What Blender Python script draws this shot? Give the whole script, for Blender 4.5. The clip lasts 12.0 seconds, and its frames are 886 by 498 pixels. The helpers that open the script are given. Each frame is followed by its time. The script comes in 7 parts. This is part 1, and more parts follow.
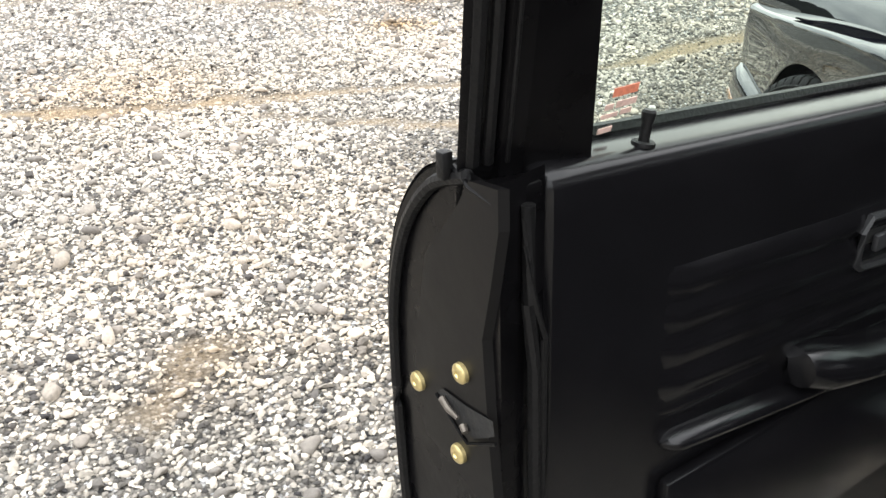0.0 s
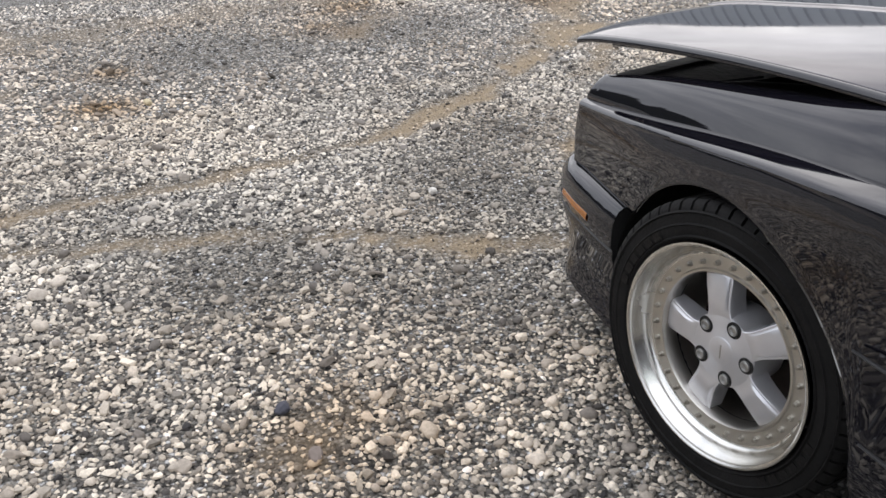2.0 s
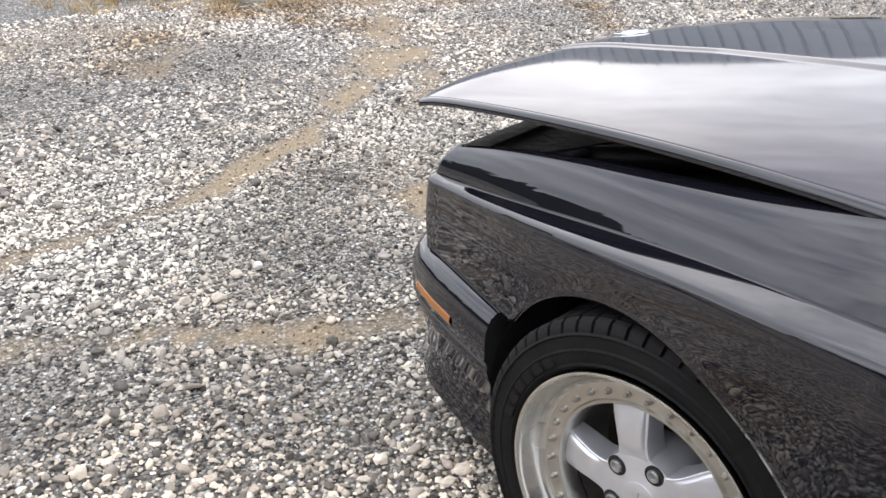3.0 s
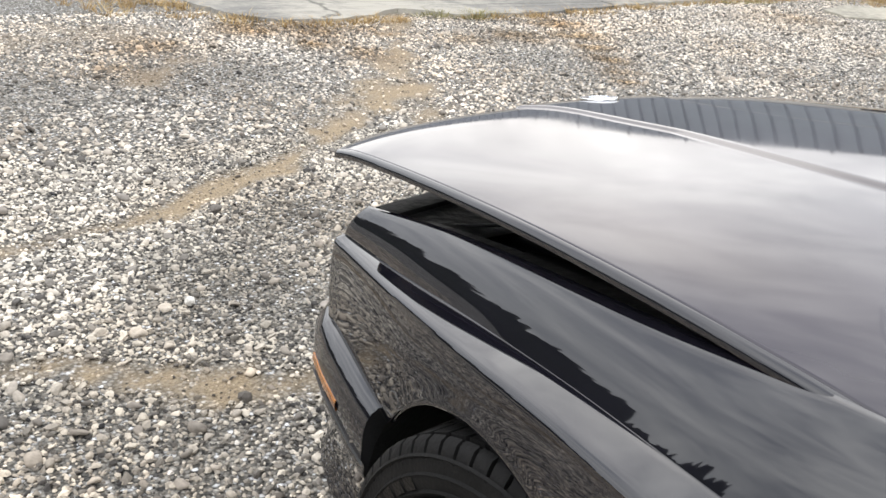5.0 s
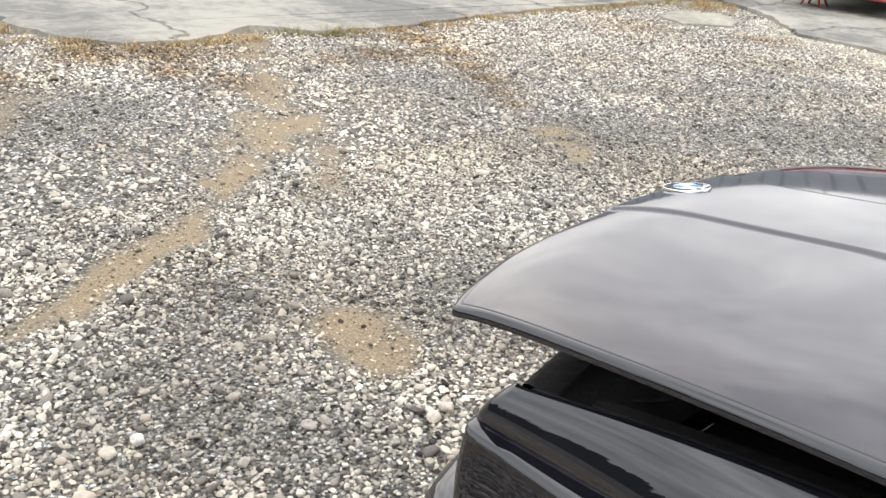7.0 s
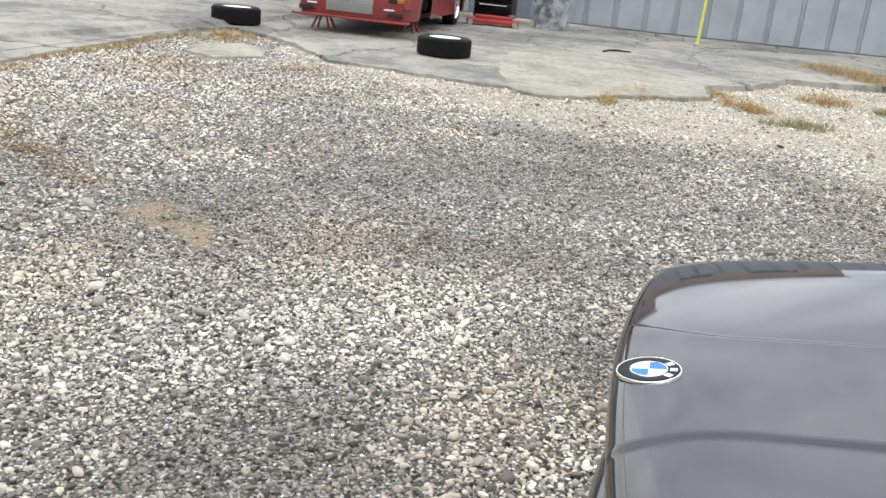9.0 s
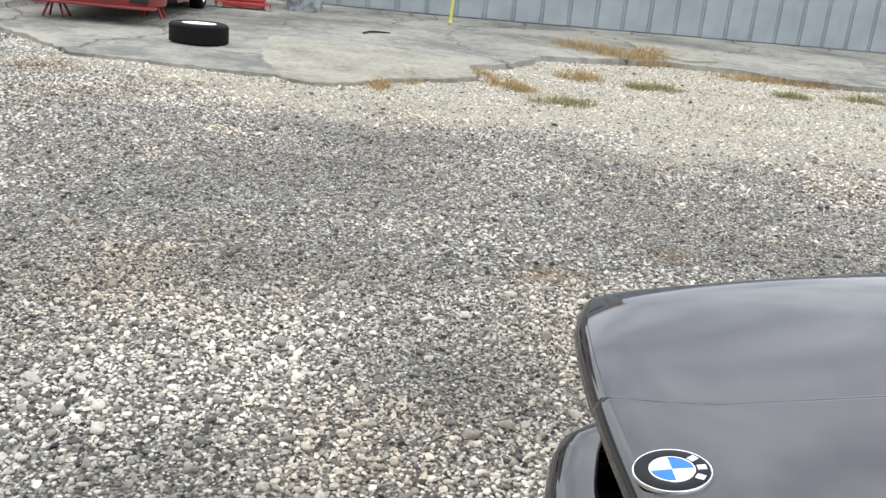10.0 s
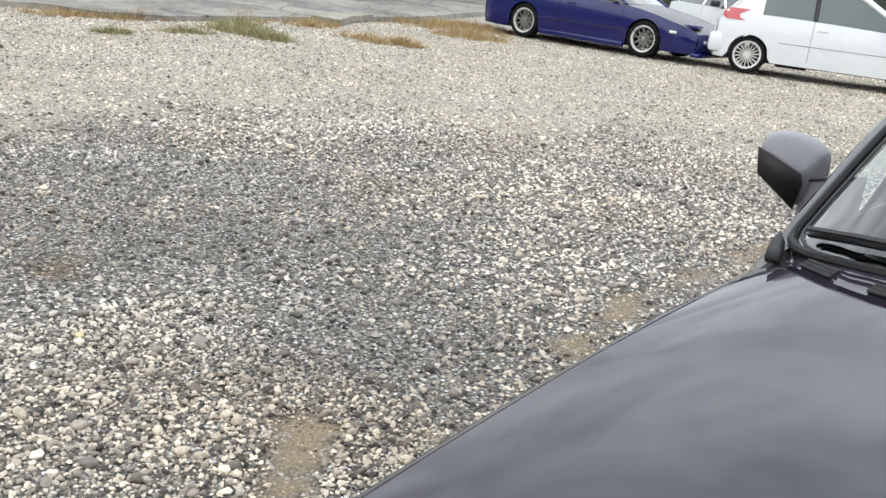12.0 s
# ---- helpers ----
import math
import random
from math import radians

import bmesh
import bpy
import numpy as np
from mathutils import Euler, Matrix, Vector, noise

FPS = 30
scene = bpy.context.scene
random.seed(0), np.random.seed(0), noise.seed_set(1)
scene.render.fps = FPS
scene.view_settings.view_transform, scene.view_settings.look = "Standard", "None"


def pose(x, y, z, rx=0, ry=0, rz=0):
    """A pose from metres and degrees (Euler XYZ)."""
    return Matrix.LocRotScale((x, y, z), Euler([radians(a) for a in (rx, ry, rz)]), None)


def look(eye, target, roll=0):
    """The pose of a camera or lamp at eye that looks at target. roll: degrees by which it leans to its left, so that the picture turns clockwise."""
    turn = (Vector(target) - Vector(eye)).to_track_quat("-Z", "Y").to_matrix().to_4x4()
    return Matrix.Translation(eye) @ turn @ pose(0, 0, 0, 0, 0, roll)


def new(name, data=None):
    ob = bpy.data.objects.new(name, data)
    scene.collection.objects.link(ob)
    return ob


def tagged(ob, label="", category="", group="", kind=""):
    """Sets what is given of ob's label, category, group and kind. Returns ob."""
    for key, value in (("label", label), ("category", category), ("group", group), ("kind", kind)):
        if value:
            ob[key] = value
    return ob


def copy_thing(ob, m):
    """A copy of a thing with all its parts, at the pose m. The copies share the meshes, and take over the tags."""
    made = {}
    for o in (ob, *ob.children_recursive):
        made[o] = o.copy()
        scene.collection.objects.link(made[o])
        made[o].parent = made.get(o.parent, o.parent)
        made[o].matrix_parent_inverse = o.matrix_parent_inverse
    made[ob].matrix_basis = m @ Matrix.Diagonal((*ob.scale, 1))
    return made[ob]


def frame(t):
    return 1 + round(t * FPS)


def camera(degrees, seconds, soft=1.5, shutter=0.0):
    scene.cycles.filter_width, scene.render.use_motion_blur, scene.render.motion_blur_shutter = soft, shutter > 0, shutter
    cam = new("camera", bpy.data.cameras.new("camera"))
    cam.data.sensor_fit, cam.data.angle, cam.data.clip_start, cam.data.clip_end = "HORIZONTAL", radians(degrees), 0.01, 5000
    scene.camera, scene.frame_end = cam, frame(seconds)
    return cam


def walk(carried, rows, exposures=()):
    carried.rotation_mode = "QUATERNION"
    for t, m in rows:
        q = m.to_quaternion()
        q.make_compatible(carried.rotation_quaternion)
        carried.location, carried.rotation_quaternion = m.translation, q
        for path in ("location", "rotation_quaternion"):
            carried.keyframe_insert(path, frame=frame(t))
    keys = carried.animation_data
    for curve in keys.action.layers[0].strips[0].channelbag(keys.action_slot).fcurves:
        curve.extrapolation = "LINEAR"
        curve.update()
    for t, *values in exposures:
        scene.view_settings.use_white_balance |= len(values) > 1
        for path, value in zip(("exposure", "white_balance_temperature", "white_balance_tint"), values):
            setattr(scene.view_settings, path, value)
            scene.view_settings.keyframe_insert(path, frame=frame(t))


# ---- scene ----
cam = camera(52.50, 12.0)
PATH = [
    (0, (-1.524, -1.565, 1.063), (-1.452, 0.220, 0.164), -2.43),
    (0.3, (-1.559, -1.477, 1.072), (-1.555, 0.331, 0.216), -2.20),
    (0.5, (-1.567, -1.414, 1.087), (-1.536, 0.403, 0.254), -1.80),
    (1, (-1.595, -1.304, 1.108), (-1.310, 0.487, 0.264), -1.08),
    (1.5, (-1.680, -1.167, 1.139), (-1.064, 0.528, 0.274), -1.33),
    (2, (-1.745, -1.041, 1.161), (-1.010, 0.605, 0.294), -1.32),
    (2.5, (-1.667, -0.860, 1.171), (-0.824, 0.739, 0.317), -1.17),
    (3, (-1.549, -0.655, 1.166), (-0.491, 0.812, 0.313), -1.19),
    (3.2, (-1.482, -0.559, 1.160), (-0.329, 0.835, 0.308), -1.47),
    (4.8, (-1.233, -0.583, 1.121), (-0.184, 0.922, 0.324), 4.45),
    (5, (-1.273, -0.592, 1.155), (-0.235, 0.924, 0.366), 4.52),
    (5.5, (-1.442, -0.473, 1.174), (-0.326, 0.999, 0.406), 2.90),
    (6, (-1.493, -0.355, 1.179), (-0.277, 1.045, 0.430), 3.50),
    (6.5, (-1.419, -0.150, 1.195), (-0.163, 1.214, 0.446), 4.52),
    (6.7, (-1.390, -0.081, 1.187), (-0.101, 1.249, 0.431), 5.15),
    (8.3, (-1.231, 0.547, 1.202), (0.458, 1.381, 0.529), 4.38),
    (8.5, (-1.178, 0.611, 1.204), (0.567, 1.348, 0.562), 4.89),
    (9, (-1.061, 0.811, 1.204), (0.801, 1.189, 0.581), 5.76),
    (9.5, (-0.978, 0.989, 1.212), (0.911, 1.027, 0.556), 5.50),
    (10, (-0.789, 1.069, 1.211), (1.108, 0.920, 0.596), 5.71),
    (10.5, (-0.540, 1.114, 1.204), (1.322, 0.708, 0.598), 6.44),
    (11, (-0.280, 1.150, 1.206), (1.477, 0.412, 0.599), 5.01),
    (11.5, (-0.057, 1.082, 1.179), (1.543, 0.055, 0.558), 5.18),
    (12, (0.141, 0.954, 1.168), (1.435, -0.445, 0.563), 6.90),
]
walk(cam, [(t, look(eye, target, roll)) for t, eye, target, roll in PATH], exposures=[(0, 1.27, 6990, 10.1), (0.3, 1.02, 6960, 11.1), (0.5, 0.69, 6940, 11.6), (0.8, 0.65, 6910, 12.6), (1, 0.49, 6890, 13.1), (1.3, 0.13, 6740, 12.9), (2, 0.07, 6690, 13.1), (2.5, 0.45, 6660, 13.6), (3.2, 0.63, 6610, 13.1), (4.8, 0.63, 6880, 10.8), (6.7, 0.65, 6970, 9.6), (8.3, 0.54, 6940, 9.1), (9.5, 0.46, 6710, 7.6), (12, 0.35, 6670, 7.6)])


# ---- world and light ----
SUN_EL, SUN_AZ = radians(28.5), radians(38)      # azimuth from +y towards +x
world = bpy.data.worlds.new("sky")
scene.world = world
world.use_nodes = True
wn, wl = world.node_tree.nodes, world.node_tree.links
wn.clear()
sky = wn.new("ShaderNodeTexSky")
sky.sky_type, sky.sun_disc = "NISHITA", False
sky.sun_elevation, sky.sun_rotation = SUN_EL, SUN_AZ
sky.air_density, sky.dust_density, sky.ozone_density = 1.0, 2.0, 1.0
wcoord = wn.new("ShaderNodeTexCoord")
wnoise = wn.new("ShaderNodeTexNoise")
wnoise.inputs["Scale"].default_value, wnoise.inputs["Detail"].default_value = 3.3, 7
wnoise.inputs["Roughness"].default_value, wnoise.inputs["Distortion"].default_value = 0.62, 0.5
wmap = wn.new("ShaderNodeMapping")
wmap.inputs["Scale"].default_value = (1, 1, 2.2)
wramp = wn.new("ShaderNodeValToRGB")
wramp.color_ramp.elements[0].position, wramp.color_ramp.elements[1].position = 0.34, 0.66
wramp.color_ramp.elements[0].color, wramp.color_ramp.elements[1].color = (5.2, 5.7, 6.55, 1), (11.0, 11.6, 12.4, 1)
wmix = wn.new("ShaderNodeMix")
wmix.data_type = "RGBA"
wmix.inputs["Factor"].default_value = 0.93
wback = wn.new("ShaderNodeBackground")
wback.inputs["Strength"].default_value = 0.125
wout = wn.new("ShaderNodeOutputWorld")
wl.new(wcoord.outputs["Generated"], wmap.inputs["Vector"])
wl.new(wmap.outputs["Vector"], wnoise.inputs["Vector"])
wl.new(wnoise.outputs["Fac"], wramp.inputs["Fac"])
wl.new(sky.outputs["Color"], wmix.inputs["A"])
wl.new(wramp.outputs["Color"], wmix.inputs["B"])
# the cloud cover is brightest round the hidden sun
wdot = wn.new("ShaderNodeVectorMath")
wdot.operation = "DOT_PRODUCT"
wdot.inputs[1].default_value = (math.sin(SUN_AZ) * math.cos(SUN_EL), math.cos(SUN_AZ) * math.cos(SUN_EL), math.sin(SUN_EL))
wglow = wn.new("ShaderNodeMapRange")
wglow.inputs["From Min"].default_value, wglow.inputs["From Max"].default_value = -0.2, 1.0
wglow.inputs["To Min"].default_value, wglow.inputs["To Max"].default_value = 0.0, 1.0
wpow = wn.new("ShaderNodeMath")
wpow.operation = "POWER"
wpow.inputs[1].default_value = 5.0
wgain = wn.new("ShaderNodeMath")
wgain.operation = "MULTIPLY_ADD"
wgain.inputs[1].default_value, wgain.inputs[2].default_value = 0.04, 1.31
wscale = wn.new("ShaderNodeVectorMath")
wscale.operation = "SCALE"
wl.new(wcoord.outputs["Generated"], wdot.inputs[0])
wl.new(wdot.outputs["Value"], wglow.inputs["Value"])
wl.new(wglow.outputs["Result"], wpow.inputs[0])
wl.new(wpow.outputs[0], wgain.inputs[0])
wl.new(wmix.outputs["Result"], wscale.inputs[0])
# an overcast sky is several times brighter overhead than at the horizon
wsep = wn.new("ShaderNodeSeparateXYZ")
welev = wn.new("ShaderNodeMapRange")
welev.inputs["From Min"].default_value, welev.inputs["From Max"].default_value = 0.0, 1.0
welev.inputs["To Min"].default_value, welev.inputs["To Max"].default_value = 0.82, 1.42
wboth = wn.new("ShaderNodeMath")
wboth.operation = "MULTIPLY"
wl.new(wcoord.outputs["Generated"], wsep.inputs[0])
wl.new(wsep.outputs["Z"], welev.inputs["Value"])
wl.new(welev.outputs["Result"], wboth.inputs[0])
wl.new(wgain.outputs[0], wboth.inputs[1])
wl.new(wboth.outputs[0], wscale.inputs["Scale"])
wl.new(wscale.outputs["Vector"], wback.inputs["Color"])
wl.new(wback.outputs["Background"], wout.inputs["Surface"])

sun = new("sun", bpy.data.lights.new("sun", "SUN"))
sun.data.energy, sun.data.angle, sun.data.color = 0.32, radians(75), (1.0, 0.975, 0.94)
sun_dir = Vector((math.sin(SUN_AZ) * math.cos(SUN_EL), math.cos(SUN_AZ) * math.cos(SUN_EL), math.sin(SUN_EL)))
sun.matrix_world = look(sun_dir * 50, (0, 0, 0))


# ---- materials ----
def mat(name, color=(0.5, 0.5, 0.5), rough=0.5, metal=0.0, coat=0.0, var=0.0, scale=20.0, bump=0.0, bump_scale=60.0, transmission=0.0, ior=1.45, spec=0.5, rough_var=0.0):
    """A node material: base colour with two scales of variation, roughness variation and fine relief."""
    m = bpy.data.materials.new(name)
    m.use_nodes = True
    n, l = m.node_tree.nodes, m.node_tree.links
    b = n["Principled BSDF"]
    b.inputs["Base Color"].default_value = (*color, 1)
    b.inputs["Roughness"].default_value, b.inputs["Metallic"].default_value = rough, metal
    b.inputs["Coat Weight"].default_value, b.inputs["Coat Roughness"].default_value = coat, 0.03
    b.inputs["Transmission Weight"].default_value, b.inputs["IOR"].default_value = transmission, ior
    b.inputs["Specular IOR Level"].default_value = spec
    co = n.new("ShaderNodeTexCoord")
    if var or rough_var:
        a = n.new("ShaderNodeTexNoise")
        a.inputs["Scale"].default_value, a.inputs["Detail"].default_value = scale, 8
        c = n.new("ShaderNodeTexNoise")
        c.inputs["Scale"].default_value, c.inputs["Detail"].default_value = scale * 0.13, 3
        add = n.new("ShaderNodeMath")
        add.operation = "ADD"
        for t in (a, c):
            l.new(co.outputs["Object"], t.inputs["Vector"])
        l.new(a.outputs["Fac"], add.inputs[0])
        l.new(c.outputs["Fac"], add.inputs[1])
        if var:
            rng = n.new("ShaderNodeMapRange")
            rng.inputs["From Min"].default_value, rng.inputs["From Max"].default_value = 0.6, 1.4
            rng.inputs["To Min"].default_value, rng.inputs["To Max"].default_value = 1 - var, 1 + var
            mul = n.new("ShaderNodeVectorMath")
            mul.operation = "SCALE"
            mul.inputs[0].default_value = color
            l.new(add.outputs[0], rng.inputs["Value"])
            l.new(rng.outputs["Result"], mul.inputs["Scale"])
            l.new(mul.outputs["Vector"], b.inputs["Base Color"])
        if rough_var:
            rr = n.new("ShaderNodeMapRange")
            rr.inputs["From Min"].default_value, rr.inputs["From Max"].default_value = 0.6, 1.4
            rr.inputs["To Min"].default_value, rr.inputs["To Max"].default_value = max(rough - rough_var, 0.01), rough + rough_var
            l.new(add.outputs[0], rr.inputs["Value"])
            l.new(rr.outputs["Result"], b.inputs["Roughness"])
    if bump:
        t = n.new("ShaderNodeTexNoise")
        t.inputs["Scale"].default_value, t.inputs["Detail"].default_value = bump_scale, 5
        bp = n.new("ShaderNodeBump")
        bp.inputs["Strength"].default_value, bp.inputs["Distance"].default_value = bump, 0.01
        l.new(co.outputs["Object"], t.inputs["Vector"])
        l.new(t.outputs["Fac"], bp.inputs["Height"])
        l.new(bp.outputs["Normal"], b.inputs["Normal"])
    return m


BLACK_PAINT = mat("black_paint", (0.0066, 0.0064, 0.0094), 0.03, 0, 0.0, 0.2, 9, rough_var=0.012, spec=0.85)
# Black lightened for hood and cowl: sky reflection put into the base colour.
HOOD_SKY_PAINT = mat("sky_lifted_black_paint", (0.022, 0.018, 0.0265), 0.05, 0, 0.0, 0.25, 6, rough_var=0.02, spec=0.66)
BLACK_TRIM = mat("black_trim", (0.018, 0.018, 0.019), 0.45, var=0.3, scale=30, bump=0.15, bump_scale=500)
BLACK_VINYL = mat("black_vinyl", (0.0042, 0.0040, 0.0046), 0.21, var=0.25, scale=25, bump=0.03, bump_scale=700, rough_var=0.04, spec=0.42)
BLACK_STEEL = mat("black_steel", (0.0026, 0.0024, 0.0027), 0.30, var=0.5, scale=18, bump=0.04, bump_scale=60, rough_var=0.14, spec=0.18)
RUBBER = mat("rubber", (0.0038, 0.0036, 0.0037), 0.5, spec=0.3, var=0.3, scale=30, bump=0.2, bump_scale=200)
TYRE_RUBBER = mat("tyre_rubber", (0.0095, 0.0092, 0.009), 0.7, var=0.35, scale=22, bump=0.2, bump_scale=150, spec=0.14)
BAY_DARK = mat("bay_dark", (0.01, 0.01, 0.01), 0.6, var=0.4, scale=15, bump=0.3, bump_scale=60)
SILVER = mat("silver_alloy", (0.62, 0.62, 0.645), 0.33, 0.7, 0.3, 0.08, 30, rough_var=0.06)
RING_METAL = mat("ring_metal", (0.56, 0.54, 0.50), 0.34, 1.0, 0, 0.12, 14, rough_var=0.08)
RIVET_STEEL = mat("rivet_steel", (0.46, 0.44, 0.40), 0.4, 1.0, var=0.3, scale=90)
LIP_METAL = mat("polished_lip", (0.66, 0.65, 0.62), 0.22, 1.0, 0, 0.12, 14, rough_var=0.08)
STEEL = mat("steel", (0.45, 0.45, 0.44), 0.35, 1.0, var=0.2, scale=40)
BRASS = mat("zinc_yellow", (0.62, 0.50, 0.24), 0.35, 0.8, var=0.3, scale=120)
RUST_STEEL = mat("worn_steel", (0.16, 0.14, 0.12), 0.5, 0.7, var=0.4, scale=120)
# Rust brown taken down to near-black, with the shade behind spokes in it.
SHADED_RUST = mat("shaded_brake_rust", (0.022, 0.014, 0.012), 0.7, 0.3, var=0.4, scale=50)
AMBER = mat("amber_lens", (0.34, 0.11, 0.012), 0.15, 0, 0.6, 0.15, 60)
RED_LENS = mat("red_lens", (0.52, 0.075, 0.085), 0.15, 0, 0.6)
CLEAR_LENS = mat("clear_lens", (0.75, 0.77, 0.78), 0.1, 0.3, 0.6)


def pane_material(name, tint, low=0.05):
    """Thin clear glass: straight view through, mirror gloss that grows at grazing angles."""
    m = bpy.data.materials.new(name)
    m.use_nodes = True
    n, l = m.node_tree.nodes, m.node_tree.links
    n.remove(n["Principled BSDF"])
    clear, gloss, mix, lw = n.new("ShaderNodeBsdfTransparent"), n.new("ShaderNodeBsdfGlossy"), n.new("ShaderNodeMixShader"), n.new("ShaderNodeLayerWeight")
    clear.inputs["Color"].default_value = (*tint, 1)
    gloss.inputs["Roughness"].default_value = 0.0
    lw.inputs["Blend"].default_value = 0.5
    p, a = n.new("ShaderNodeMath"), n.new("ShaderNodeMath")
    p.operation, a.operation = "POWER", "MULTIPLY_ADD"
    p.inputs[1].default_value, a.inputs[1].default_value, a.inputs[2].default_value = 4.0, 0.9, low
    l.new(lw.outputs["Facing"], p.inputs[0])
    l.new(p.outputs[0], a.inputs[0])
    l.new(a.outputs[0], mix.inputs["Fac"])
    l.new(clear.outputs["BSDF"], mix.inputs[1])
    l.new(gloss.outputs["BSDF"], mix.inputs[2])
    l.new(mix.outputs["Shader"], n["Material Output"].inputs["Surface"])
    return m


def film_material(name):
    """Thin milky plastic film: partly seen through, with crinkled gloss."""
    m = bpy.data.materials.new(name)
    m.use_nodes = True
    n, l = m.node_tree.nodes, m.node_tree.links
    b = n["Principled BSDF"]
    b.inputs["Base Color"].default_value = (0.52, 0.54, 0.56, 1)
    b.inputs["Roughness"].default_value = 0.25
    clear, mix, t, co, rng = n.new("ShaderNodeBsdfTransparent"), n.new("ShaderNodeMixShader"), n.new("ShaderNodeTexNoise"), n.new("ShaderNodeTexCoord"), n.new("ShaderNodeMapRange")
    t.inputs["Scale"].default_value, t.inputs["Detail"].default_value = 6.0, 4
    rng.inputs["From Min"].default_value, rng.inputs["From Max"].default_value = 0.35, 0.68
    rng.inputs["To Min"].default_value, rng.inputs["To Max"].default_value = 0.14, 0.66
    l.new(co.outputs["Object"], t.inputs["Vector"])
    l.new(t.outputs["Fac"], rng.inputs["Value"])
    l.new(rng.outputs["Result"], mix.inputs["Fac"])
    l.new(clear.outputs["BSDF"], mix.inputs[1])
    l.new(b.outputs["BSDF"], mix.inputs[2])
    l.new(mix.outputs["Shader"], n["Material Output"].inputs["Surface"])
    return m


GLASS = pane_material("window_glass", (0.72, 0.82, 0.76))
SCREEN_GLASS = pane_material("screen_glass", (0.50, 0.60, 0.57), 0.14)
DARK_GLASS = mat("tinted_glass", (0.025, 0.03, 0.03), 0.05, 0, 0.8)
CLEAR_GLASS = mat("grey_green_glass", (0.085, 0.105, 0.095), 0.05, 0, 0.8)
WHITE_PAINT = mat("white_paint", (0.72, 0.73, 0.74), 0.22, 0, 0.7, 0.05, 6)
BLUE_PAINT = mat("blue_paint", (0.004, 0.006, 0.088), 0.16, 0.1, 0.45, 0.15, 7)
RED_PAINT = mat("red_paint", (0.20, 0.022, 0.022), 0.38, 0, 0.4, 0.3, 5, rough_var=0.15)
CARBON = mat("carbon_hood", (0.018, 0.018, 0.020), 0.4, 0, 0.3, 0.4, 30)
BADGE_BLUE = mat("badge_blue", (0.03, 0.16, 0.55), 0.4, spec=0.2)
BADGE_WHITE = mat("badge_white", (0.75, 0.77, 0.79), 0.4, spec=0.2)
BADGE_BLACK = mat("badge_black", (0.012, 0.012, 0.014), 0.45, spec=0.12)
CHROME = mat("chrome", (0.8, 0.8, 0.8), 0.12, 1.0)
CHROME_WHEEL = mat("wheel_silver", (0.62, 0.62, 0.62), 0.3, 0.9, var=0.1, scale=30)
DARK_WHEEL = mat("wheel_gunmetal", (0.26, 0.25, 0.235), 0.4, 0.5)
BRIGHT_LIP = mat("bright_lip", (0.72, 0.71, 0.68), 0.3, 0.35, var=0.08, scale=30)
FENCE_METAL = mat("fence_sheet", (0.33, 0.36, 0.38), 0.5, 0.25, 0, 0.18, 2.2, bump=0.05, bump_scale=8, rough_var=0.1)
FENCE_DARK = mat("fence_batten", (0.105, 0.118, 0.125), 0.55, 0.25, var=0.25, scale=4)
YELLOW = mat("yellow_plastic", (0.62, 0.58, 0.10), 0.4, var=0.1, scale=10)
PLASTIC_WRAP = film_material("plastic_wrap")
CORE = mat("radiator_core", (0.30, 0.29, 0.27), 0.45, 0.7, var=0.2, scale=60)
JACK_RED = mat("jack_red", (0.32, 0.03, 0.025), 0.4, var=0.2, scale=12)
STICKER_RED = mat("sticker_red", (0.62, 0.20, 0.12), 0.5, var=0.3, scale=300)
STICKER_PINK = mat("sticker_faded", (0.58, 0.40, 0.34), 0.5, var=0.3, scale=300)


# ---- mesh helpers ----
def part(name, bm, material, parent=None, label="", smooth=True):
    """One mesh object from a bmesh (or a mesh), under a thing or a part."""
    if isinstance(bm, bpy.types.Mesh):
        me = bm
    else:
        me = bpy.data.meshes.new(name)
        bmesh.ops.recalc_face_normals(bm, faces=bm.faces)
        bm.to_mesh(me)
        bm.free()
        if smooth:
            me.polygons.foreach_set("use_smooth", [True] * len(me.polygons))
            me.set_sharp_from_angle(angle=radians(38))
    if not me.materials:
        me.materials.append(material)
    ob = new(name, me)
    ob.parent = parent
    if label:
        ob["label"] = label
    return ob


def thing(name, label, category, m=None, group="", kind=""):
    ob = new(name)
    ob.empty_display_size = 0.1
    if m is not None:
        ob.matrix_world = m
    return tagged(ob, label, category, group, kind)


def sheet(rows, closed_u=False, closed_v=False):
    """A bmesh skin over rows of points, all rows of one length."""
    bm = bmesh.new()
    vs = [[bm.verts.new(p) for p in row] for row in rows]
    nu, nv = len(vs), len(vs[0])
    for i in range(nu - (0 if closed_u else 1)):
        for j in range(nv - (0 if closed_v else 1)):
            a, b, c, d = vs[i][j], vs[(i + 1) % nu][j], vs[(i + 1) % nu][(j + 1) % nv], vs[i][(j + 1) % nv]
            if len({a, b, c, d}) == 4:
                bm.faces.new((a, b, c, d))
    return bm


def cap(bm, ring):
    try:
        bm.faces.new(ring)
    except ValueError:
        pass


def thick(ob, t, offset=-1.0):
    md = ob.modifiers.new("thickness", "SOLIDIFY")
    md.thickness, md.offset = t, offset
    return ob


def rounded(ob, w, seg=2):
    md = ob.modifiers.new("edges", "BEVEL")
    md.width, md.segments, md.limit_method, md.angle_limit = w, seg, "ANGLE", radians(40)
    return ob


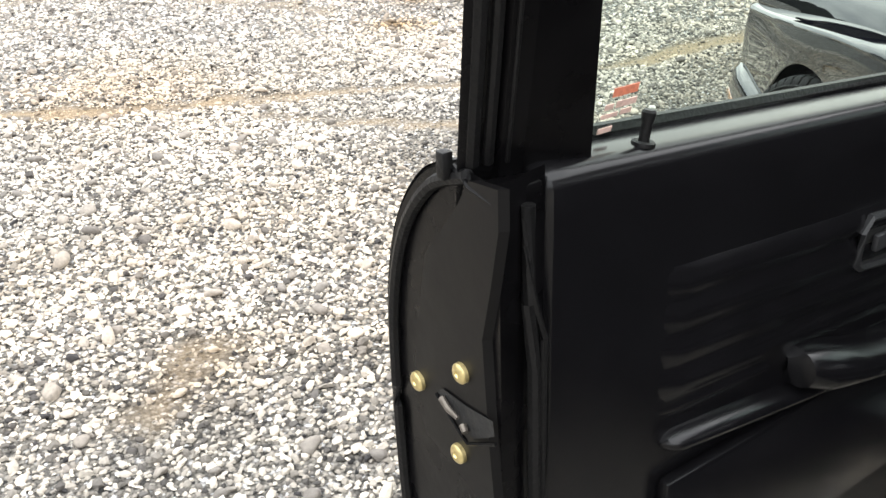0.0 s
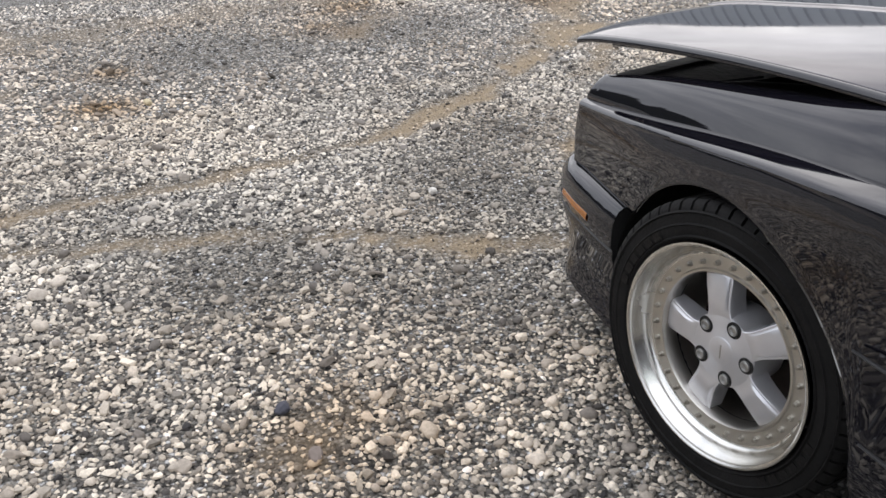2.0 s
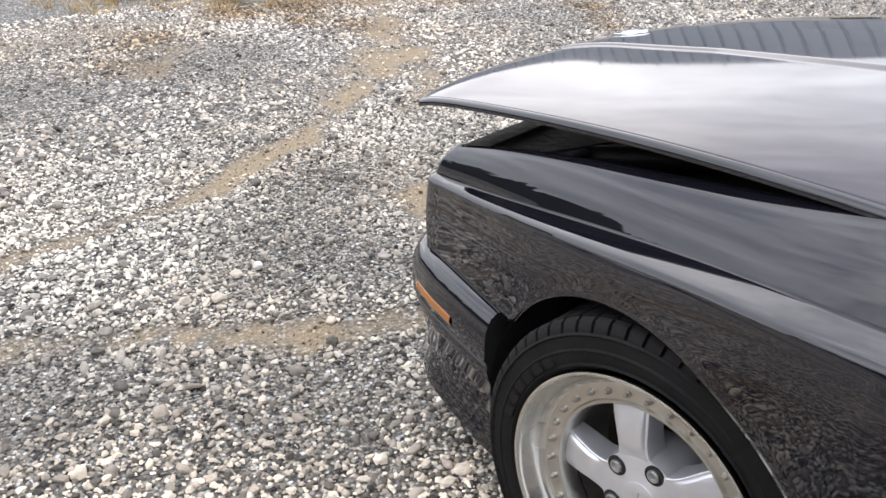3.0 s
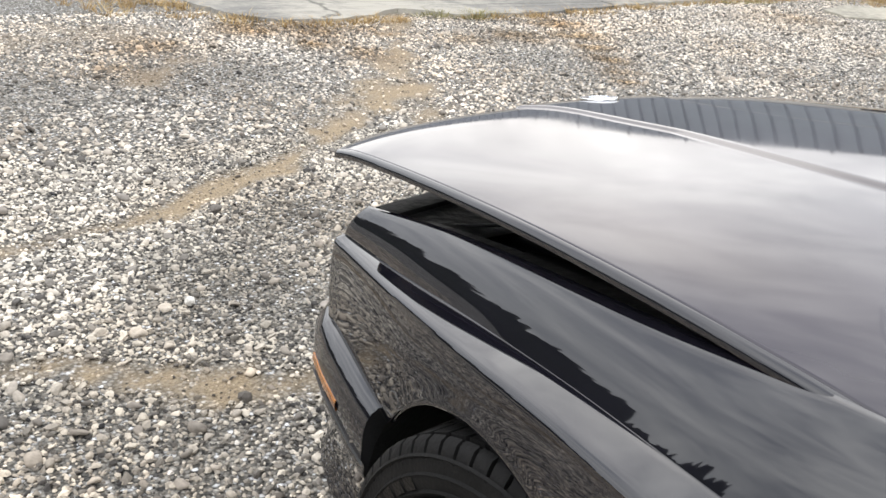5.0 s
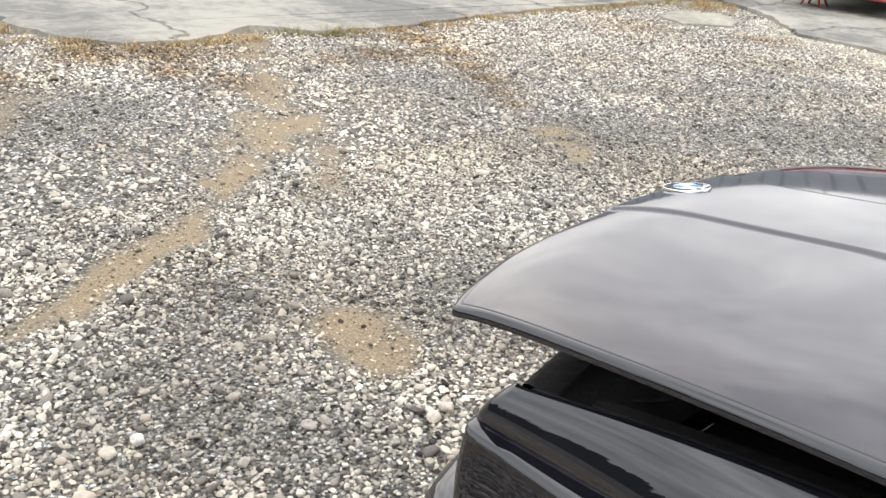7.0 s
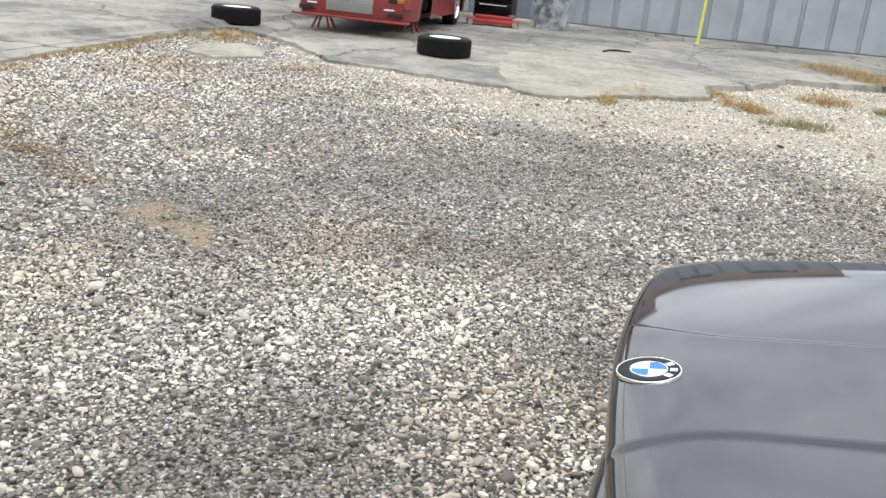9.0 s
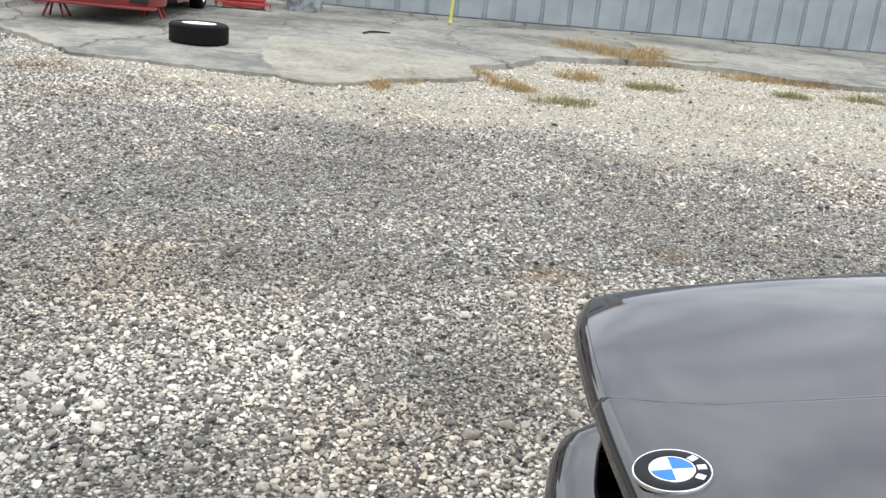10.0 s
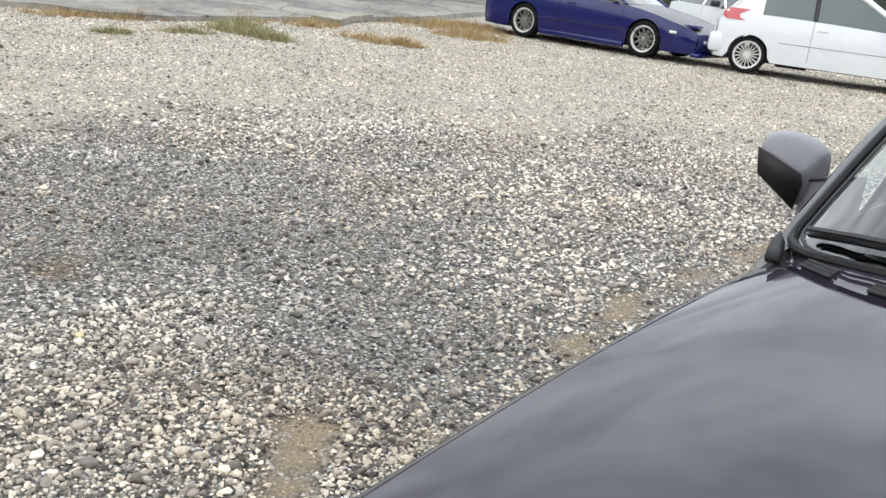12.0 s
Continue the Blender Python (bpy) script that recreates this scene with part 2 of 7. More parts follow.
def box(x0, x1, y0, y1, z0, z1, bevel=0.0):
    bm = bmesh.new()
    bmesh.ops.create_cube(bm, size=1)
    for v in bm.verts:
        v.co = Vector(((x0 + x1) / 2 + v.co.x * (x1 - x0), (y0 + y1) / 2 + v.co.y * (y1 - y0), (z0 + z1) / 2 + v.co.z * (z1 - z0)))
    if bevel:
        bmesh.ops.bevel(bm, geom=bm.edges[:], offset=bevel, segments=2, affect="EDGES", profile=0.5)
    return bm


def lathe(profile, n=48, axis="x"):
    """A skin turned round an axis from (along, radius) pairs."""
    rows = []
    for i in range(n):
        a = 2 * math.pi * i / n
        c, s = math.cos(a), math.sin(a)
        rows.append([(p, r * c, r * s) if axis == "x" else (r * c, r * s, p) for p, r in profile])
    return sheet(rows, closed_u=True)


def tube(points, radius, n=8):
    """A round bar along points; radius a number or one per point."""
    pts = [Vector(p) for p in points]
    rows = []
    for i, p in enumerate(pts):
        d = (pts[min(i + 1, len(pts) - 1)] - pts[max(i - 1, 0)]).normalized()
        u = d.cross(Vector((0, 0, 1)))
        u = u.normalized() if u.length > 1e-4 else Vector((1, 0, 0))
        w = d.cross(u)
        r = radius[i] if isinstance(radius, (list, tuple)) else radius
        rows.append([p + (u * math.cos(2 * math.pi * k / n) + w * math.sin(2 * math.pi * k / n)) * r for k in range(n)])
    bm = sheet(rows, closed_v=True)
    bm.verts.ensure_lookup_table()
    cap(bm, [bm.verts[k] for k in range(n)])
    cap(bm, [bm.verts[(len(pts) - 1) * n + k] for k in range(n)])
    return bm


def lerp(a, b, t):
    return a + (b - a) * t


def curve(pairs, x):
    """Smoothly joined value at x of (x, value) pairs in rising order."""
    if x <= pairs[0][0]:
        return pairs[0][1]
    if x >= pairs[-1][0]:
        return pairs[-1][1]
    n = len(pairs)
    slopes = [(pairs[i + 1][1] - pairs[i][1]) / (pairs[i + 1][0] - pairs[i][0]) for i in range(n - 1)]

    def tangent(i):
        if i == 0:
            return slopes[0]
        if i == n - 1:
            return slopes[-1]
        a, b = slopes[i - 1], slopes[i]
        return 0.0 if a * b <= 0 else 2 * a * b / (a + b)
    for i in range(n - 1):
        if x <= pairs[i + 1][0]:
            h = pairs[i + 1][0] - pairs[i][0]
            t = (x - pairs[i][0]) / h
            return (2 * t ** 3 - 3 * t ** 2 + 1) * pairs[i][1] + (t ** 3 - 2 * t ** 2 + t) * h * tangent(i) + (3 * t ** 2 - 2 * t ** 3) * pairs[i + 1][1] + (t ** 3 - t ** 2) * h * tangent(i + 1)
    return pairs[-1][1]


# ---- ground ----
def value_noise(x, y, cell, seed):
    """Smooth lattice noise from 0 to 1 over arrays."""
    rng = np.random.RandomState(seed)
    table = rng.rand(64, 64)
    gx, gy = x / cell, y / cell
    ix, iy = np.floor(gx).astype(int), np.floor(gy).astype(int)
    fx, fy = gx - ix, gy - iy
    fx, fy = fx * fx * (3 - 2 * fx), fy * fy * (3 - 2 * fy)
    t = lambda a, b: table[a % 64, b % 64]
    return (t(ix, iy) * (1 - fx) + t(ix + 1, iy) * fx) * (1 - fy) + (t(ix, iy + 1) * (1 - fx) + t(ix + 1, iy + 1) * fx) * fy


def near_line(x, y, pts):
    """Distance to a broken line."""
    best = np.full(np.shape(x), 1e9)
    for (ax, ay), (bx, by) in zip(pts, pts[1:]):
        dx, dy = bx - ax, by - ay
        t = np.clip(((x - ax) * dx + (y - ay) * dy) / (dx * dx + dy * dy), 0, 1)
        best = np.minimum(best, np.hypot(x - ax - t * dx, y - ay - t * dy))
    return best


# sandy wheel tracks and bare patches: line, half width, strength
TRACKS = [
    ([(-6.5, 1.90), (-3.25, 2.00), (-2.6, 1.96), (-2.2, 2.03)], 0.090, 0.95),
    ([(-2.2, 2.03), (-1.7, 2.10), (-1.24, 2.11), (-0.87, 2.19), (-0.45, 2.31)], 0.055, 0.75),
    ([(-0.45, 2.31), (-0.15, 2.49), (0.12, 2.65), (0.39, 2.87), (0.68, 3.15)], 0.070, 0.95),
    ([(0.68, 3.15), (1.05, 3.59), (1.65, 4.40)], 0.15, 0.75),
    ([(1.65, 4.40), (2.15, 5.28), (2.55, 5.92)], 0.10, 0.80),
    ([(0.92, 3.35), (1.28, 3.62)], 0.15, 0.95),
    ([(0.82, 2.76), (0.98, 2.95), (1.20, 3.20)], 0.11, 0.70),
    ([(-2.05, 1.80), (-1.78, 1.70), (-1.56, 1.65), (-1.34, 1.58)], 0.055, 0.75),
    ([(-1.34, 1.58), (-0.95, 1.38)], 0.045, 0.45),
    ([(-0.95, 1.38), (-0.79, 1.28), (-0.65, 1.18)], 0.060, 0.95),
    ([(-0.65, 1.18), (-0.49, 1.08), (-0.30, 1.05)], 0.050, 0.70),
    ([(0.12, 1.78), (0.14, 1.55)], 0.095, 1.0),
    ([(2.60, 3.26), (2.66, 3.06)], 0.06, 0.75),
    ([(2.50, 2.88), (2.22, 2.52)], 0.12, 0.95),
    ([(-2.06, -0.04), (-1.97, 0.14)], 0.07, 0.55),
    ([(-1.45, 0.40), (-1.30, 0.58)], 0.11, 0.50),
    ([(-2.6, 4.1), (-2.0, 3.75)], 0.14, 0.5),
    ([(0.0, 4.1), (0.3, 4.55)], 0.13, 0.55),
    ([(1.53, -0.10), (1.63, -0.24), (1.75, -0.37)], 0.065, 0.95),
    ([(1.74, -0.34), (1.77, -0.30)], 0.05, 0.8),
    ([(1.70, -1.40), (1.78, -1.75), (1.86, -2.09)], 0.062, 0.85),
    ([(1.86, -2.09), (1.88, -2.60), (1.93, -3.46)], 0.060, 0.60),
    ([(2.67, 0.43), (2.80, 0.25)], 0.09, 0.35),
    ([(3.1, -0.25), (3.2, -0.4)], 0.07, 0.3),
    ([(-4.2, 4.6), (-2.0, 5.0), (0.2, 5.5)], 0.35, 0.4),
]
# brown stain of soil and dead leaves among the stones: x, y, radius, strength
BROWN = [(1.1, 5.4, 0.30, 0.8), (1.5, 5.25, 0.30, 0.9), (1.9, 5.2, 0.25, 0.7), (1.35, 4.85, 0.22, 0.8), (1.5, 4.5, 0.20, 0.7), (2.5, 4.8, 0.25, 0.6), (3.0, 4.8, 0.30, 0.8), (3.5, 4.75, 0.30, 0.9),
         (3.3, 4.35, 0.22, 0.9), (3.1, 3.98, 0.20, 0.9), (2.9, 3.62, 0.16, 0.9), (2.74, 3.38, 0.10, 0.9), (3.7, 5.25, 0.30, 0.9), (7.3, 4.1, 0.30, 0.7), (6.6, 5.1, 0.5, 0.5), (-1.52, 3.24, 0.16, 1.0),
         (-1.42, 3.90, 0.16, 0.6), (-0.05, 4.4, 0.25, 0.6), (0.3, 5.0, 0.4, 0.6), (-1.35, 0.45, 0.22, 0.5), (2.74, 0.35, 0.14, 0.6), (3.1, -0.3, 0.12, 0.5), (-2.0, 0.1, 0.2, 0.4), (-2.6, 2.3, 0.5, 0.3)]


def brown_at(x, y):
    out = np.zeros(np.shape(x))
    n = value_noise(x, y, 0.14, 13)
    for cx, cy, r, k in BROWN:
        out = np.maximum(out, k * np.exp(-((x - cx) ** 2 + (y - cy) ** 2) / r ** 2))
    return np.clip(out * (0.6 + 0.8 * n), 0, 1)


def dirt_at(x, y):
    """How sandy the ground is, 0 to 1."""
    n = value_noise(x, y, 0.16, 3) * 0.6 + value_noise(x, y, 0.05, 4) * 0.4
    out = np.zeros(np.shape(x))
    for pts, w, k in TRACKS:
        d = near_line(x, y, pts)
        out = np.maximum(out, 0.93 * k * np.clip(1.35 - d / w - 2.6 * (n - 0.5), 0, 1))
    return out


def pale_at(x, y):
    """The belt of pale crushed stone near the concrete."""
    edge = np.interp(y, [-9.0, -7.0, -5.5, -4.2, -3.0, -2.0, 1.8, 3.0, 4.5, 6.0], [2.4, 3.0, 3.9, 4.7, 5.35, 5.8, 6.05, 6.75, 8.0, 12.0]) + 0.5 * (value_noise(x, y, 1.3, 5) - 0.5)
    soft = np.interp(y, [-5.0, -2.0], [2.2, 1.3])
    return np.clip((x - edge) / soft + 0.5 + 0.8 * (value_noise(x, y, 0.5, 6) - 0.5) + 0.6 * (value_noise(x, y, 0.15, 16) - 0.5), 0, 1)


# patches of finer, darker chippings: x, y, radius
DARK_SPOTS = [(4.2, 1.6, 1.4), (3.0, 2.4, 0.9), (2.8, 1.3, 0.7), (3.6, -0.3, 0.9), (4.3, -1.0, 0.8), (3.2, -1.3, 0.8), (2.1, -1.1, 0.6), (1.65, 0.8, 0.4),
              (5.1, 1.2, 0.9), (5.2, -0.4, 0.7), (5.0, -1.3, 0.6), (0.7, 1.6, 0.4), (2.8, 4.0, 0.7), (0.3, 4.1, 0.6), (-0.9, 4.1, 0.8), (-0.4, 1.6, 0.4), (-0.8, 0.9, 0.35), (-1.4, 1.25, 0.25), (-0.05, 2.1, 0.25)]


def dark_at(x, y):
    """How fine and dark the chippings are, 0 to 1."""
    a = value_noise(x, y, 0.7, 7) * 0.6 + value_noise(x, y, 0.3, 8) * 0.4
    out = np.zeros(np.shape(x))
    for cx, cy, r in DARK_SPOTS:
        out = np.maximum(out, np.exp(-((x - cx) ** 2 + (y - cy) ** 2) / r ** 2))
    return np.clip(out * 0.95 + (a - 0.5) * 0.9, 0, 1)


def ground_z(x, y):
    return 0.012 * (value_noise(x, y, 0.9, 9) - 0.5) + 0.006 * (value_noise(x, y, 0.25, 10) - 0.5) - 0.008 * dirt_at(x, y) - 0.010


def axis_steps(lo, hi, step, far):
    core = np.arange(lo, hi + step / 2, step)
    out, d = [], step
    while d < far:
        d *= 1.45
        out.append(d)
    ring = np.cumsum([step * 1.45 ** k for k in range(1, 26)])
    ring = ring[ring < far]
    return np.concatenate([lo - ring[::-1] - 0.0, core, hi + ring])


def soil_material():
    m = bpy.data.materials.new("gravel_ground")
    m.use_nodes = True
    n, l = m.node_tree.nodes, m.node_tree.links
    b = n["Principled BSDF"]
    b.inputs["Roughness"].default_value, b.inputs["Specular IOR Level"].default_value = 0.9, 0.25
    co = n.new("ShaderNodeTexCoord")
    cells = n.new("ShaderNodeTexVoronoi")
    cells.inputs["Scale"].default_value, cells.inputs["Randomness"].default_value = 92, 1
    warp = n.new("ShaderNodeTexNoise")
    warp.inputs["Scale"].default_value = 110
    addv = n.new("ShaderNodeMixRGB")
    addv.blend_type, addv.inputs["Fac"].default_value = "ADD", 0.007
    l.new(co.outputs["Object"], warp.inputs["Vector"])
    l.new(co.outputs["Object"], addv.inputs["Color1"])
    l.new(warp.outputs["Color"], addv.inputs["Color2"])
    l.new(addv.outputs["Color"], cells.inputs["Vector"])
    tone = n.new("ShaderNodeValToRGB")
    for pos, c in ((0.0, (0.035, 0.035, 0.035)), (0.4, (0.088, 0.083, 0.076)), (0.65, (0.165, 0.153, 0.135)), (0.85, (0.30, 0.277, 0.24)), (1.0, (0.46, 0.43, 0.38))):
        e = tone.color_ramp.elements.new(pos) if pos not in (0.0, 1.0) else tone.color_ramp.elements[int(pos)]
        e.color = (*c, 1)
    sep = n.new("ShaderNodeSeparateColor")
    l.new(cells.outputs["Color"], sep.inputs["Color"])
    l.new(sep.outputs["Red"], tone.inputs["Fac"])
    # Cells darken towards their rims: shade between stones put into the colour.
    gap_shade = n.new("ShaderNodeMapRange")
    gap_shade.inputs["From Min"].default_value, gap_shade.inputs["From Max"].default_value = 0.25, 0.75
    gap_shade.inputs["To Min"].default_value, gap_shade.inputs["To Max"].default_value = 1.0, 0.28
    l.new(cells.outputs["Distance"], gap_shade.inputs["Value"])
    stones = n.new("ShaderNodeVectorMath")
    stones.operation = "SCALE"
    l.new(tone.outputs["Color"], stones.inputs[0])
    l.new(gap_shade.outputs["Result"], stones.inputs["Scale"])
    # pale crushed stone
    pale = n.new("ShaderNodeAttribute")
    pale.attribute_name = "pale"
    fine = n.new("ShaderNodeTexNoise")
    fine.inputs["Scale"].default_value, fine.inputs["Detail"].default_value, fine.inputs["Roughness"].default_value = 42, 9, 0.75
    l.new(co.outputs["Object"], fine.inputs["Vector"])
    cream = n.new("ShaderNodeValToRGB")
    cream.color_ramp.elements[0].position, cream.color_ramp.elements[0].color = 0.36, (0.185, 0.167, 0.137, 1)
    cream.color_ramp.elements[1].position, cream.color_ramp.elements[1].color = 0.60, (0.53, 0.493, 0.41, 1)
    l.new(fine.outputs["Fac"], cream.inputs["Fac"])
    mix1 = n.new("ShaderNodeMix")
    mix1.data_type = "RGBA"
    l.new(pale.outputs["Fac"], mix1.inputs["Factor"])
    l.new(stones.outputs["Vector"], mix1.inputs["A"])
    l.new(cream.outputs["Color"], mix1.inputs["B"])
    # sand
    dirt = n.new("ShaderNodeAttribute")
    dirt.attribute_name = "dirt"
    grit = n.new("ShaderNodeTexNoise")
    grit.inputs["Scale"].default_value, grit.inputs["Detail"].default_value, grit.inputs["Roughness"].default_value = 130, 8, 0.7
    l.new(co.outputs["Object"], grit.inputs["Vector"])
    sand = n.new("ShaderNodeValToRGB")
    sand.color_ramp.elements[0].position, sand.color_ramp.elements[0].color = 0.32, (0.20, 0.150, 0.100, 1)
    sand.color_ramp.elements[1].position, sand.color_ramp.elements[1].color = 0.68, (0.42, 0.330, 0.215, 1)
    l.new(grit.outputs["Fac"], sand.inputs["Fac"])
    edge = n.new("ShaderNodeMapRange")
    edge.inputs["From Min"].default_value, edge.inputs["From Max"].default_value = 0.10, 0.85
    l.new(dirt.outputs["Fac"], edge.inputs["Value"])
    mix2 = n.new("ShaderNodeMix")
    mix2.data_type = "RGBA"
    l.new(edge.outputs["Result"], mix2.inputs["Factor"])
    l.new(mix1.outputs["Result"], mix2.inputs["A"])
    l.new(sand.outputs["Color"], mix2.inputs["B"])
    stain = n.new("ShaderNodeAttribute")
    stain.attribute_name = "brown"
    mix3 = n.new("ShaderNodeMix")
    mix3.data_type, mix3.blend_type = "RGBA", "MULTIPLY"
    mix3.inputs["B"].default_value = (0.62, 0.46, 0.30, 1)
    l.new(stain.outputs["Fac"], mix3.inputs["Factor"])
    l.new(mix2.outputs["Result"], mix3.inputs["A"])
    l.new(mix3.outputs["Result"], b.inputs["Base Color"])
    bp = n.new("ShaderNodeBump")
    bp.inputs["Strength"].default_value, bp.inputs["Distance"].default_value = 0.9, 0.012
    h = n.new("ShaderNodeMath")
    h.operation = "SUBTRACT"
    l.new(grit.outputs["Fac"], h.inputs[0])
    l.new(cells.outputs["Distance"], h.inputs[1])
    l.new(h.outputs[0], bp.inputs["Height"])
    l.new(bp.outputs["Normal"], b.inputs["Normal"])
    return m


def build_ground():
    xs, ys = axis_steps(-5, 14, 0.08, 600), axis_steps(-14, 8, 0.08, 600)
    gx, gy = np.meshgrid(xs, ys, indexing="ij")
    gz = ground_z(gx, gy)
    nx, ny = gx.shape
    me = bpy.data.meshes.new("ground")
    verts = np.stack([gx, gy, gz], -1).reshape(-1, 3)
    i = np.arange(nx * ny).reshape(nx, ny)
    quads = np.stack([i[:-1, :-1], i[1:, :-1], i[1:, 1:], i[:-1, 1:]], -1).reshape(-1, 4)
    me.vertices.add(len(verts))
    me.vertices.foreach_set("co", verts.ravel())
    me.loops.add(quads.size)
    me.loops.foreach_set("vertex_index", quads.ravel())
    me.polygons.add(len(quads))
    me.polygons.foreach_set("loop_start", np.arange(0, quads.size, 4))
    me.polygons.foreach_set("use_smooth", np.ones(len(quads), bool))
    for name, f in (("dirt", dirt_at), ("pale", pale_at), ("brown", brown_at)):
        a = me.attributes.new(name, "FLOAT", "POINT")
        a.data.foreach_set("value", f(gx, gy).ravel().astype(np.float32))
    me.update(calc_edges=True)
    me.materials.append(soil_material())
    return tagged(new("ground", me), "grey gravel yard with sandy wheel tracks", "ground", kind="structure")


ground = build_ground()

# concrete apron: outline from the gravel's edge to the fence and beyond
APRON = [(0.4, 9.5), (0.70, 7.8), (0.97, 7.44), (1.11, 7.15), (0.99, 6.44), (1.08, 5.95), (1.38, 5.63), (1.76, 5.56), (2.20, 5.71), (2.56, 5.97), (2.74, 5.81), (3.08, 5.60), (3.47, 5.67), (3.83, 5.66), (4.72, 5.82), (5.5, 6.00), (6.45, 6.12), (7.4, 6.17), (8.3, 6.28),
         (9.5, 6.30), (9.95, 6.10), (9.45, 5.32), (8.93, 4.76), (8.10, 4.10), (8.02, 3.45), (7.88, 2.80), (7.74, 2.06), (7.50, 1.76), (7.70, 1.42), (8.15, 1.02), (8.55, 0.48), (8.92, 0.12), (9.78, 0.15), (10.3, -0.38),
         (11.6, -1.0), (11.9, -1.7), (12.4, -2.9), (12.2, -3.9), (11.5, -4.5), (11.45, -5.4), (11.9, -6.8), (12.3, -8.6), (12.85, -10.2), (13.3, -11.7), (14.5, -14), (16, -17), (18, -24), (34, -24), (34, 30), (-4, 30), (-2, 14)]


def concrete_material():
    m = bpy.data.materials.new("old_concrete")
    m.use_nodes = True
    n, l = m.node_tree.nodes, m.node_tree.links
    b = n["Principled BSDF"]
    b.inputs["Roughness"].default_value = 0.88
    co = n.new("ShaderNodeTexCoord")
    big, small = n.new("ShaderNodeTexNoise"), n.new("ShaderNodeTexNoise")
    big.inputs["Scale"].default_value, big.inputs["Detail"].default_value = 0.55, 6
    small.inputs["Scale"].default_value, small.inputs["Detail"].default_value, small.inputs["Roughness"].default_value = 16, 9, 0.7
    crack = n.new("ShaderNodeTexVoronoi")
    crack.feature = "DISTANCE_TO_EDGE"
    crack.inputs["Scale"].default_value = 0.33
    wob = n.new("ShaderNodeTexNoise")
    wob.inputs["Scale"].default_value, wob.inputs["Detail"].default_value = 1.4, 8
    mixv = n.new("ShaderNodeMixRGB")
    mixv.blend_type, mixv.inputs["Fac"].default_value = "ADD", 0.9
    for t in (big, small, wob):
        l.new(co.outputs["Object"], t.inputs["Vector"])
    l.new(co.outputs["Object"], mixv.inputs["Color1"])
    l.new(wob.outputs["Color"], mixv.inputs["Color2"])
    l.new(mixv.outputs["Color"], crack.inputs["Vector"])
    ramp = n.new("ShaderNodeValToRGB")
    ramp.color_ramp.elements[0].position, ramp.color_ramp.elements[0].color = 0.36, (0.125, 0.119, 0.108, 1)
    ramp.color_ramp.elements[1].position, ramp.color_ramp.elements[1].color = 0.60, (0.285, 0.265, 0.225, 1)
    add = n.new("ShaderNodeMath")
    add.operation = "MULTIPLY_ADD"
    add.inputs[1].default_value = 0.45
    l.new(small.outputs["Fac"], add.inputs[0])
    half = n.new("ShaderNodeMath")
    half.operation = "MULTIPLY_ADD"
    half.inputs[1].default_value, half.inputs[2].default_value = 0.9, -0.45
    mid = n.new("ShaderNodeTexNoise")
    mid.inputs["Scale"].default_value, mid.inputs["Detail"].default_value, mid.inputs["Distortion"].default_value = 2.6, 7, 1.2
    l.new(co.outputs["Object"], mid.inputs["Vector"])
    both = n.new("ShaderNodeMath")
    both.operation = "MULTIPLY_ADD"
    both.inputs[1].default_value = 0.55
    l.new(mid.outputs["Fac"], both.inputs[0])
    l.new(big.outputs["Fac"], half.inputs[0])
    l.new(half.outputs[0], both.inputs[2])
    l.new(both.outputs[0], add.inputs[2])
    l.new(add.outputs[0], ramp.inputs["Fac"])
    line = n.new("ShaderNodeMapRange")
    line.inputs["From Min"].default_value, line.inputs["From Max"].default_value = 0.002, 0.010
    line.inputs["To Min"].default_value, line.inputs["To Max"].default_value = 0.35, 1.0
    l.new(crack.outputs["Distance"], line.inputs["Value"])
    mul = n.new("ShaderNodeVectorMath")
    mul.operation = "SCALE"
    l.new(ramp.outputs["Color"], mul.inputs[0])
    l.new(line.outputs["Result"], mul.inputs["Scale"])
    l.new(mul.outputs["Vector"], b.inputs["Base Color"])
    bp = n.new("ShaderNodeBump")
    bp.inputs["Strength"].default_value, bp.inputs["Distance"].default_value = 0.6, 0.01
    l.new(add.outputs[0], bp.inputs["Height"])
    l.new(bp.outputs["Normal"], b.inputs["Normal"])
    return m


def apron_z(x):
    return 0.022 + 0.011 * max(0.0, x - 8)


from mathutils.geometry import tessellate_polygon


def build_apron():
    bm = bmesh.new()
    ring = []
    rnd = random.Random(4)
    pts = APRON + [APRON[0]]
    for (ax, ay), (bx, by) in zip(pts, pts[1:]):
        steps = max(1, int(math.hypot(bx - ax, by - ay) / 0.12)) if max(ax, bx) < 15 and max(ay, by) < 10 else 2
        for k in range(steps):
            t = k / steps
            ring.append((lerp(ax, bx, t) + rnd.uniform(-0.03, 0.03), lerp(ay, by, t) + rnd.uniform(-0.03, 0.03)))
    top = [bm.verts.new((x, y, apron_z(x) + rnd.uniform(-0.006, 0.006))) for x, y in ring]
    low = [bm.verts.new((x - 0.02, y - 0.02, -0.05)) for x, y in ring]
    for tri in tessellate_polygon([[Vector((x, y, 0)) for x, y in ring]]):
        bm.faces.new([top[k] for k in tri])
    for i in range(len(ring)):
        j = (i + 1) % len(ring)
        bm.faces.new((low[i], low[j], top[j], top[i]))
    ob = part("pavement", bm, concrete_material(), smooth=False)
    return tagged(ob, "cracked pale concrete apron with a broken edge", "pavement", kind="structure")


apron = build_apron()


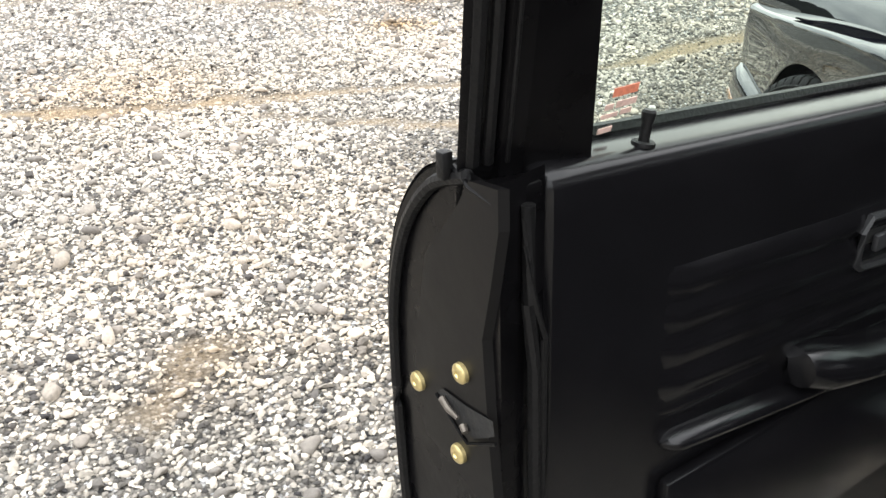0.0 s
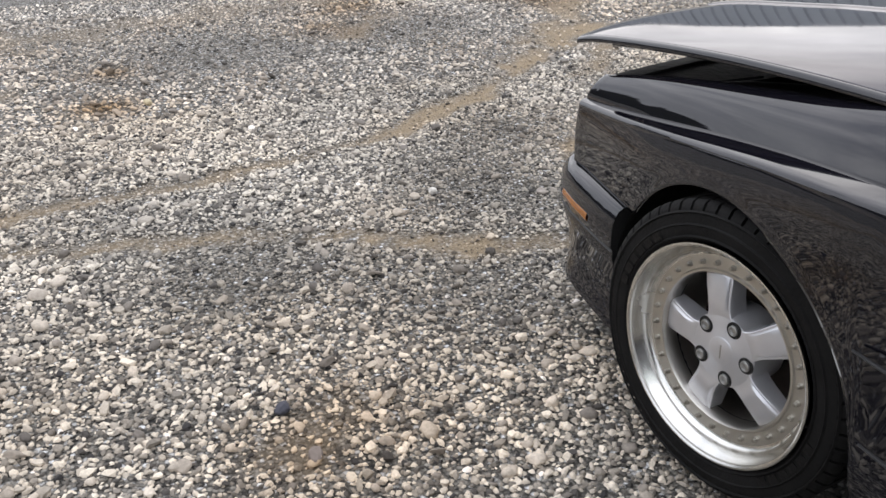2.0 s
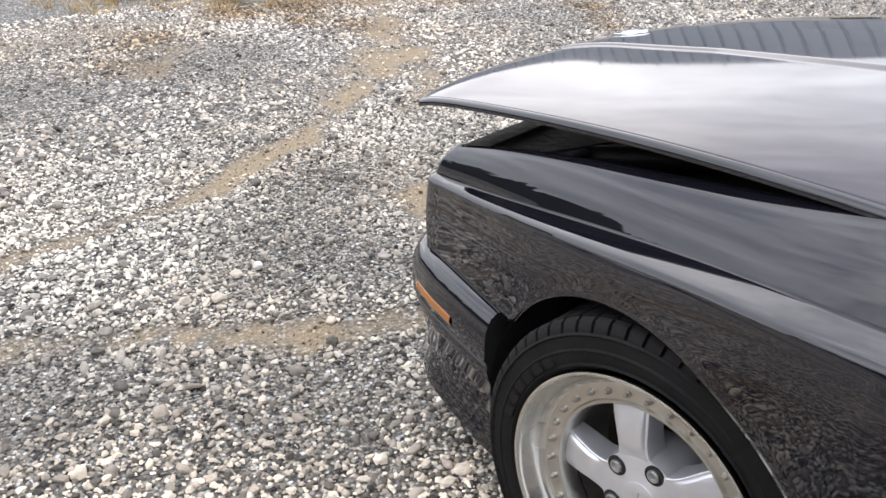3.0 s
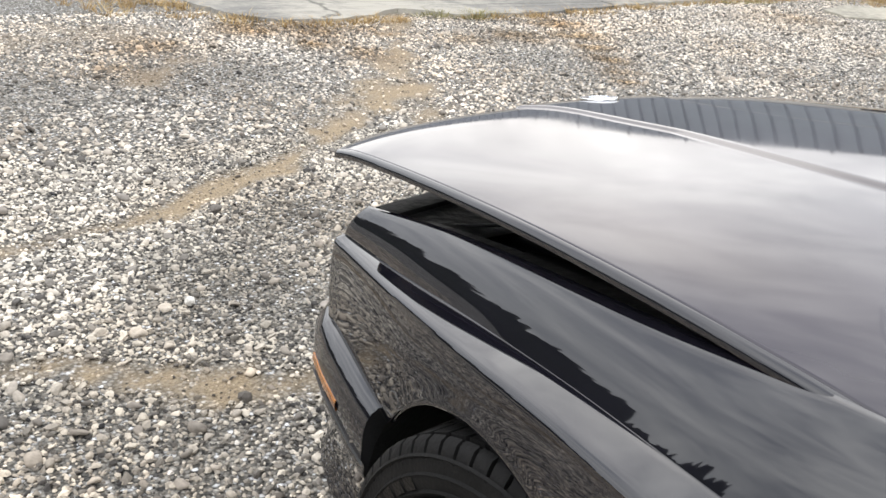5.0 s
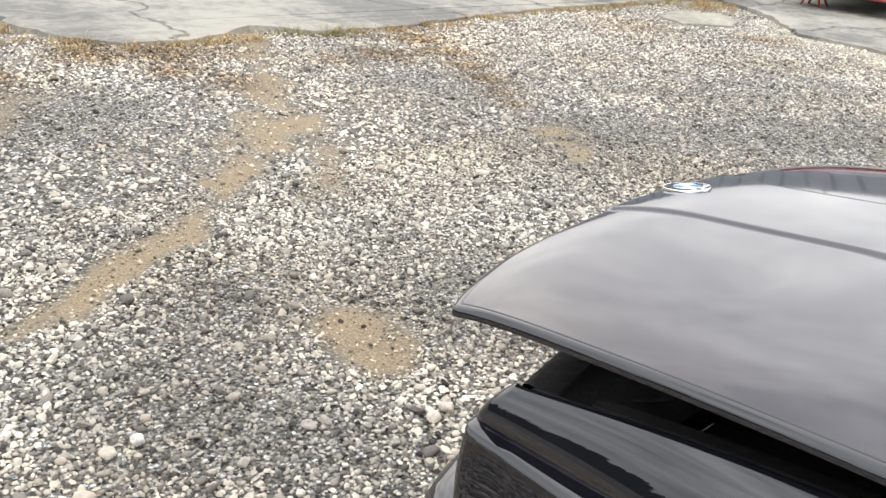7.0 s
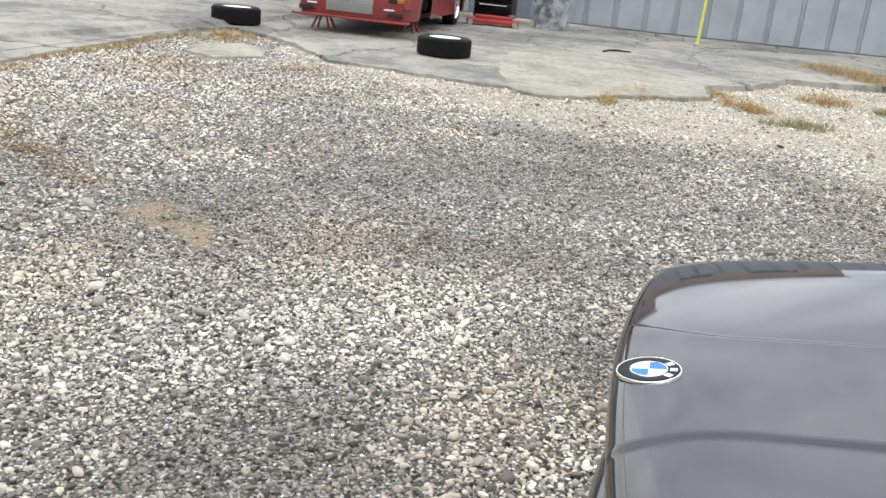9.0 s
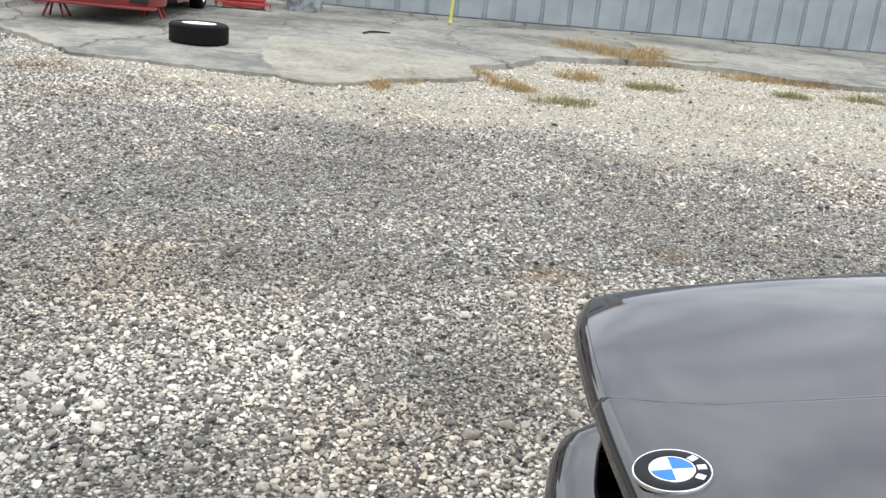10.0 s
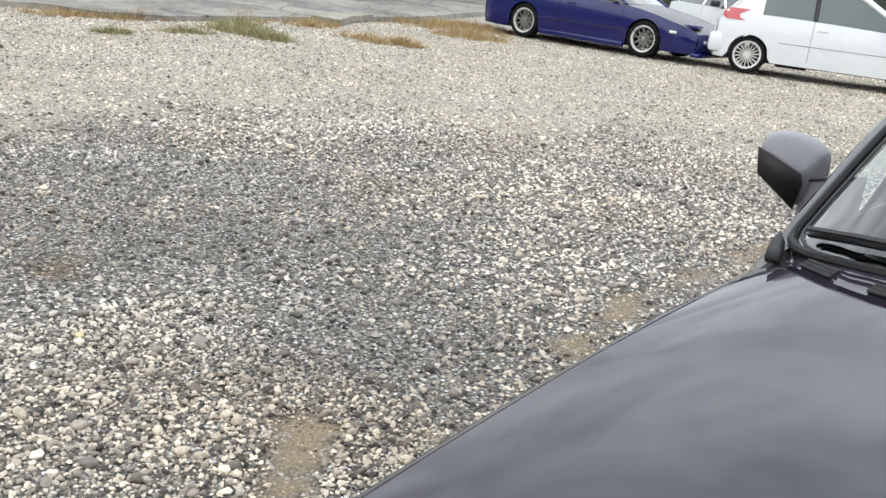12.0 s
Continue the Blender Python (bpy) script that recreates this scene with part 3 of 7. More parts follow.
def loose_slab(outline, h, label_material, seed):
    """A broken plate of concrete with uneven chipped edges, lying on the apron or flush in the gravel."""
    rnd = random.Random(seed)
    ring = []
    for (ax, ay), (bx, by) in zip(outline, outline[1:] + outline[:1]):
        steps = max(2, int(math.hypot(bx - ax, by - ay) / 0.10))
        for k in range(steps):
            t = k / steps
            ring.append((lerp(ax, bx, t) + rnd.uniform(-0.025, 0.025), lerp(ay, by, t) + rnd.uniform(-0.025, 0.025)))
    cx, cy = sum(p[0] for p in ring) / len(ring), sum(p[1] for p in ring) / len(ring)
    bm = bmesh.new()
    rings = [[bm.verts.new((lerp(x, cx, f), lerp(y, cy, f), z + apron_z(x) - 0.022 + rnd.uniform(-e, e))) for x, y in ring] for f, z, e in ((0.0, -0.04, 0.0), (0.0, h - 0.010, 0.003), (0.012, h, 0.003), (0.4, h + 0.006, 0.004))]
    for a, b in zip(rings, rings[1:]):
        for i in range(len(ring)):
            j = (i + 1) % len(ring)
            bm.faces.new((a[i], a[j], b[j], b[i]))
    c = bm.verts.new((cx, cy, h + apron_z(cx) - 0.010))
    for i in range(len(ring)):
        bm.faces.new((rings[-1][i], rings[-1][(i + 1) % len(ring)], c))
    return part("slab", bm, label_material, apron, smooth=False)


PALE_CONCRETE = mat("pale_concrete", (0.26, 0.24, 0.195), 0.9, var=0.45, scale=14, bump=0.5, bump_scale=30)
loose_slab([(7.62, 2.02), (7.44, 1.78), (7.66, 1.40), (8.20, 1.00), (8.52, 0.46), (8.90, 0.12), (9.70, 0.16), (10.6, 0.70), (11.2, 1.50), (11.0, 2.60), (9.6, 2.55), (8.6, 2.35)], 0.036, PALE_CONCRETE, 3)
loose_slab([(7.30, 5.02), (7.52, 5.44), (8.22, 5.66), (8.58, 5.30), (8.42, 4.98), (7.80, 4.70)], 0.010, PALE_CONCRETE, 5)
loose_slab([(11.72, -8.50), (12.3, -9.2), (12.9, -10.25), (13.4, -10.2), (12.9, -9.3), (12.2, -8.3)], 0.06, PALE_CONCRETE, 7)
loose_slab([(12.6, -3.3), (12.9, -3.9), (14.4, -4.1), (15.4, -3.6), (14.9, -3.0), (13.6, -2.9)], 0.05, PALE_CONCRETE, 9)


# ---- sheet metal fence ----
def fence_x(y):
    return 16.35 - 0.165 * y if y < 0 else 16.35 + 0.02 * y


def build_fence():
    root = tagged(new("fence"), "grey corrugated sheet metal fence with dark battens and posts", "fence", kind="structure")
    ys = np.arange(16 + 2.18 * 15, -30, -2.18)
    for a, b in zip(ys, ys[1:]):
        p, q = Vector((fence_x(a), a, 0.10)), Vector((fence_x(b), b, 0.10))
        d = (q - p).normalized()
        m = Matrix.Translation(p) @ Matrix(((d.x, -d.y, 0, 0), (d.y, d.x, 0, 0), (0, 0, 1, 0), (0, 0, 0, 1)))
        length = (q - p).length
        # one sheet with raised ribs, folded along its length
        xs, prof = [0.0], [0.0]
        k = length / 4
        for r in range(4):
            c = (r + 0.5) * k
            for dx, h in ((-0.055, 0), (-0.04, 0.035), (-0.012, 0.035), (-0.004, 0.02), (0.004, 0.02), (0.012, 0.035), (0.04, 0.035), (0.055, 0)):
                xs.append(c + dx)
                prof.append(h)
        xs.append(length)
        prof.append(0.0)
        rows = [[(x, h, z) for x, h in zip(xs, prof)] for z in (0.10, 0.8, 1.6, 2.85)]
        sh = part("fence_panel", sheet(rows), FENCE_METAL, root, smooth=False)
        sh.matrix_local = m
        for r in range(4):
            c = (r + 0.5) * k
            s = part("batten", box(c - 0.05, c - 0.006, 0.037, 0.052, 0.12, 2.8), FENCE_DARK, root)
            s.matrix_local = m
            s = part("batten", box(c + 0.006, c + 0.05, 0.037, 0.052, 0.12, 2.8), FENCE_DARK, root)
            s.matrix_local = m
        rail = part("rail", tube([(0, 0.075, 0.10), (length, 0.075, 0.10)], 0.03), FENCE_METAL, root)
        rail.matrix_local = m
        post = part("post", tube([(0, 0.10, -0.05), (0, 0.10, 2.95)], 0.045, 10), STEEL, root)
        post.matrix_local = m
    return root


fence = build_fence()


# ---- far belt of trees and roofs round the yard ----
def build_backdrop():
    """Trees all round; the belt beside the yard, ahead and to the left of the parked car, stands nearer and taller."""
    rnd = random.Random(12)
    rows = []
    n = 1080
    h, crown = 4.0, 0.0
    for i in range(n + 1):
        deg = 360 * (i % n) / n
        a = radians(deg)
        tall = min(1.0, max(0.0, (deg - 235) / 25)) * min(1.0, max(0.0, (352 - deg) / 14))
        low = min(1.0, max(0.0, (85 - deg) / 20)) if deg < 180 else min(1.0, max(0.0, (deg - 350) / 8))
        if i % 11 == 0:
            h, crown = rnd.uniform(3.2, 5.6), rnd.uniform(0.6, 1.15)
        bump = math.sin(math.pi * (i % 11) / 11)
        top = h * (1 - 0.62 * low) + (4.0 * crown + 2.0 * bump) * tall + rnd.uniform(-0.5, 0.5) * (1 + 1.6 * tall - 0.8 * low)
        rows.append([(60 * math.sin(a), 60 * math.cos(a), z) for z in (-0.5, top * 0.5, top)])
    ob = part("backdrop", sheet(rows), mat("far_trees", (0.030, 0.036, 0.024), 0.9, var=0.6, scale=0.4), smooth=False)
    thick(ob, 0.5)
    return tagged(ob, "dark belt of distant trees round the yard", "backdrop", kind="structure")


backdrop = build_backdrop()


# ---- low building behind the fence ----
BEIGE_WALL = mat("beige_wall", (0.40, 0.33, 0.235), 0.85, var=0.2, scale=1.5, bump=0.1, bump_scale=20)
house = thing("building", "beige low building with dark windows behind the metal fence", "building", pose(27.5, 9.0, 0.0, 0, 0, 12))
for y0, y1, top in ((-14.0, -6.2, 6.3), (-6.2, 0.2, 7.8)):
    part("wall", box(0.0, 7.0, y0 + 0.002, y1, -0.1, top, 0.02), BEIGE_WALL, house)
    part("roof", box(-0.3, 7.3, y0 - 0.1, y1 + 0.15, top + 0.002, top + 0.22, 0.03), WHITE_PAINT, house, "pale flat roof edge")
for y0, z0 in ((-12.5, 4.3), (-9.5, 4.3), (-5.2, 5.4), (-2.6, 5.4)):
    w = part("window", box(-0.05, 0.06, y0, y0 + 1.6, z0, z0 + 1.0, 0.01), DARK_GLASS, house)
    part("window_frame", box(-0.07, -0.02, y0 - 0.08, y0 + 1.68, z0 - 0.10, z0 - 0.005), WHITE_PAINT, w)


# ---- the black car ----
# Mirror black raised to grey: the satin sky sheen sits in the colour.
SKY_SHEEN_BLACK = mat("sky_sheen_black", (0.165, 0.158, 0.172), 0.34, var=0.15, scale=30, bump=0.03, bump_scale=300)
# car frame: front axle at y = 0, nose towards +y, left side at negative x
CREASE_X = [(-3.25, 0.70), (-2.9, 0.745), (-2.3, 0.775), (-0.9, 0.790), (-0.3, 0.786), (0.0, 0.752), (0.3, 0.708), (0.6, 0.654)]
CREASE_Z = [(-3.25, 0.70), (-2.0, 0.735), (-0.9, 0.728), (-0.3, 0.704), (0.6, 0.582)]
TOP_X = [(-3.25, 0.62), (-2.4, 0.69), (-0.9, 0.70), (-0.42, 0.672), (0.0, 0.640), (0.3, 0.622), (0.6, 0.612)]
TOP_Z = [(-3.25, 0.83), (-2.4, 0.845), (-1.4, 0.838), (-0.42, 0.805), (0.0, 0.746), (0.3, 0.699), (0.6, 0.640)]
LEDGE_W = [(-3.25, 0.02), (-2.4, 0.045), (-0.3, 0.050), (0.0, 0.047), (0.2, 0.042), (0.4, 0.030), (0.6, 0.016)]
HUB_Z, ARCH_R, ARCH_H = 0.292, 0.322, 0.296
FRONT_ARCH = 0.012
REAR_AXLE = -2.47


def arch_low(y, base):
    """The lower edge of the flank: the sill, or the wheel arch over it."""
    for cy in (FRONT_ARCH, REAR_AXLE):
        if abs(y - cy) < ARCH_R:
            return max(base, HUB_Z + ARCH_H / ARCH_R * math.sqrt(ARCH_R ** 2 - (y - cy) ** 2))
    return base


def lean(y, z, zc):
    """How far the front flank tucks in under its crease, behind the wheel."""
    k = min(1.0, max(0.0, (zc - z) / 0.36))
    w = min(1.0, max(0.0, (0.10 - y) / 0.30)) * min(1.0, max(0.0, (y + 0.75) / 0.20))
    return 0.036 * w * k * k * (3 - 2 * k)


def flank_column(y, low, inner=True):
    """Section of the flank: a rounded top, a nearly flat ledge, then the convex side below the crease."""
    xt, zt, xc, zc = curve(TOP_X, y), curve(TOP_Z, y), curve(CREASE_X, y), curve(CREASE_Z, y)
    w = curve(LEDGE_W, y)
    xl, zl = xc - w, zc - 0.017 * w / 0.05 + 0.27 * w
    pts = [(xt - 0.03, zt - 0.035), (xt - 0.012, zt - 0.012)] if inner else []
    # top: from a gentle slope at the hood to a steep one at the ledge
    mean = math.atan2(zt - zl, xl - xt)
    a, b = mean - radians(21), min(mean + radians(17), radians(84))
    det = math.cos(a) * math.sin(b) - math.cos(b) * math.sin(a)
    s0 = ((xl - xt) * math.sin(b) - (zt - zl) * math.cos(b)) / det
    cx, cz = xt + s0 * math.cos(a), zt - s0 * math.sin(a)
    for k in range(15):
        t = k / 14
        pts.append(((1 - t) ** 2 * xt + 2 * t * (1 - t) * cx + t * t * xl, (1 - t) ** 2 * zt + 2 * t * (1 - t) * cz + t * t * zl))
    # ledge: tight fillet, soft slope, sharp outer crease
    pts[-1] = (xl - 0.001, zl + 0.003)
    drop = 0.27 * w
    for t, h in ((0.02, 0.0), (0.08, 0.055), (0.25, 0.20), (0.5, 0.44), (0.75, 0.70), (0.92, 0.89)):
        pts.append((xl + w * t, zl - drop * h))
    zo = zl - drop
    pts += [(xc - 0.0012, zo), (xc + 0.0008, zo - 0.0016), (xc + 0.0021, zo - 0.0036)]
    for k in range(1, 27):
        t = (k / 26) ** 1.25
        z = lerp(zo - 0.004, low, t)
        d = zo - z
        round_off = 0.012 * (1 - (1 - min(1.0, d / 0.080)) ** 1.9)
        bulge = 0.008 * math.sin(math.pi * min(1, d / 0.50))
        r = min(abs(math.hypot(y - cy, (z - HUB_Z) * ARCH_R / ARCH_H) - ARCH_R) for cy in (FRONT_ARCH, REAR_AXLE))
        flare = 0.0015 * math.exp(-(r / 0.014) ** 2) if low > 0.25 else 0
        k_end = min(1.0, max(0.25, (0.66 - y) / 0.4))
        pts.append((xc + round_off * k_end + bulge + flare - lean(y, z, zc) - (0.03 * max(0, (0.26 - z) / 0.1) if z < 0.26 else 0), z))
    return pts


def flank(y0, y1, low_f, side, lead=False, inner=True):
    """One flank panel between two stations as a skin; side -1 is left."""
    n = max(4, int(abs(y1 - y0) / 0.02))
    rows = []
    for i in range(n + 1):
        y = lerp(y0, y1, i / n)
        col = flank_column(y, low_f(y), inner)
        k = max(0.0, (y - 0.36) / 0.245) ** 2 if lead else 0
        zt, zc = curve(TOP_Z, y), curve(CREASE_Z, y)
        row = []
        for x, z in col:
            back = 0.020 * k * max(0.0, (z - zc) / (zt - zc)) ** 1.6
            row.append((side * x, y + 0.05 * k * (0.62 - z) + 0.010 * k * math.sin(math.pi * min(1.0, max(0.0, (0.64 - z) / 0.20))) - back, z))
        rows.append(row)
    if lead:
        last = rows[-1]
        ztop = last[0][2]
        for a in (15, 30, 45, 60, 75, 95):
            s, c = math.sin(radians(a)), 1 - math.cos(radians(a))
            rows.append([(x - side * 0.050 * c, y + 0.024 * s, z - 0.006 * c - 0.030 * c * max(0.0, 1 - (ztop - z) / 0.05)) for x, y, z in last])
    return sheet(rows)


def lowers(y):
    return arch_low(y, 0.44 if y > 0.1 else 0.17)


car = thing("coupe", "black coupe with popped hood and open door standing on gravel", "car")
for side in (-1, 1):
    f = part("fender", flank(-0.50, 0.605, lowers, side, lead=True, inner=False), BLACK_PAINT, car, "glossy black front fender with a sharp shoulder crease")
    thick(f, 0.004, 1.0 if side < 0 else -1.0)

# arch liners
for cy in (FRONT_ARCH, REAR_AXLE):
    for side in (-1, 1):
        rows = []
        for a in range(-20, 201, 10):
            c, s = math.cos(radians(a)), math.sin(radians(a))
            rows.append([(side * x, cy + (ARCH_R + e) * c, max(0.10, HUB_Z + (ARCH_H + e) * s)) for x, e in ((0.74, 0.004), (0.66, 0.03), (0.46, 0.03), (0.44, -0.12))])
        part("arch_liner", sheet(rows), BAY_DARK, car)


# bumper: section swept round the nose
NOSE = [(-0.736, 0.350), (-0.730, 0.40), (-0.718, 0.47), (-0.703, 0.55), (-0.685, 0.62), (-0.660, 0.672), (-0.62, 0.712), (-0.56, 0.738), (-0.45, 0.764), (-0.3, 0.786), (-0.15, 0.797), (0.0, 0.80)]
NOSE = NOSE + [(-x, y) for x, y in NOSE[-2::-1]]


def nose_normal(i):
    a, b = NOSE[max(i - 1, 0)], NOSE[min(i + 1, len(NOSE) - 1)]
    d = Vector((b[0] - a[0], b[1] - a[1]))
    return Vector((-d.y, d.x)).normalized()


def sweep_nose(section, lo=0, hi=None):
    hi = len(NOSE) if hi is None else hi
    rows = []
    for i in range(lo, hi):
        nrm = nose_normal(i)
        rows.append([(NOSE[i][0] + nrm.x * d, NOSE[i][1] + nrm.y * d, z) for d, z in section])
    return sheet(rows)


BUMPER = [(-0.075, 0.440), (-0.05, 0.4405), (-0.032, 0.438), (-0.018, 0.433), (-0.007, 0.425), (0.000, 0.414), (0.0045, 0.400), (0.006, 0.383), (0.006, 0.345), (0.001, 0.338), (0.001, 0.330), (0.002, 0.322), (-0.004, 0.30), (-0.013, 0.265), (-0.019, 0.23), (-0.020, 0.20), (-0.016, 0.172), (-0.010, 0.152), (-0.010, 0.143), (-0.018, 0.135), (-0.06, 0.125), (-0.12, 0.15)]
bumper = part("front_bumper", sweep_nose(BUMPER), BLACK_PAINT, car, "glossy black wraparound bumper")
part("bumper_seam", sweep_nose([(0.004, 0.341), (0.0065, 0.338), (0.004, 0.335)]), BLACK_TRIM, bumper)
for side in (-1, 1):
    ids = [2, 3, 4] if side < 0 else [len(NOSE) - 5, len(NOSE) - 4, len(NOSE) - 3]
    rows = []
    for i in ids:
        nrm = nose_normal(i)
        p = Vector(NOSE[i])
        rows.append([(p.x + nrm.x * d, p.y + nrm.y * d, z) for d, z in ((0.0, 0.354), (0.007, 0.356), (0.009, 0.365), (0.007, 0.374), (0.0, 0.376))])
    part("side_marker", sheet(rows), AMBER, bumper, "amber side marker lens")

for side in (-1, 1):
    i = 0 if side < 0 else len(NOSE) - 1
    nrm = nose_normal(i)
    rows = [[(NOSE[i][0] + nrm.x * d, NOSE[i][1] + nrm.y * d + 0.002, z), (side * 0.56, 0.353, z)] for d, z in BUMPER[3:-1]]
    part("bumper_return", sheet(rows), BAY_DARK, bumper)

# nose panel with grille slats and lamps
part("nose_panel", box(-0.575, 0.575, 0.56, 0.60, 0.40, 0.60), BAY_DARK, car)
for k in range(9):
    z = 0.46 + k * 0.0165
    part("grille_slat", box(-0.56, 0.56, 0.60, 0.628, z, z + 0.006), BLACK_TRIM, car)
for x in (-0.5, -0.345, 0.345, 0.5):
    bm = lathe([(-0.02, 0.070), (0.012, 0.070), (0.018, 0.064), (0.030, 0.045), (0.036, 0.0)], 24, "z")
    bmesh.ops.rotate(bm, verts=bm.verts, matrix=Matrix.Rotation(radians(-90), 3, "X"))
    bmesh.ops.translate(bm, verts=bm.verts, vec=(x, 0.615, 0.53))
    part("headlamp", bm, CLEAR_LENS, car)


# hood
def hood_front(x):
    return 0.790 - 0.17 * x * x - 0.28 * max(0, abs(x) - 0.45) ** 1.5 - 0.005 * max(0, (abs(x) - 0.585) / 0.036) ** 2


def hood_rear(x):
    return -0.17 - 0.16 * x * x - 2.6 * max(0.0, abs(x) - 0.45) ** 2


def hood_z(x, y):
    zc = 0.733 + 0.126 * (0.751 - y)
    ze = 0.783 - 0.0464 * y - 0.095 * y * y
    xe = 0.6566 - 0.0462 * y
    u = min(1.1, abs(x) / xe)
    z = zc - (zc - ze) * (0.52 * u ** 2 + 0.28 * u ** 4 + 0.20 * u ** 10)
    xr = 0.146 + 0.20 * max(0.0, 0.40 - y) + 0.055 * max(0.0, (y - 0.63) / 0.16) ** 2
    z += 0.005 / (1 + math.exp((abs(x) - xr) / 0.0018))
    d = max(0.0, hood_front(x) - y)
    # the right front corner sits lower than the left one
    z -= 0.0155 * max(0.0, y + 0.3) * (x + 0.6) / 1.2
    # the front edge curls down in a soft bow
    return z + 0.012 * math.exp(-d / 0.12) - 0.0150 * math.exp(-d / 0.05)


def hood_rows(nu=321, nv=60):
    rows = []
    for i in range(nv + 1):
        v = 1 - (1 - i / nv) ** 1.6
        row = []
        for j in range(nu):
            u = 2 * j / (nu - 1) - 1
            x = u * lerp(0.663, 0.616, v)
            y = lerp(hood_rear(x), hood_front(x) - 0.0125, v)
            row.append((x, y, hood_z(x, y)))
        rows.append(row)
    return rows


def hood_rim(grid):
    """The rolled edge along both sides and the front of the hood, with its folded flange."""
    line = [row[0] for row in grid] + grid[-1][1:-1] + [row[-1] for row in grid[::-1]]
    rows = []
    for i, (x, y, z) in enumerate(line):
        (xa, ya, _), (xb, yb, _) = line[max(0, i - 2)], line[min(len(line) - 1, i + 2)]
        n = Vector((-(yb - ya), xb - xa)).normalized()
        front = min(1.0, max(0.0, (y - 0.60) / 0.12)) * min(1.0, max(0.0, (0.62 - abs(x)) / 0.06))
        r = lerp(0.0115, 0.0250, front)
        start = lerp(0.12, 0.36, front)
        row = []
        for k in range(12):
            a = lerp(start, 1.50, k / 11)
            row.append((x + n.x * r * (math.sin(a) - math.sin(start)), y + n.y * r * (math.sin(a) - math.sin(start)), z - r * (math.cos(start) - math.cos(a))))
        xe, ye, ze = row[-1]
        row += [(xe, ye, ze - lerp(0.003, 0.006, front)), (xe - n.x * 0.002, ye - n.y * 0.002, ze - lerp(0.004, 0.0075, front)), (xe - n.x * 0.014, ye - n.y * 0.014, ze - lerp(0.0035, 0.0070, front))]
        rows.append(row)
    return sheet(rows)


hood = part("hood", sheet(hood_rows()), HOOD_SKY_PAINT, car, "glossy black hood, popped up at the front")
part("hood_rim", hood_rim(hood_rows()), BLACK_PAINT, hood, "rolled hood edge with a folded flange")
thick(hood, 0.004, -1.0)
rows = []
for t in np.linspace(0, 1, 12):
    row = []
    for u in np.linspace(-1, 1, 25):
        x = u * lerp(0.652, 0.610, t)
        y = lerp(hood_rear(x) + 0.02, hood_front(x) - 0.13, t)
        row.append((x, y, hood_z(x, y) - 0.010 - 0.022 * min(1, (1 - abs(u)) / 0.06 + 0.3)))
    rows.append(row)
hood_under = thick(part("hood_brace", sheet(rows), BAY_DARK, hood), 0.006)


def badge():
    y0 = 0.749
    sx = (hood_z(0.03, y0) - hood_z(-0.03, y0)) / 0.06
    sy = (hood_z(0, y0 + 0.02) - hood_z(0, y0 - 0.03)) / 0.05
    nrm = Vector((-sx, -sy, 1)).normalized()
    m = Matrix.Translation((0.003, y0, hood_z(0.003, y0) - 0.0004)) @ nrm.to_track_quat("Z", "Y").to_matrix().to_4x4()
    base = part("badge", lathe([(0.0, 0.0408), (0.003, 0.0408), (0.0043, 0.0402), (0.0046, 0.0395), (0.0042, 0.0388)], 40, "z"), CHROME, hood, "round hood badge with a bright rim")
    base.matrix_local = m
    part("badge_band", lathe([(0.0040, 0.0390), (0.0046, 0.038), (0.0046, 0.0235), (0.0042, 0.0225)], 40, "z"), BADGE_BLACK, base)
    part("badge_ring", lathe([(0.0042, 0.0240), (0.0054, 0.0235), (0.0054, 0.0222), (0.0042, 0.0218)], 40, "z"), CHROME, base)
    for q in range(4):
        bm = bmesh.new()
        c = bm.verts.new((0, 0, 0.0050))
        arc = [bm.verts.new((0.0222 * math.cos(radians(q * 90 + a)), 0.0222 * math.sin(radians(q * 90 + a)), 0.0046)) for a in range(0, 91, 10)]
        for a, b in zip(arc, arc[1:]):
            bm.faces.new((c, a, b))
        part("badge_quarter", bm, BADGE_BLUE if q % 2 else BADGE_WHITE, base)
    for a in (125, 90, 55):
        c, s = math.cos(radians(a)), math.sin(radians(a))
        bar = part("badge_mark", box(-0.004, 0.004, -0.0045, 0.0045, 0.0046, 0.0052), BADGE_WHITE, base)
        bar.matrix_local = pose(0.0305 * c, 0.0305 * s, 0, 0, 0, a - 90)


badge()

# engine bay below the hood
part("bay_floor", box(-0.56, 0.56, -0.30, 0.60, 0.30, 0.34), BAY_DARK, car)
for side in (-1, 1):
    rows = []
    for i in range(24):
        y = lerp(0.57, -0.40, i / 23)
        xt, zt = curve(TOP_X, y), curve(TOP_Z, y)
        rows.append([(side * (xt - d), y, zt - h) for d, h in ((0.0, 0.001), (0.010, 0.004), (0.03, 0.030), (0.05, 0.036), (0.052, 0.026), (0.075, 0.026), (0.080, 0.05), (0.11, 0.055), (0.115, 0.30))])
    part("inner_rail", sheet(rows), BAY_DARK, car)
rows = []
for x in np.linspace(-0.600, 0.600, 41):
    f = 0.672 - 0.215 * x * x
    rows.append([(x, f - 0.010, 0.560), (x, f, 0.600), (x, f + 0.001, 0.628), (x, f - 0.003, 0.637), (x, f - 0.012, 0.6405), (x, f - 0.05, 0.638), (x, f - 0.055, 0.632), (x, 0.43, 0.628)])
part("nose_top", sheet(rows), BAY_DARK, car)
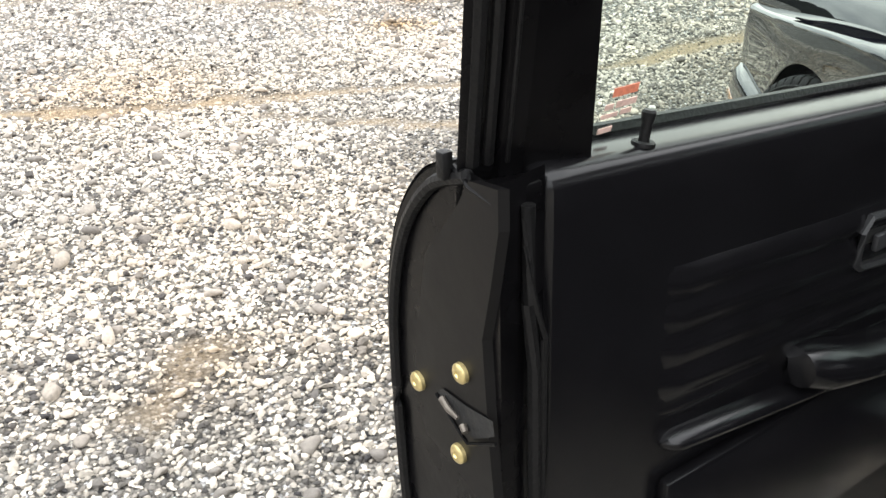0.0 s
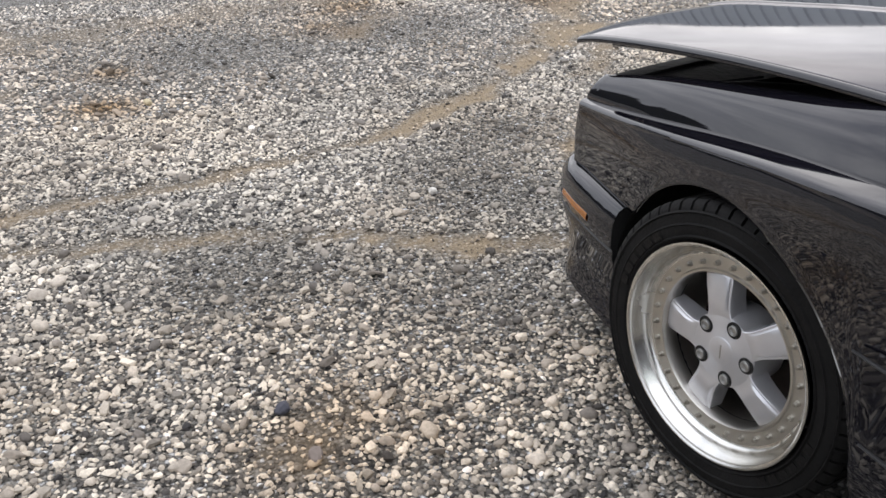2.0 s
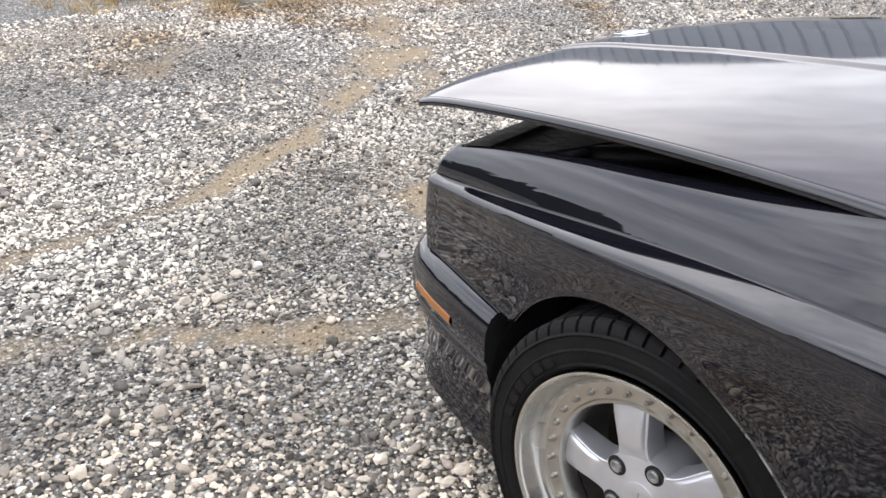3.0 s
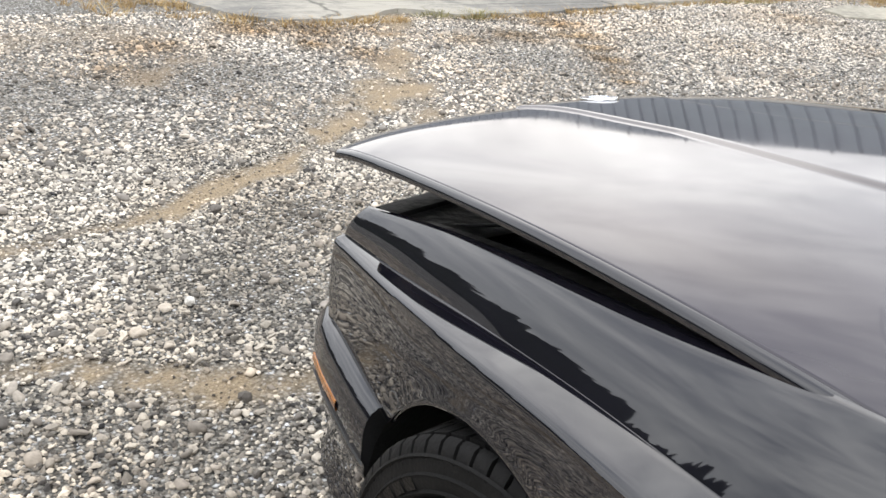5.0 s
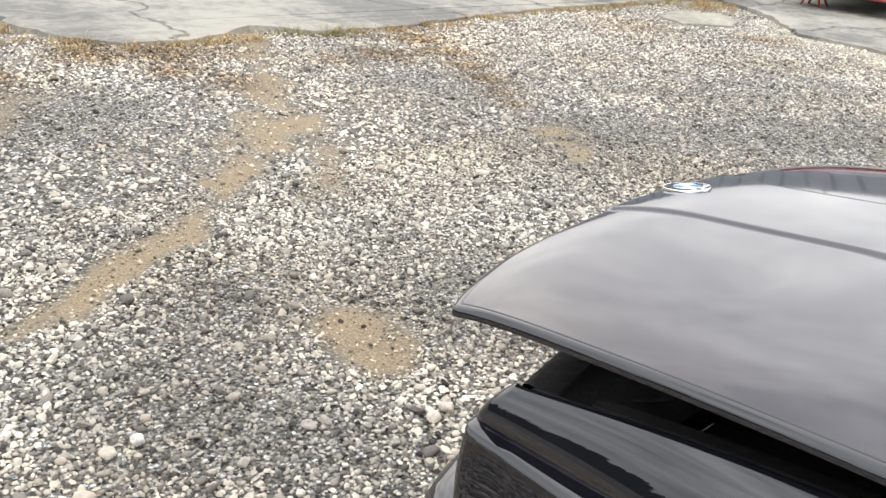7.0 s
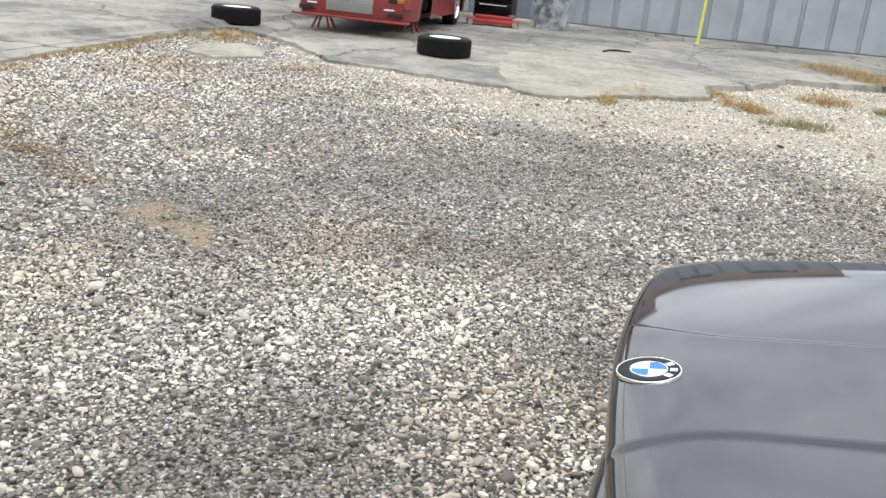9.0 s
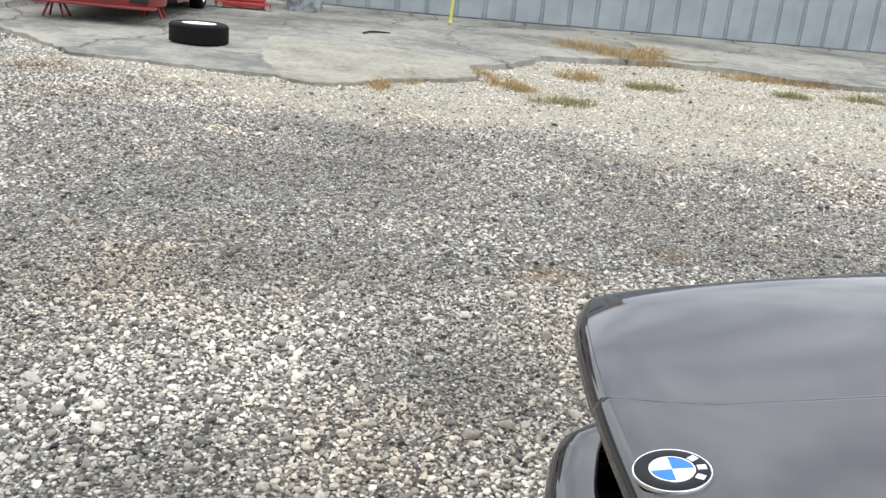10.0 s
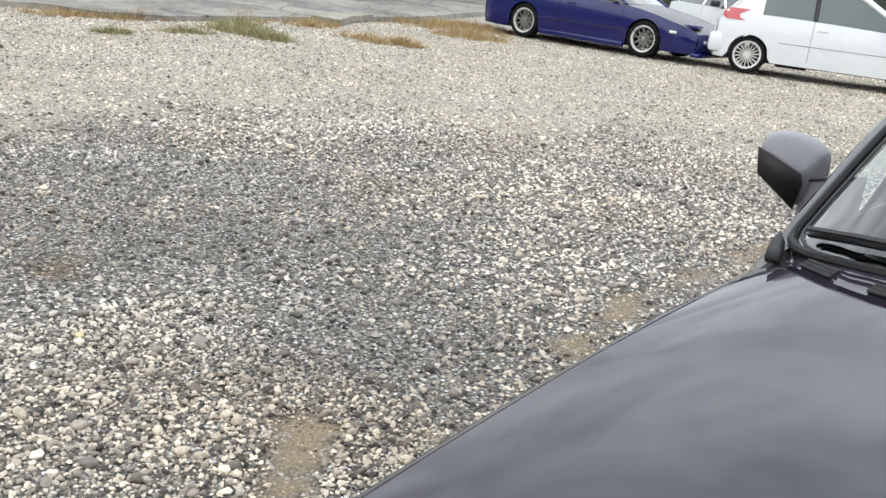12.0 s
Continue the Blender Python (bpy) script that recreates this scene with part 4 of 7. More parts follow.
# Dark sheet added, unseen itself, so the gap under the hood stays black.
part("bay_fill", box(-0.53, 0.53, -0.26, 0.43, 0.57, 0.60, 0.02), BAY_DARK, car)
part("radiator_hose", tube([(-0.42, 0.5, 0.60), (-0.40, 0.36, 0.63), (-0.30, 0.22, 0.64), (-0.12, 0.15, 0.62)], 0.022, 10), RUBBER, car)
part("hood_cable", tube([(-0.52, 0.50, 0.626), (-0.47, 0.46, 0.634), (-0.41, 0.45, 0.632), (-0.34, 0.40, 0.645)], 0.003, 6), BLACK_TRIM, car)
part("engine_block", box(-0.2, 0.2, -0.25, 0.40, 0.34, 0.66, 0.03), BAY_DARK, car)

# cowl
rows = []
for j in range(41):
    x = lerp(-0.668, 0.668, j / 40)
    y, z = hood_rear(x), hood_z(x, hood_rear(x))
    rows.append([(x, y + 0.02, z - 0.008), (x, y - 0.0005, z - 0.0025), (x, y - 0.03, z + 0.003), (x, y - 0.07, z + 0.008), (x, y - 0.10, z + 0.012), (x, y - 0.115, z - 0.01)])
cowl = part("cowl_panel", sheet(rows), HOOD_SKY_PAINT, car)
for x0 in (0.575, 0.455, 0.335, -0.335, -0.455, -0.575):
    for k in range(3):
        pts = []
        for t in (-0.5, 0, 0.5):
            x = x0 + t * 0.062
            y = hood_rear(x) - 0.012 - k * 0.013
            pts.append((x, y, hood_z(x, hood_rear(x)) + 0.0032 + k * 0.0014))
        part("cowl_slot", tube(pts, 0.0034, 6), BAY_DARK, cowl)


# windscreen and roof
def screen_base(x):
    y = -0.17 - 0.16 * x * x - 2.4 * max(0.0, abs(x) - 0.5) ** 2
    return Vector((x, y - 0.095, hood_z(x, y) + 0.008))


def screen_top(x):
    k = x / 0.66
    return Vector((x * 0.84, -0.86 - 0.07 * k * k, 1.235 - 0.035 * k * k))


rows = [[screen_base(x).lerp(screen_top(x), t) + Vector((0, 0.02, 0.02)) * math.sin(math.pi * t) for x in np.linspace(-0.695, 0.695, 31)] for t in np.linspace(0, 1, 9)]
ws = part("windscreen", sheet(rows), SCREEN_GLASS, car, "clear windscreen reflecting the grey sky")


def on_screen(x, t, lift=0.0):
    return screen_base(x).lerp(screen_top(x), t) + Vector((0, 0.02, 0.02)) * math.sin(math.pi * t) + Vector((0, 0.6 * lift, 0.8 * lift))


def screen_edge(t):
    """Half width of the glass at t up the screen, with rounded lower corners."""
    return 0.600 + 0.092 * math.sqrt(max(0.0, 1 - max(0.0, 1 - t / 0.075) ** 2))


edge = [(screen_edge(t), t) for t in np.concatenate([np.linspace(1, 0.09, 10), 0.075 * (1 - np.sin(np.linspace(0, math.pi / 2, 9)))])]
path = edge + [(x, 0.0) for x in np.linspace(0.57, -0.57, 20)] + [(-x, t) for x, t in edge[::-1]]
part("windscreen_seal", tube([on_screen(x, t, 0.004) for x, t in path], 0.0085, 8), RUBBER, ws)
part("screen_trim", tube([on_screen(x * 0.976, 0.975 * t + 0.012, 0.002) for x, t in path], 0.0030, 6), BLACK_TRIM, ws)
for side in (-1, 1):
    base, top = screen_base(side * 0.698), screen_top(side * 0.698)
    rows = []
    for t in np.concatenate([[-0.07, -0.03], np.linspace(0, 0.12, 10), np.linspace(0.18, 1, 9)]):
        p = base.lerp(top, t) + Vector((0, 0.02, 0.02)) * math.sin(math.pi * max(0.0, t))
        q = on_screen(side * screen_edge(max(0.0, t)), max(0.0, t)) + (base - top) * max(0.0, -t)
        w = lerp(0.70, 0.80, min(1.0, t * 4))
        rows.append([q + Vector((side * 0.002, 0, 0.006)), q.lerp(p, 0.5) + Vector((0, 0, 0.008)), p + Vector((side * 0.006 * w, -0.004, 0.008)), p + Vector((side * 0.022 * w, -0.014 * w, 0.006)), p + Vector((side * 0.036 * w, -0.030 * w, -0.002)), p + Vector((side * 0.042 * w, -0.048 * w, -0.014)), p + Vector((side * 0.030 * w, -0.075, -0.020))])
    part("windscreen_pillar", sheet(rows), BLACK_PAINT, car)
    # black wedge added in the corner between the hood, the fender and the pillar
    rows = [[(side * x0, y, z), (side * lerp(x0, x1, 0.5), y, z + 0.004), (side * x1, y, z)] for x0, x1, y, z in ((0.650, 0.676, -0.338, 0.800), (0.660, 0.688, -0.370, 0.806), (0.678, 0.700, -0.410, 0.812), (0.698, 0.704, -0.440, 0.818))]
    thick(part("corner_wedge", sheet(rows), RUBBER, car), 0.01)
rows = []
for i in range(13):
    t = i / 12
    y = lerp(0, -1.28, t)
    rows.append([(side_x * lerp(1, 0.97, t), screen_top(side_x / 0.84)[1] + y, screen_top(side_x / 0.84)[2] + 0.05 * math.sin(math.pi * min(1, t * 0.8 + 0.12)) - 0.03 * t) for side_x in np.linspace(-0.565, 0.565, 15)])
roof_end = rows[-1]
part("roof", sheet(rows), BLACK_PAINT, car)
rows = [roof_end] + [[(x * lerp(1, 1.12, t), lerp(y, -2.62, t), lerp(z, 0.86, t)) for x, y, z in roof_end] for t in (0.25, 0.5, 0.75, 1.0)]
part("rear_window", sheet(rows), DARK_GLASS, car)
rows = [[(x * 1.12, lerp(-2.62, -3.22, t), 0.86 - 0.02 * t - 0.03 * t ** 4) for x, _, _ in roof_end] for t in np.linspace(0, 1, 7)]
rows += [[(x * 1.12, -3.26, z) for x, _, _ in roof_end] for z in (0.78, 0.55, 0.30)]
part("trunk", sheet(rows), BLACK_PAINT, car)
for side in (-1, 1):
    part("rear_quarter", flank(-3.24, -1.52, lambda y: arch_low(y, 0.19), side, inner=False), BLACK_PAINT, car)
    # side glass behind the doors and the pillars
    rows = []
    for y in np.linspace(-1.55, -2.45, 8):
        zt = lerp(1.17, 0.95, max(0, (-y - 1.95) / 0.5))
        rows.append([(side * curve(TOP_X, y), y, curve(TOP_Z, y)), (side * lerp(0.69, 0.56, (zt - 0.84) / 0.36), y, zt)])
    part("rear_side_window", sheet(rows), DARK_GLASS, car)
    part("sill", box(min(side * 0.60, side * 0.74), max(side * 0.60, side * 0.74), -2.14, -0.36, 0.15, 0.24, 0.015), BLACK_PAINT, car)
    part("tail_lamp", box(min(side * 0.40, side * 0.66), max(side * 0.40, side * 0.66), -3.275, -3.25, 0.60, 0.74, 0.01), RED_LENS, car)
part("floor_pan", box(-0.66, 0.66, -3.1, -0.36, 0.15, 0.20), BAY_DARK, car)
part("rear_bumper", box(-0.70, 0.70, -3.36, -3.22, 0.28, 0.50, 0.03), BLACK_PAINT, car)
dash_rows = [[(x, -0.62 - 0.46 * x * x * 0.6 - d, 0.80 + h) for x in np.linspace(-0.62, 0.62, 13)] for d, h in ((-0.12, -0.02), (0.10, 0.015), (0.22, 0.0), (0.26, -0.06), (0.24, -0.35))]
part("dashboard", sheet(dash_rows), BLACK_VINYL, car)
for x in (-0.33, 0.33):
    seat = part("seat", box(x - 0.22, x + 0.22, -1.75, -1.25, 0.30, 0.46, 0.05), BLACK_VINYL, car)
    part("seat_back", box(x - 0.22, x + 0.22, -1.92, -1.76, 0.40, 0.98, 0.05), BLACK_VINYL, seat)


# closed right door
rd = part("closed_door", flank(-1.515, -0.505, lambda y: 0.19, 1, inner=False), BLACK_PAINT, car, "closed black door")
rows = []
for y in np.linspace(-0.78, -1.50, 8):
    zt = min(1.17, 0.86 + (-0.62 - y) * 0.95)
    rows.append([(curve(TOP_X, y), y, curve(TOP_Z, y)), (lerp(0.69, 0.56, (zt - 0.84) / 0.36), y, zt)])
part("door_window", sheet(rows), DARK_GLASS, rd)

# trims and repeater behind the left front wheel
part("side_repeater", box(-0.814, -0.79, -0.48, -0.425, 0.501, 0.520, 0.003), AMBER, car, "amber side repeater")
for z, y0 in ((0.481, -0.305), (0.526, -0.360), (0.347, -0.345)):
    part("body_molding", tube([(-0.797, y0, z), (-0.804, y0 - 0.05, z + 0.003), (-0.806, -0.50, z + 0.005)], [0.002, 0.0035, 0.0035], 6), BLACK_TRIM, car)


# right mirror
def mirror():
    # rings of the shell from the front face to the rim: outer top, outer low, bottom, inner low, inner top, top
    rings = [[(0.884, -0.690, 0.908), (0.876, -0.694, 0.854), (0.794, -0.708, 0.797), (0.783, -0.700, 0.850), (0.787, -0.693, 0.872), (0.834, -0.689, 0.891)],
             [(0.896, -0.730, 0.930), (0.890, -0.735, 0.852), (0.798, -0.740, 0.790), (0.768, -0.735, 0.848), (0.770, -0.730, 0.908), (0.834, -0.726, 0.934)],
             [(0.902, -0.780, 0.932), (0.896, -0.780, 0.856), (0.802, -0.780, 0.795), (0.770, -0.780, 0.850), (0.772, -0.780, 0.918), (0.836, -0.780, 0.940)]]
    c = Vector((0.835, -0.78, 0.87))
    rings.append([c.lerp(Vector(p), 0.90) for p in rings[-1]])
    rings.append([c.lerp(Vector(p), 0.90) + Vector((0, 0.01, 0)) for p in rings[3]])
    bm = sheet([[Vector(p) for p in r] for r in rings], closed_v=True)
    bm.verts.ensure_lookup_table()
    cap(bm, [bm.verts[k] for k in range(6)])
    crease = bm.edges.layers.float.new("crease_edge")
    for e in bm.edges:
        e[crease] = 0.25
    shell = part("door_mirror", bm, SKY_SHEEN_BLACK, car, "black door mirror with sky sheen in its grey colour")
    shell.data.polygons.foreach_set("use_smooth", [True] * len(shell.data.polygons))
    shell.modifiers.new("round", "SUBSURF").levels = 3
    shell.modifiers["round"].render_levels = 3
    bm = bmesh.new()
    cap(bm, [bm.verts.new(Vector((0.835, -0.697, 0.86)).lerp(Vector(p), 0.93) + Vector((0, 0.0015, 0))) for p in rings[0]])
    thick(part("mirror_face", bm, BAY_DARK, shell), 0.004, 0.0)
    bm = bmesh.new()
    cap(bm, [bm.verts.new(v) for v in rings[-1]])
    part("mirror_glass", bm, CHROME, shell)
    # sail that holds it on the door
    rows = []
    for x, y, z0, z1 in ((0.796, -0.722, 0.785, 0.858), (0.752, -0.704, 0.770, 0.872), (0.690, -0.690, 0.77, 0.890)):
        rows.append([(x, y, z1), (x, y, z0), (x, y - 0.05, z0), (x, y - 0.05, z1)])
    rounded(part("mirror_foot", sheet(rows, closed_v=True), SKY_SHEEN_BLACK, shell), 0.004)
    part("mirror_seam", tube([(0.790, -0.717, 0.858), (0.752, -0.702, 0.871), (0.690, -0.688, 0.889)], 0.0028, 6), BAY_DARK, shell)


mirror()

# wipers
for x0, x1 in ((0.645, 0.04), (-0.05, -0.56)):
    pts = []
    for t in np.linspace(0, 1, 9):
        x = lerp(x0, x1, t)
        b = screen_base(x).lerp(screen_top(x), 0.052 + 0.02 * t)
        pts.append(b + Vector((0, 0.022, 0.022)))
    blade = part("wiper", tube(pts, 0.0050, 6), BLACK_TRIM, car)
    part("wiper_blade", tube([p + Vector((0, -0.006, -0.010)) for p in pts], 0.004, 4), RUBBER, blade)


# ---- wheels of the black car ----
def tyre_profile(r, w, bead):
    h = w / 2
    return [(-h * 0.80, bead), (-h * 0.97, bead + 0.012), (-h * 1.03, lerp(bead, r, 0.45)), (-h * 0.99, lerp(bead, r, 0.75)), (-h * 0.90, r - 0.012), (-h * 0.80, r - 0.003), (-h * 0.45, r),
            (0, r), (h * 0.45, r), (h * 0.80, r - 0.003), (h * 0.90, r - 0.012), (h * 0.99, lerp(bead, r, 0.75)), (h * 1.03, lerp(bead, r, 0.45)), (h * 0.97, bead + 0.012), (h * 0.80, bead)]


def tread_blocks(r, w, rows=4, n=56, depth=0.006):
    """Tread lugs round a tyre as one skin of raised blocks."""
    bm = bmesh.new()
    for k in range(rows):
        x0 = -w * 0.40 + k * (w * 0.80 / rows)
        x1 = x0 + w * 0.80 / rows - 0.008
        for i in range(n):
            a0 = 2 * math.pi * (i + (0.5 if k % 2 else 0)) / n
            a1 = a0 + 2 * math.pi / n * 0.80
            skew = 0.25 * 2 * math.pi / n
            lo, hi = r - 0.002, r + depth
            c = []
            for rr in (lo, hi):
                for x, a in ((x0, a0), (x1, a0 + skew), (x1, a1 + skew), (x0, a1)):
                    c.append(bm.verts.new((x, rr * math.cos(a), rr * math.sin(a))))
            bm.faces.new(c[4:8])
            for q in range(4):
                bm.faces.new((c[q], c[(q + 1) % 4], c[4 + (q + 1) % 4], c[4 + q]))
    return bm


def shoulder_lugs(r, w, side, n=60):
    """Sloping lugs with open sipes round one shoulder of a tyre."""
    bm = bmesh.new()
    for i in range(n):
        a0 = 2 * math.pi * i / n
        a1 = a0 + 2 * math.pi / n * 0.80
        strip = [[bm.verts.new((side * x, rr * math.cos(a), rr * math.sin(a))) for x, rr in ((w * 0.40, r + 0.0068), (w * 0.445, r + 0.003), (w * 0.480, r - 0.008), (w * 0.492, r - 0.022), (w * 0.470, r - 0.026))] for a in (a0, a1)]
        for k in range(4):
            bm.faces.new((strip[0][k], strip[0][k + 1], strip[1][k + 1], strip[1][k]))
        for st in strip:
            bm.faces.new(st)
    bmesh.ops.recalc_face_normals(bm, faces=bm.faces)
    return bm


def spoke_mesh():
    """One broad spoke along +z with a raised rounded pad; outer face towards +x."""
    rows = []
    for z, w, x, c in ((0.040, 0.036, 0.0560, 0.0), (0.060, 0.0290, 0.0562, 0.0), (0.070, 0.0262, 0.0560, 0.0), (0.076, 0.0255, 0.0556, 0.0022), (0.084, 0.0255, 0.0548, 0.0044), (0.096, 0.0265, 0.0534, 0.0050), (0.110, 0.0285, 0.0510, 0.0050), (0.124, 0.0303, 0.0484, 0.0048), (0.135, 0.0315, 0.0460, 0.0044), (0.143, 0.0315, 0.0440, 0.0034), (0.149, 0.0300, 0.0415, 0.0006)):
        half = [(0.016, w * 1.06, z), (x - 0.016, w * 1.04, z), (x - 0.005, w * 1.02, z), (x - 0.001, w * 0.98, z), (x, w * 0.93, z), (x, w * 0.84, z), (x + 0.55 * c, w * 0.78, z), (x + 0.9 * c, w * 0.70, z), (x + c, w * 0.40, z)]
        rows.append([(p, -q, r) for p, q, r in half] + [(x + 1.04 * c, 0, z)] + half[::-1])
    return sheet(rows)


def sport_wheel(turn=0.0):
    """Three-piece five-spoke wheel; the outer face looks along +x."""
    w = thing("wheel", "", "")
    tyre = part("tyre", lathe(tyre_profile(0.2755, 0.215, 0.201), 72), TYRE_RUBBER, w, "black low-profile tyre")
    part("tread", tread_blocks(0.2745, 0.218, 4, 52, 0.0065), TYRE_RUBBER, tyre)
    for side in (-1, 1):
        part("shoulder_tread", shoulder_lugs(0.2745, 0.218, side), TYRE_RUBBER, tyre)
    for rr, d in ((0.218, 0.1095), (0.240, 0.1112), (0.262, 0.1085)):
        part("sidewall_ridge", lathe([(d - 0.002, rr - 0.003), (d + 0.0012, rr), (d - 0.002, rr + 0.003)], 72), TYRE_RUBBER, tyre)
    # letters on the sidewall cannot be read: plain bars
    for a0 in (75, 255):
        for k in range(6):
            a = radians(a0 - k * 7)
            bar = part("sidewall_mark", box(-0.0005, 0.0015, -0.010, 0.010, -0.008, 0.008), RUBBER, tyre)
            bar.matrix_local = Matrix.Rotation(a, 4, "X") @ Matrix.Translation((0.1095, 0, 0.230))
    rim = part("rim", lathe([(0.098, 0.202), (0.108, 0.2085), (0.112, 0.2085), (0.1125, 0.205), (0.110, 0.2015), (0.104, 0.200), (0.098, 0.1945), (0.094, 0.193), (0.090, 0.1898), (0.084, 0.1882), (0.079, 0.1862), (0.0755, 0.1825), (0.0740, 0.1800), (0.0732, 0.178)], 96), LIP_METAL, w, "polished stepped outer lip")
    ring = part("bead_ring", lathe([(0.0715, 0.1795), (0.0733, 0.178), (0.0733, 0.1535), (0.0775, 0.1515), (0.0775, 0.1475), (0.0725, 0.1445), (0.045, 0.143), (-0.09, 0.16)], 96), RING_METAL, rim)
    bm0 = lathe([(0.0, 0.0056), (0.0045, 0.0054), (0.0048, 0.0040), (0.0095, 0.0036), (0.0100, 0.0)], 8)
    rivet_mesh = bpy.data.meshes.new("rivet")
    bm0.to_mesh(rivet_mesh)
    bm0.free()
    rivet_mesh.materials.append(RIVET_STEEL)
    for k in range(30):
        a = 2 * math.pi * (k + 0.5) / 30
        rv = part("rivet", rivet_mesh, RIVET_STEEL, ring)
        rv.location = (0.0733, 0.165 * math.cos(a), 0.165 * math.sin(a))
    part("brake_disc", lathe([(-0.05, 0.128), (-0.02, 0.128), (-0.018, 0.06), (-0.018, 0.0)], 40), SHADED_RUST, w, "rusty brake disc, darkened for the shade behind the spokes")
    # Near-black barrel: shade behind the spokes is put into its colour.
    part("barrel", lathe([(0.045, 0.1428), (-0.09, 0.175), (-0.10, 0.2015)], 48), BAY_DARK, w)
    sm = spoke_mesh()
    spoke_data = bpy.data.meshes.new("spoke")
    bmesh.ops.recalc_face_normals(sm, faces=sm.faces)
    sm.to_mesh(spoke_data)
    sm.free()
    spoke_data.polygons.foreach_set("use_smooth", [True] * len(spoke_data.polygons))
    spoke_data.set_sharp_from_angle(angle=radians(32))
    spoke_data.materials.append(SILVER)
    centre = part("wheel_centre", lathe([(0.0785, 0.0), (0.0785, 0.030), (0.0760, 0.034), (0.0755, 0.064), (0.0730, 0.070), (0.060, 0.0735), (0.0, 0.0735)], 40), SILVER, w, "silver five-spoke centre")
    part("centre_cap", lathe([(0.0803, 0.0), (0.0803, 0.025), (0.0785, 0.028)], 30), SILVER, centre)
    part("cap_mark", box(0.0802, 0.0810, -0.0012, 0.0012, -0.014, 0.014), STEEL, centre)
    for k in range(5):
        sp = part("spoke", spoke_data, SILVER, w)
        sp.matrix_local = Matrix.Rotation(radians(turn + 72 * k), 4, "X") @ Matrix.Translation((0.0185, 0, 0))
        a = radians(turn + 36 + 72 * k)
        bolt = part("lug_bolt", lathe([(0.0565, 0.0105), (0.0605, 0.0100), (0.0615, 0.0080), (0.0605, 0.0055), (0.0580, 0.0045), (0.0580, 0.0)], 12), STEEL, w, "steel lug bolt")
        # Flat near-black disc stands in for the shade inside the bolt's recess.
        part("bolt_recess_shade", lathe([(0.0560, 0.0160), (0.0580, 0.0155), (0.0578, 0.0130), (0.0576, 0.0)], 18), BAY_DARK, bolt)
        bolt.location = (0.0185, -0.0545 * math.sin(a), 0.0545 * math.cos(a))
    return w


wheel = sport_wheel(15)
wheel.parent = car
wheel["label"] = "silver five-spoke alloy wheel with a polished lip"
wheel.matrix_local = pose(-0.664, 0.010, HUB_Z, 0, 0, 187)
# Bright steel tubes stand in for glints along the moulding edges.
for z0, z1, y0 in ((0.489, 0.508, -0.302), (0.352, 0.383, -0.338)):
    line = []
    for y in np.linspace(y0, -0.497, 8):
        z = lerp(z0, z1, (y0 - y) / (y0 + 0.497))
        col = flank_column(y, lowers(y), False)
        x = min(col, key=lambda p: abs(p[1] - z) + (1 if p[0] < 0.70 else 0))[0]
        line.append((-x - 0.0015, y, z))
    part("edge_glint", tube(line, 0.0022, 6), STEEL, car, "thin bright line for the glint on a moulding edge")
for x, y, rz in ((0.632, 0.0, 8), (-0.65, REAR_AXLE, 180), (0.65, REAR_AXLE, 0)):
    copy_thing(wheel, pose(x, y, HUB_Z, 0, 0, rz))


# ---- the open left door ----
LATCH_STEEL = mat("latch_steel", (0.0036, 0.0033, 0.0034), 0.42, var=0.35, scale=22, bump=0.03, bump_scale=40, rough_var=0.12, spec=0.22)


def door_z(u):
    """Height of the sill line of the window along the door."""
    return 0.812 - 0.09 * u


DOOR = Matrix(((0.854, -0.520, 0, -1.424), (0.520, 0.854, 0, -0.965), (0, 0, 1, 0), (0, 0, 0, 1)))
DOOR_PIVOT = Vector((-1.524, -1.565, 1.063))
DOOR = Matrix.Translation(DOOR_PIVOT) @ Matrix.Scale(0.94, 4) @ Matrix.Translation(-DOOR_PIVOT) @ DOOR
DOOR_END = 0.80
OUTLINE = [(0.045, 0.822), (0.085, 0.806), (0.118, 0.775), (0.142, 0.735), (0.158, 0.685), (0.166, 0.63), (0.168, 0.55), (0.164, 0.42), (0.152, 0.30), (0.13, 0.20), (0.11, 0.175)]

OUTLINE = [(curve([(k, p[0]) for k, p in enumerate(OUTLINE)], t), curve([(k, p[1]) for k, p in enumerate(OUTLINE)], t)) for t in np.linspace(0, len(OUTLINE) - 1, 41)]


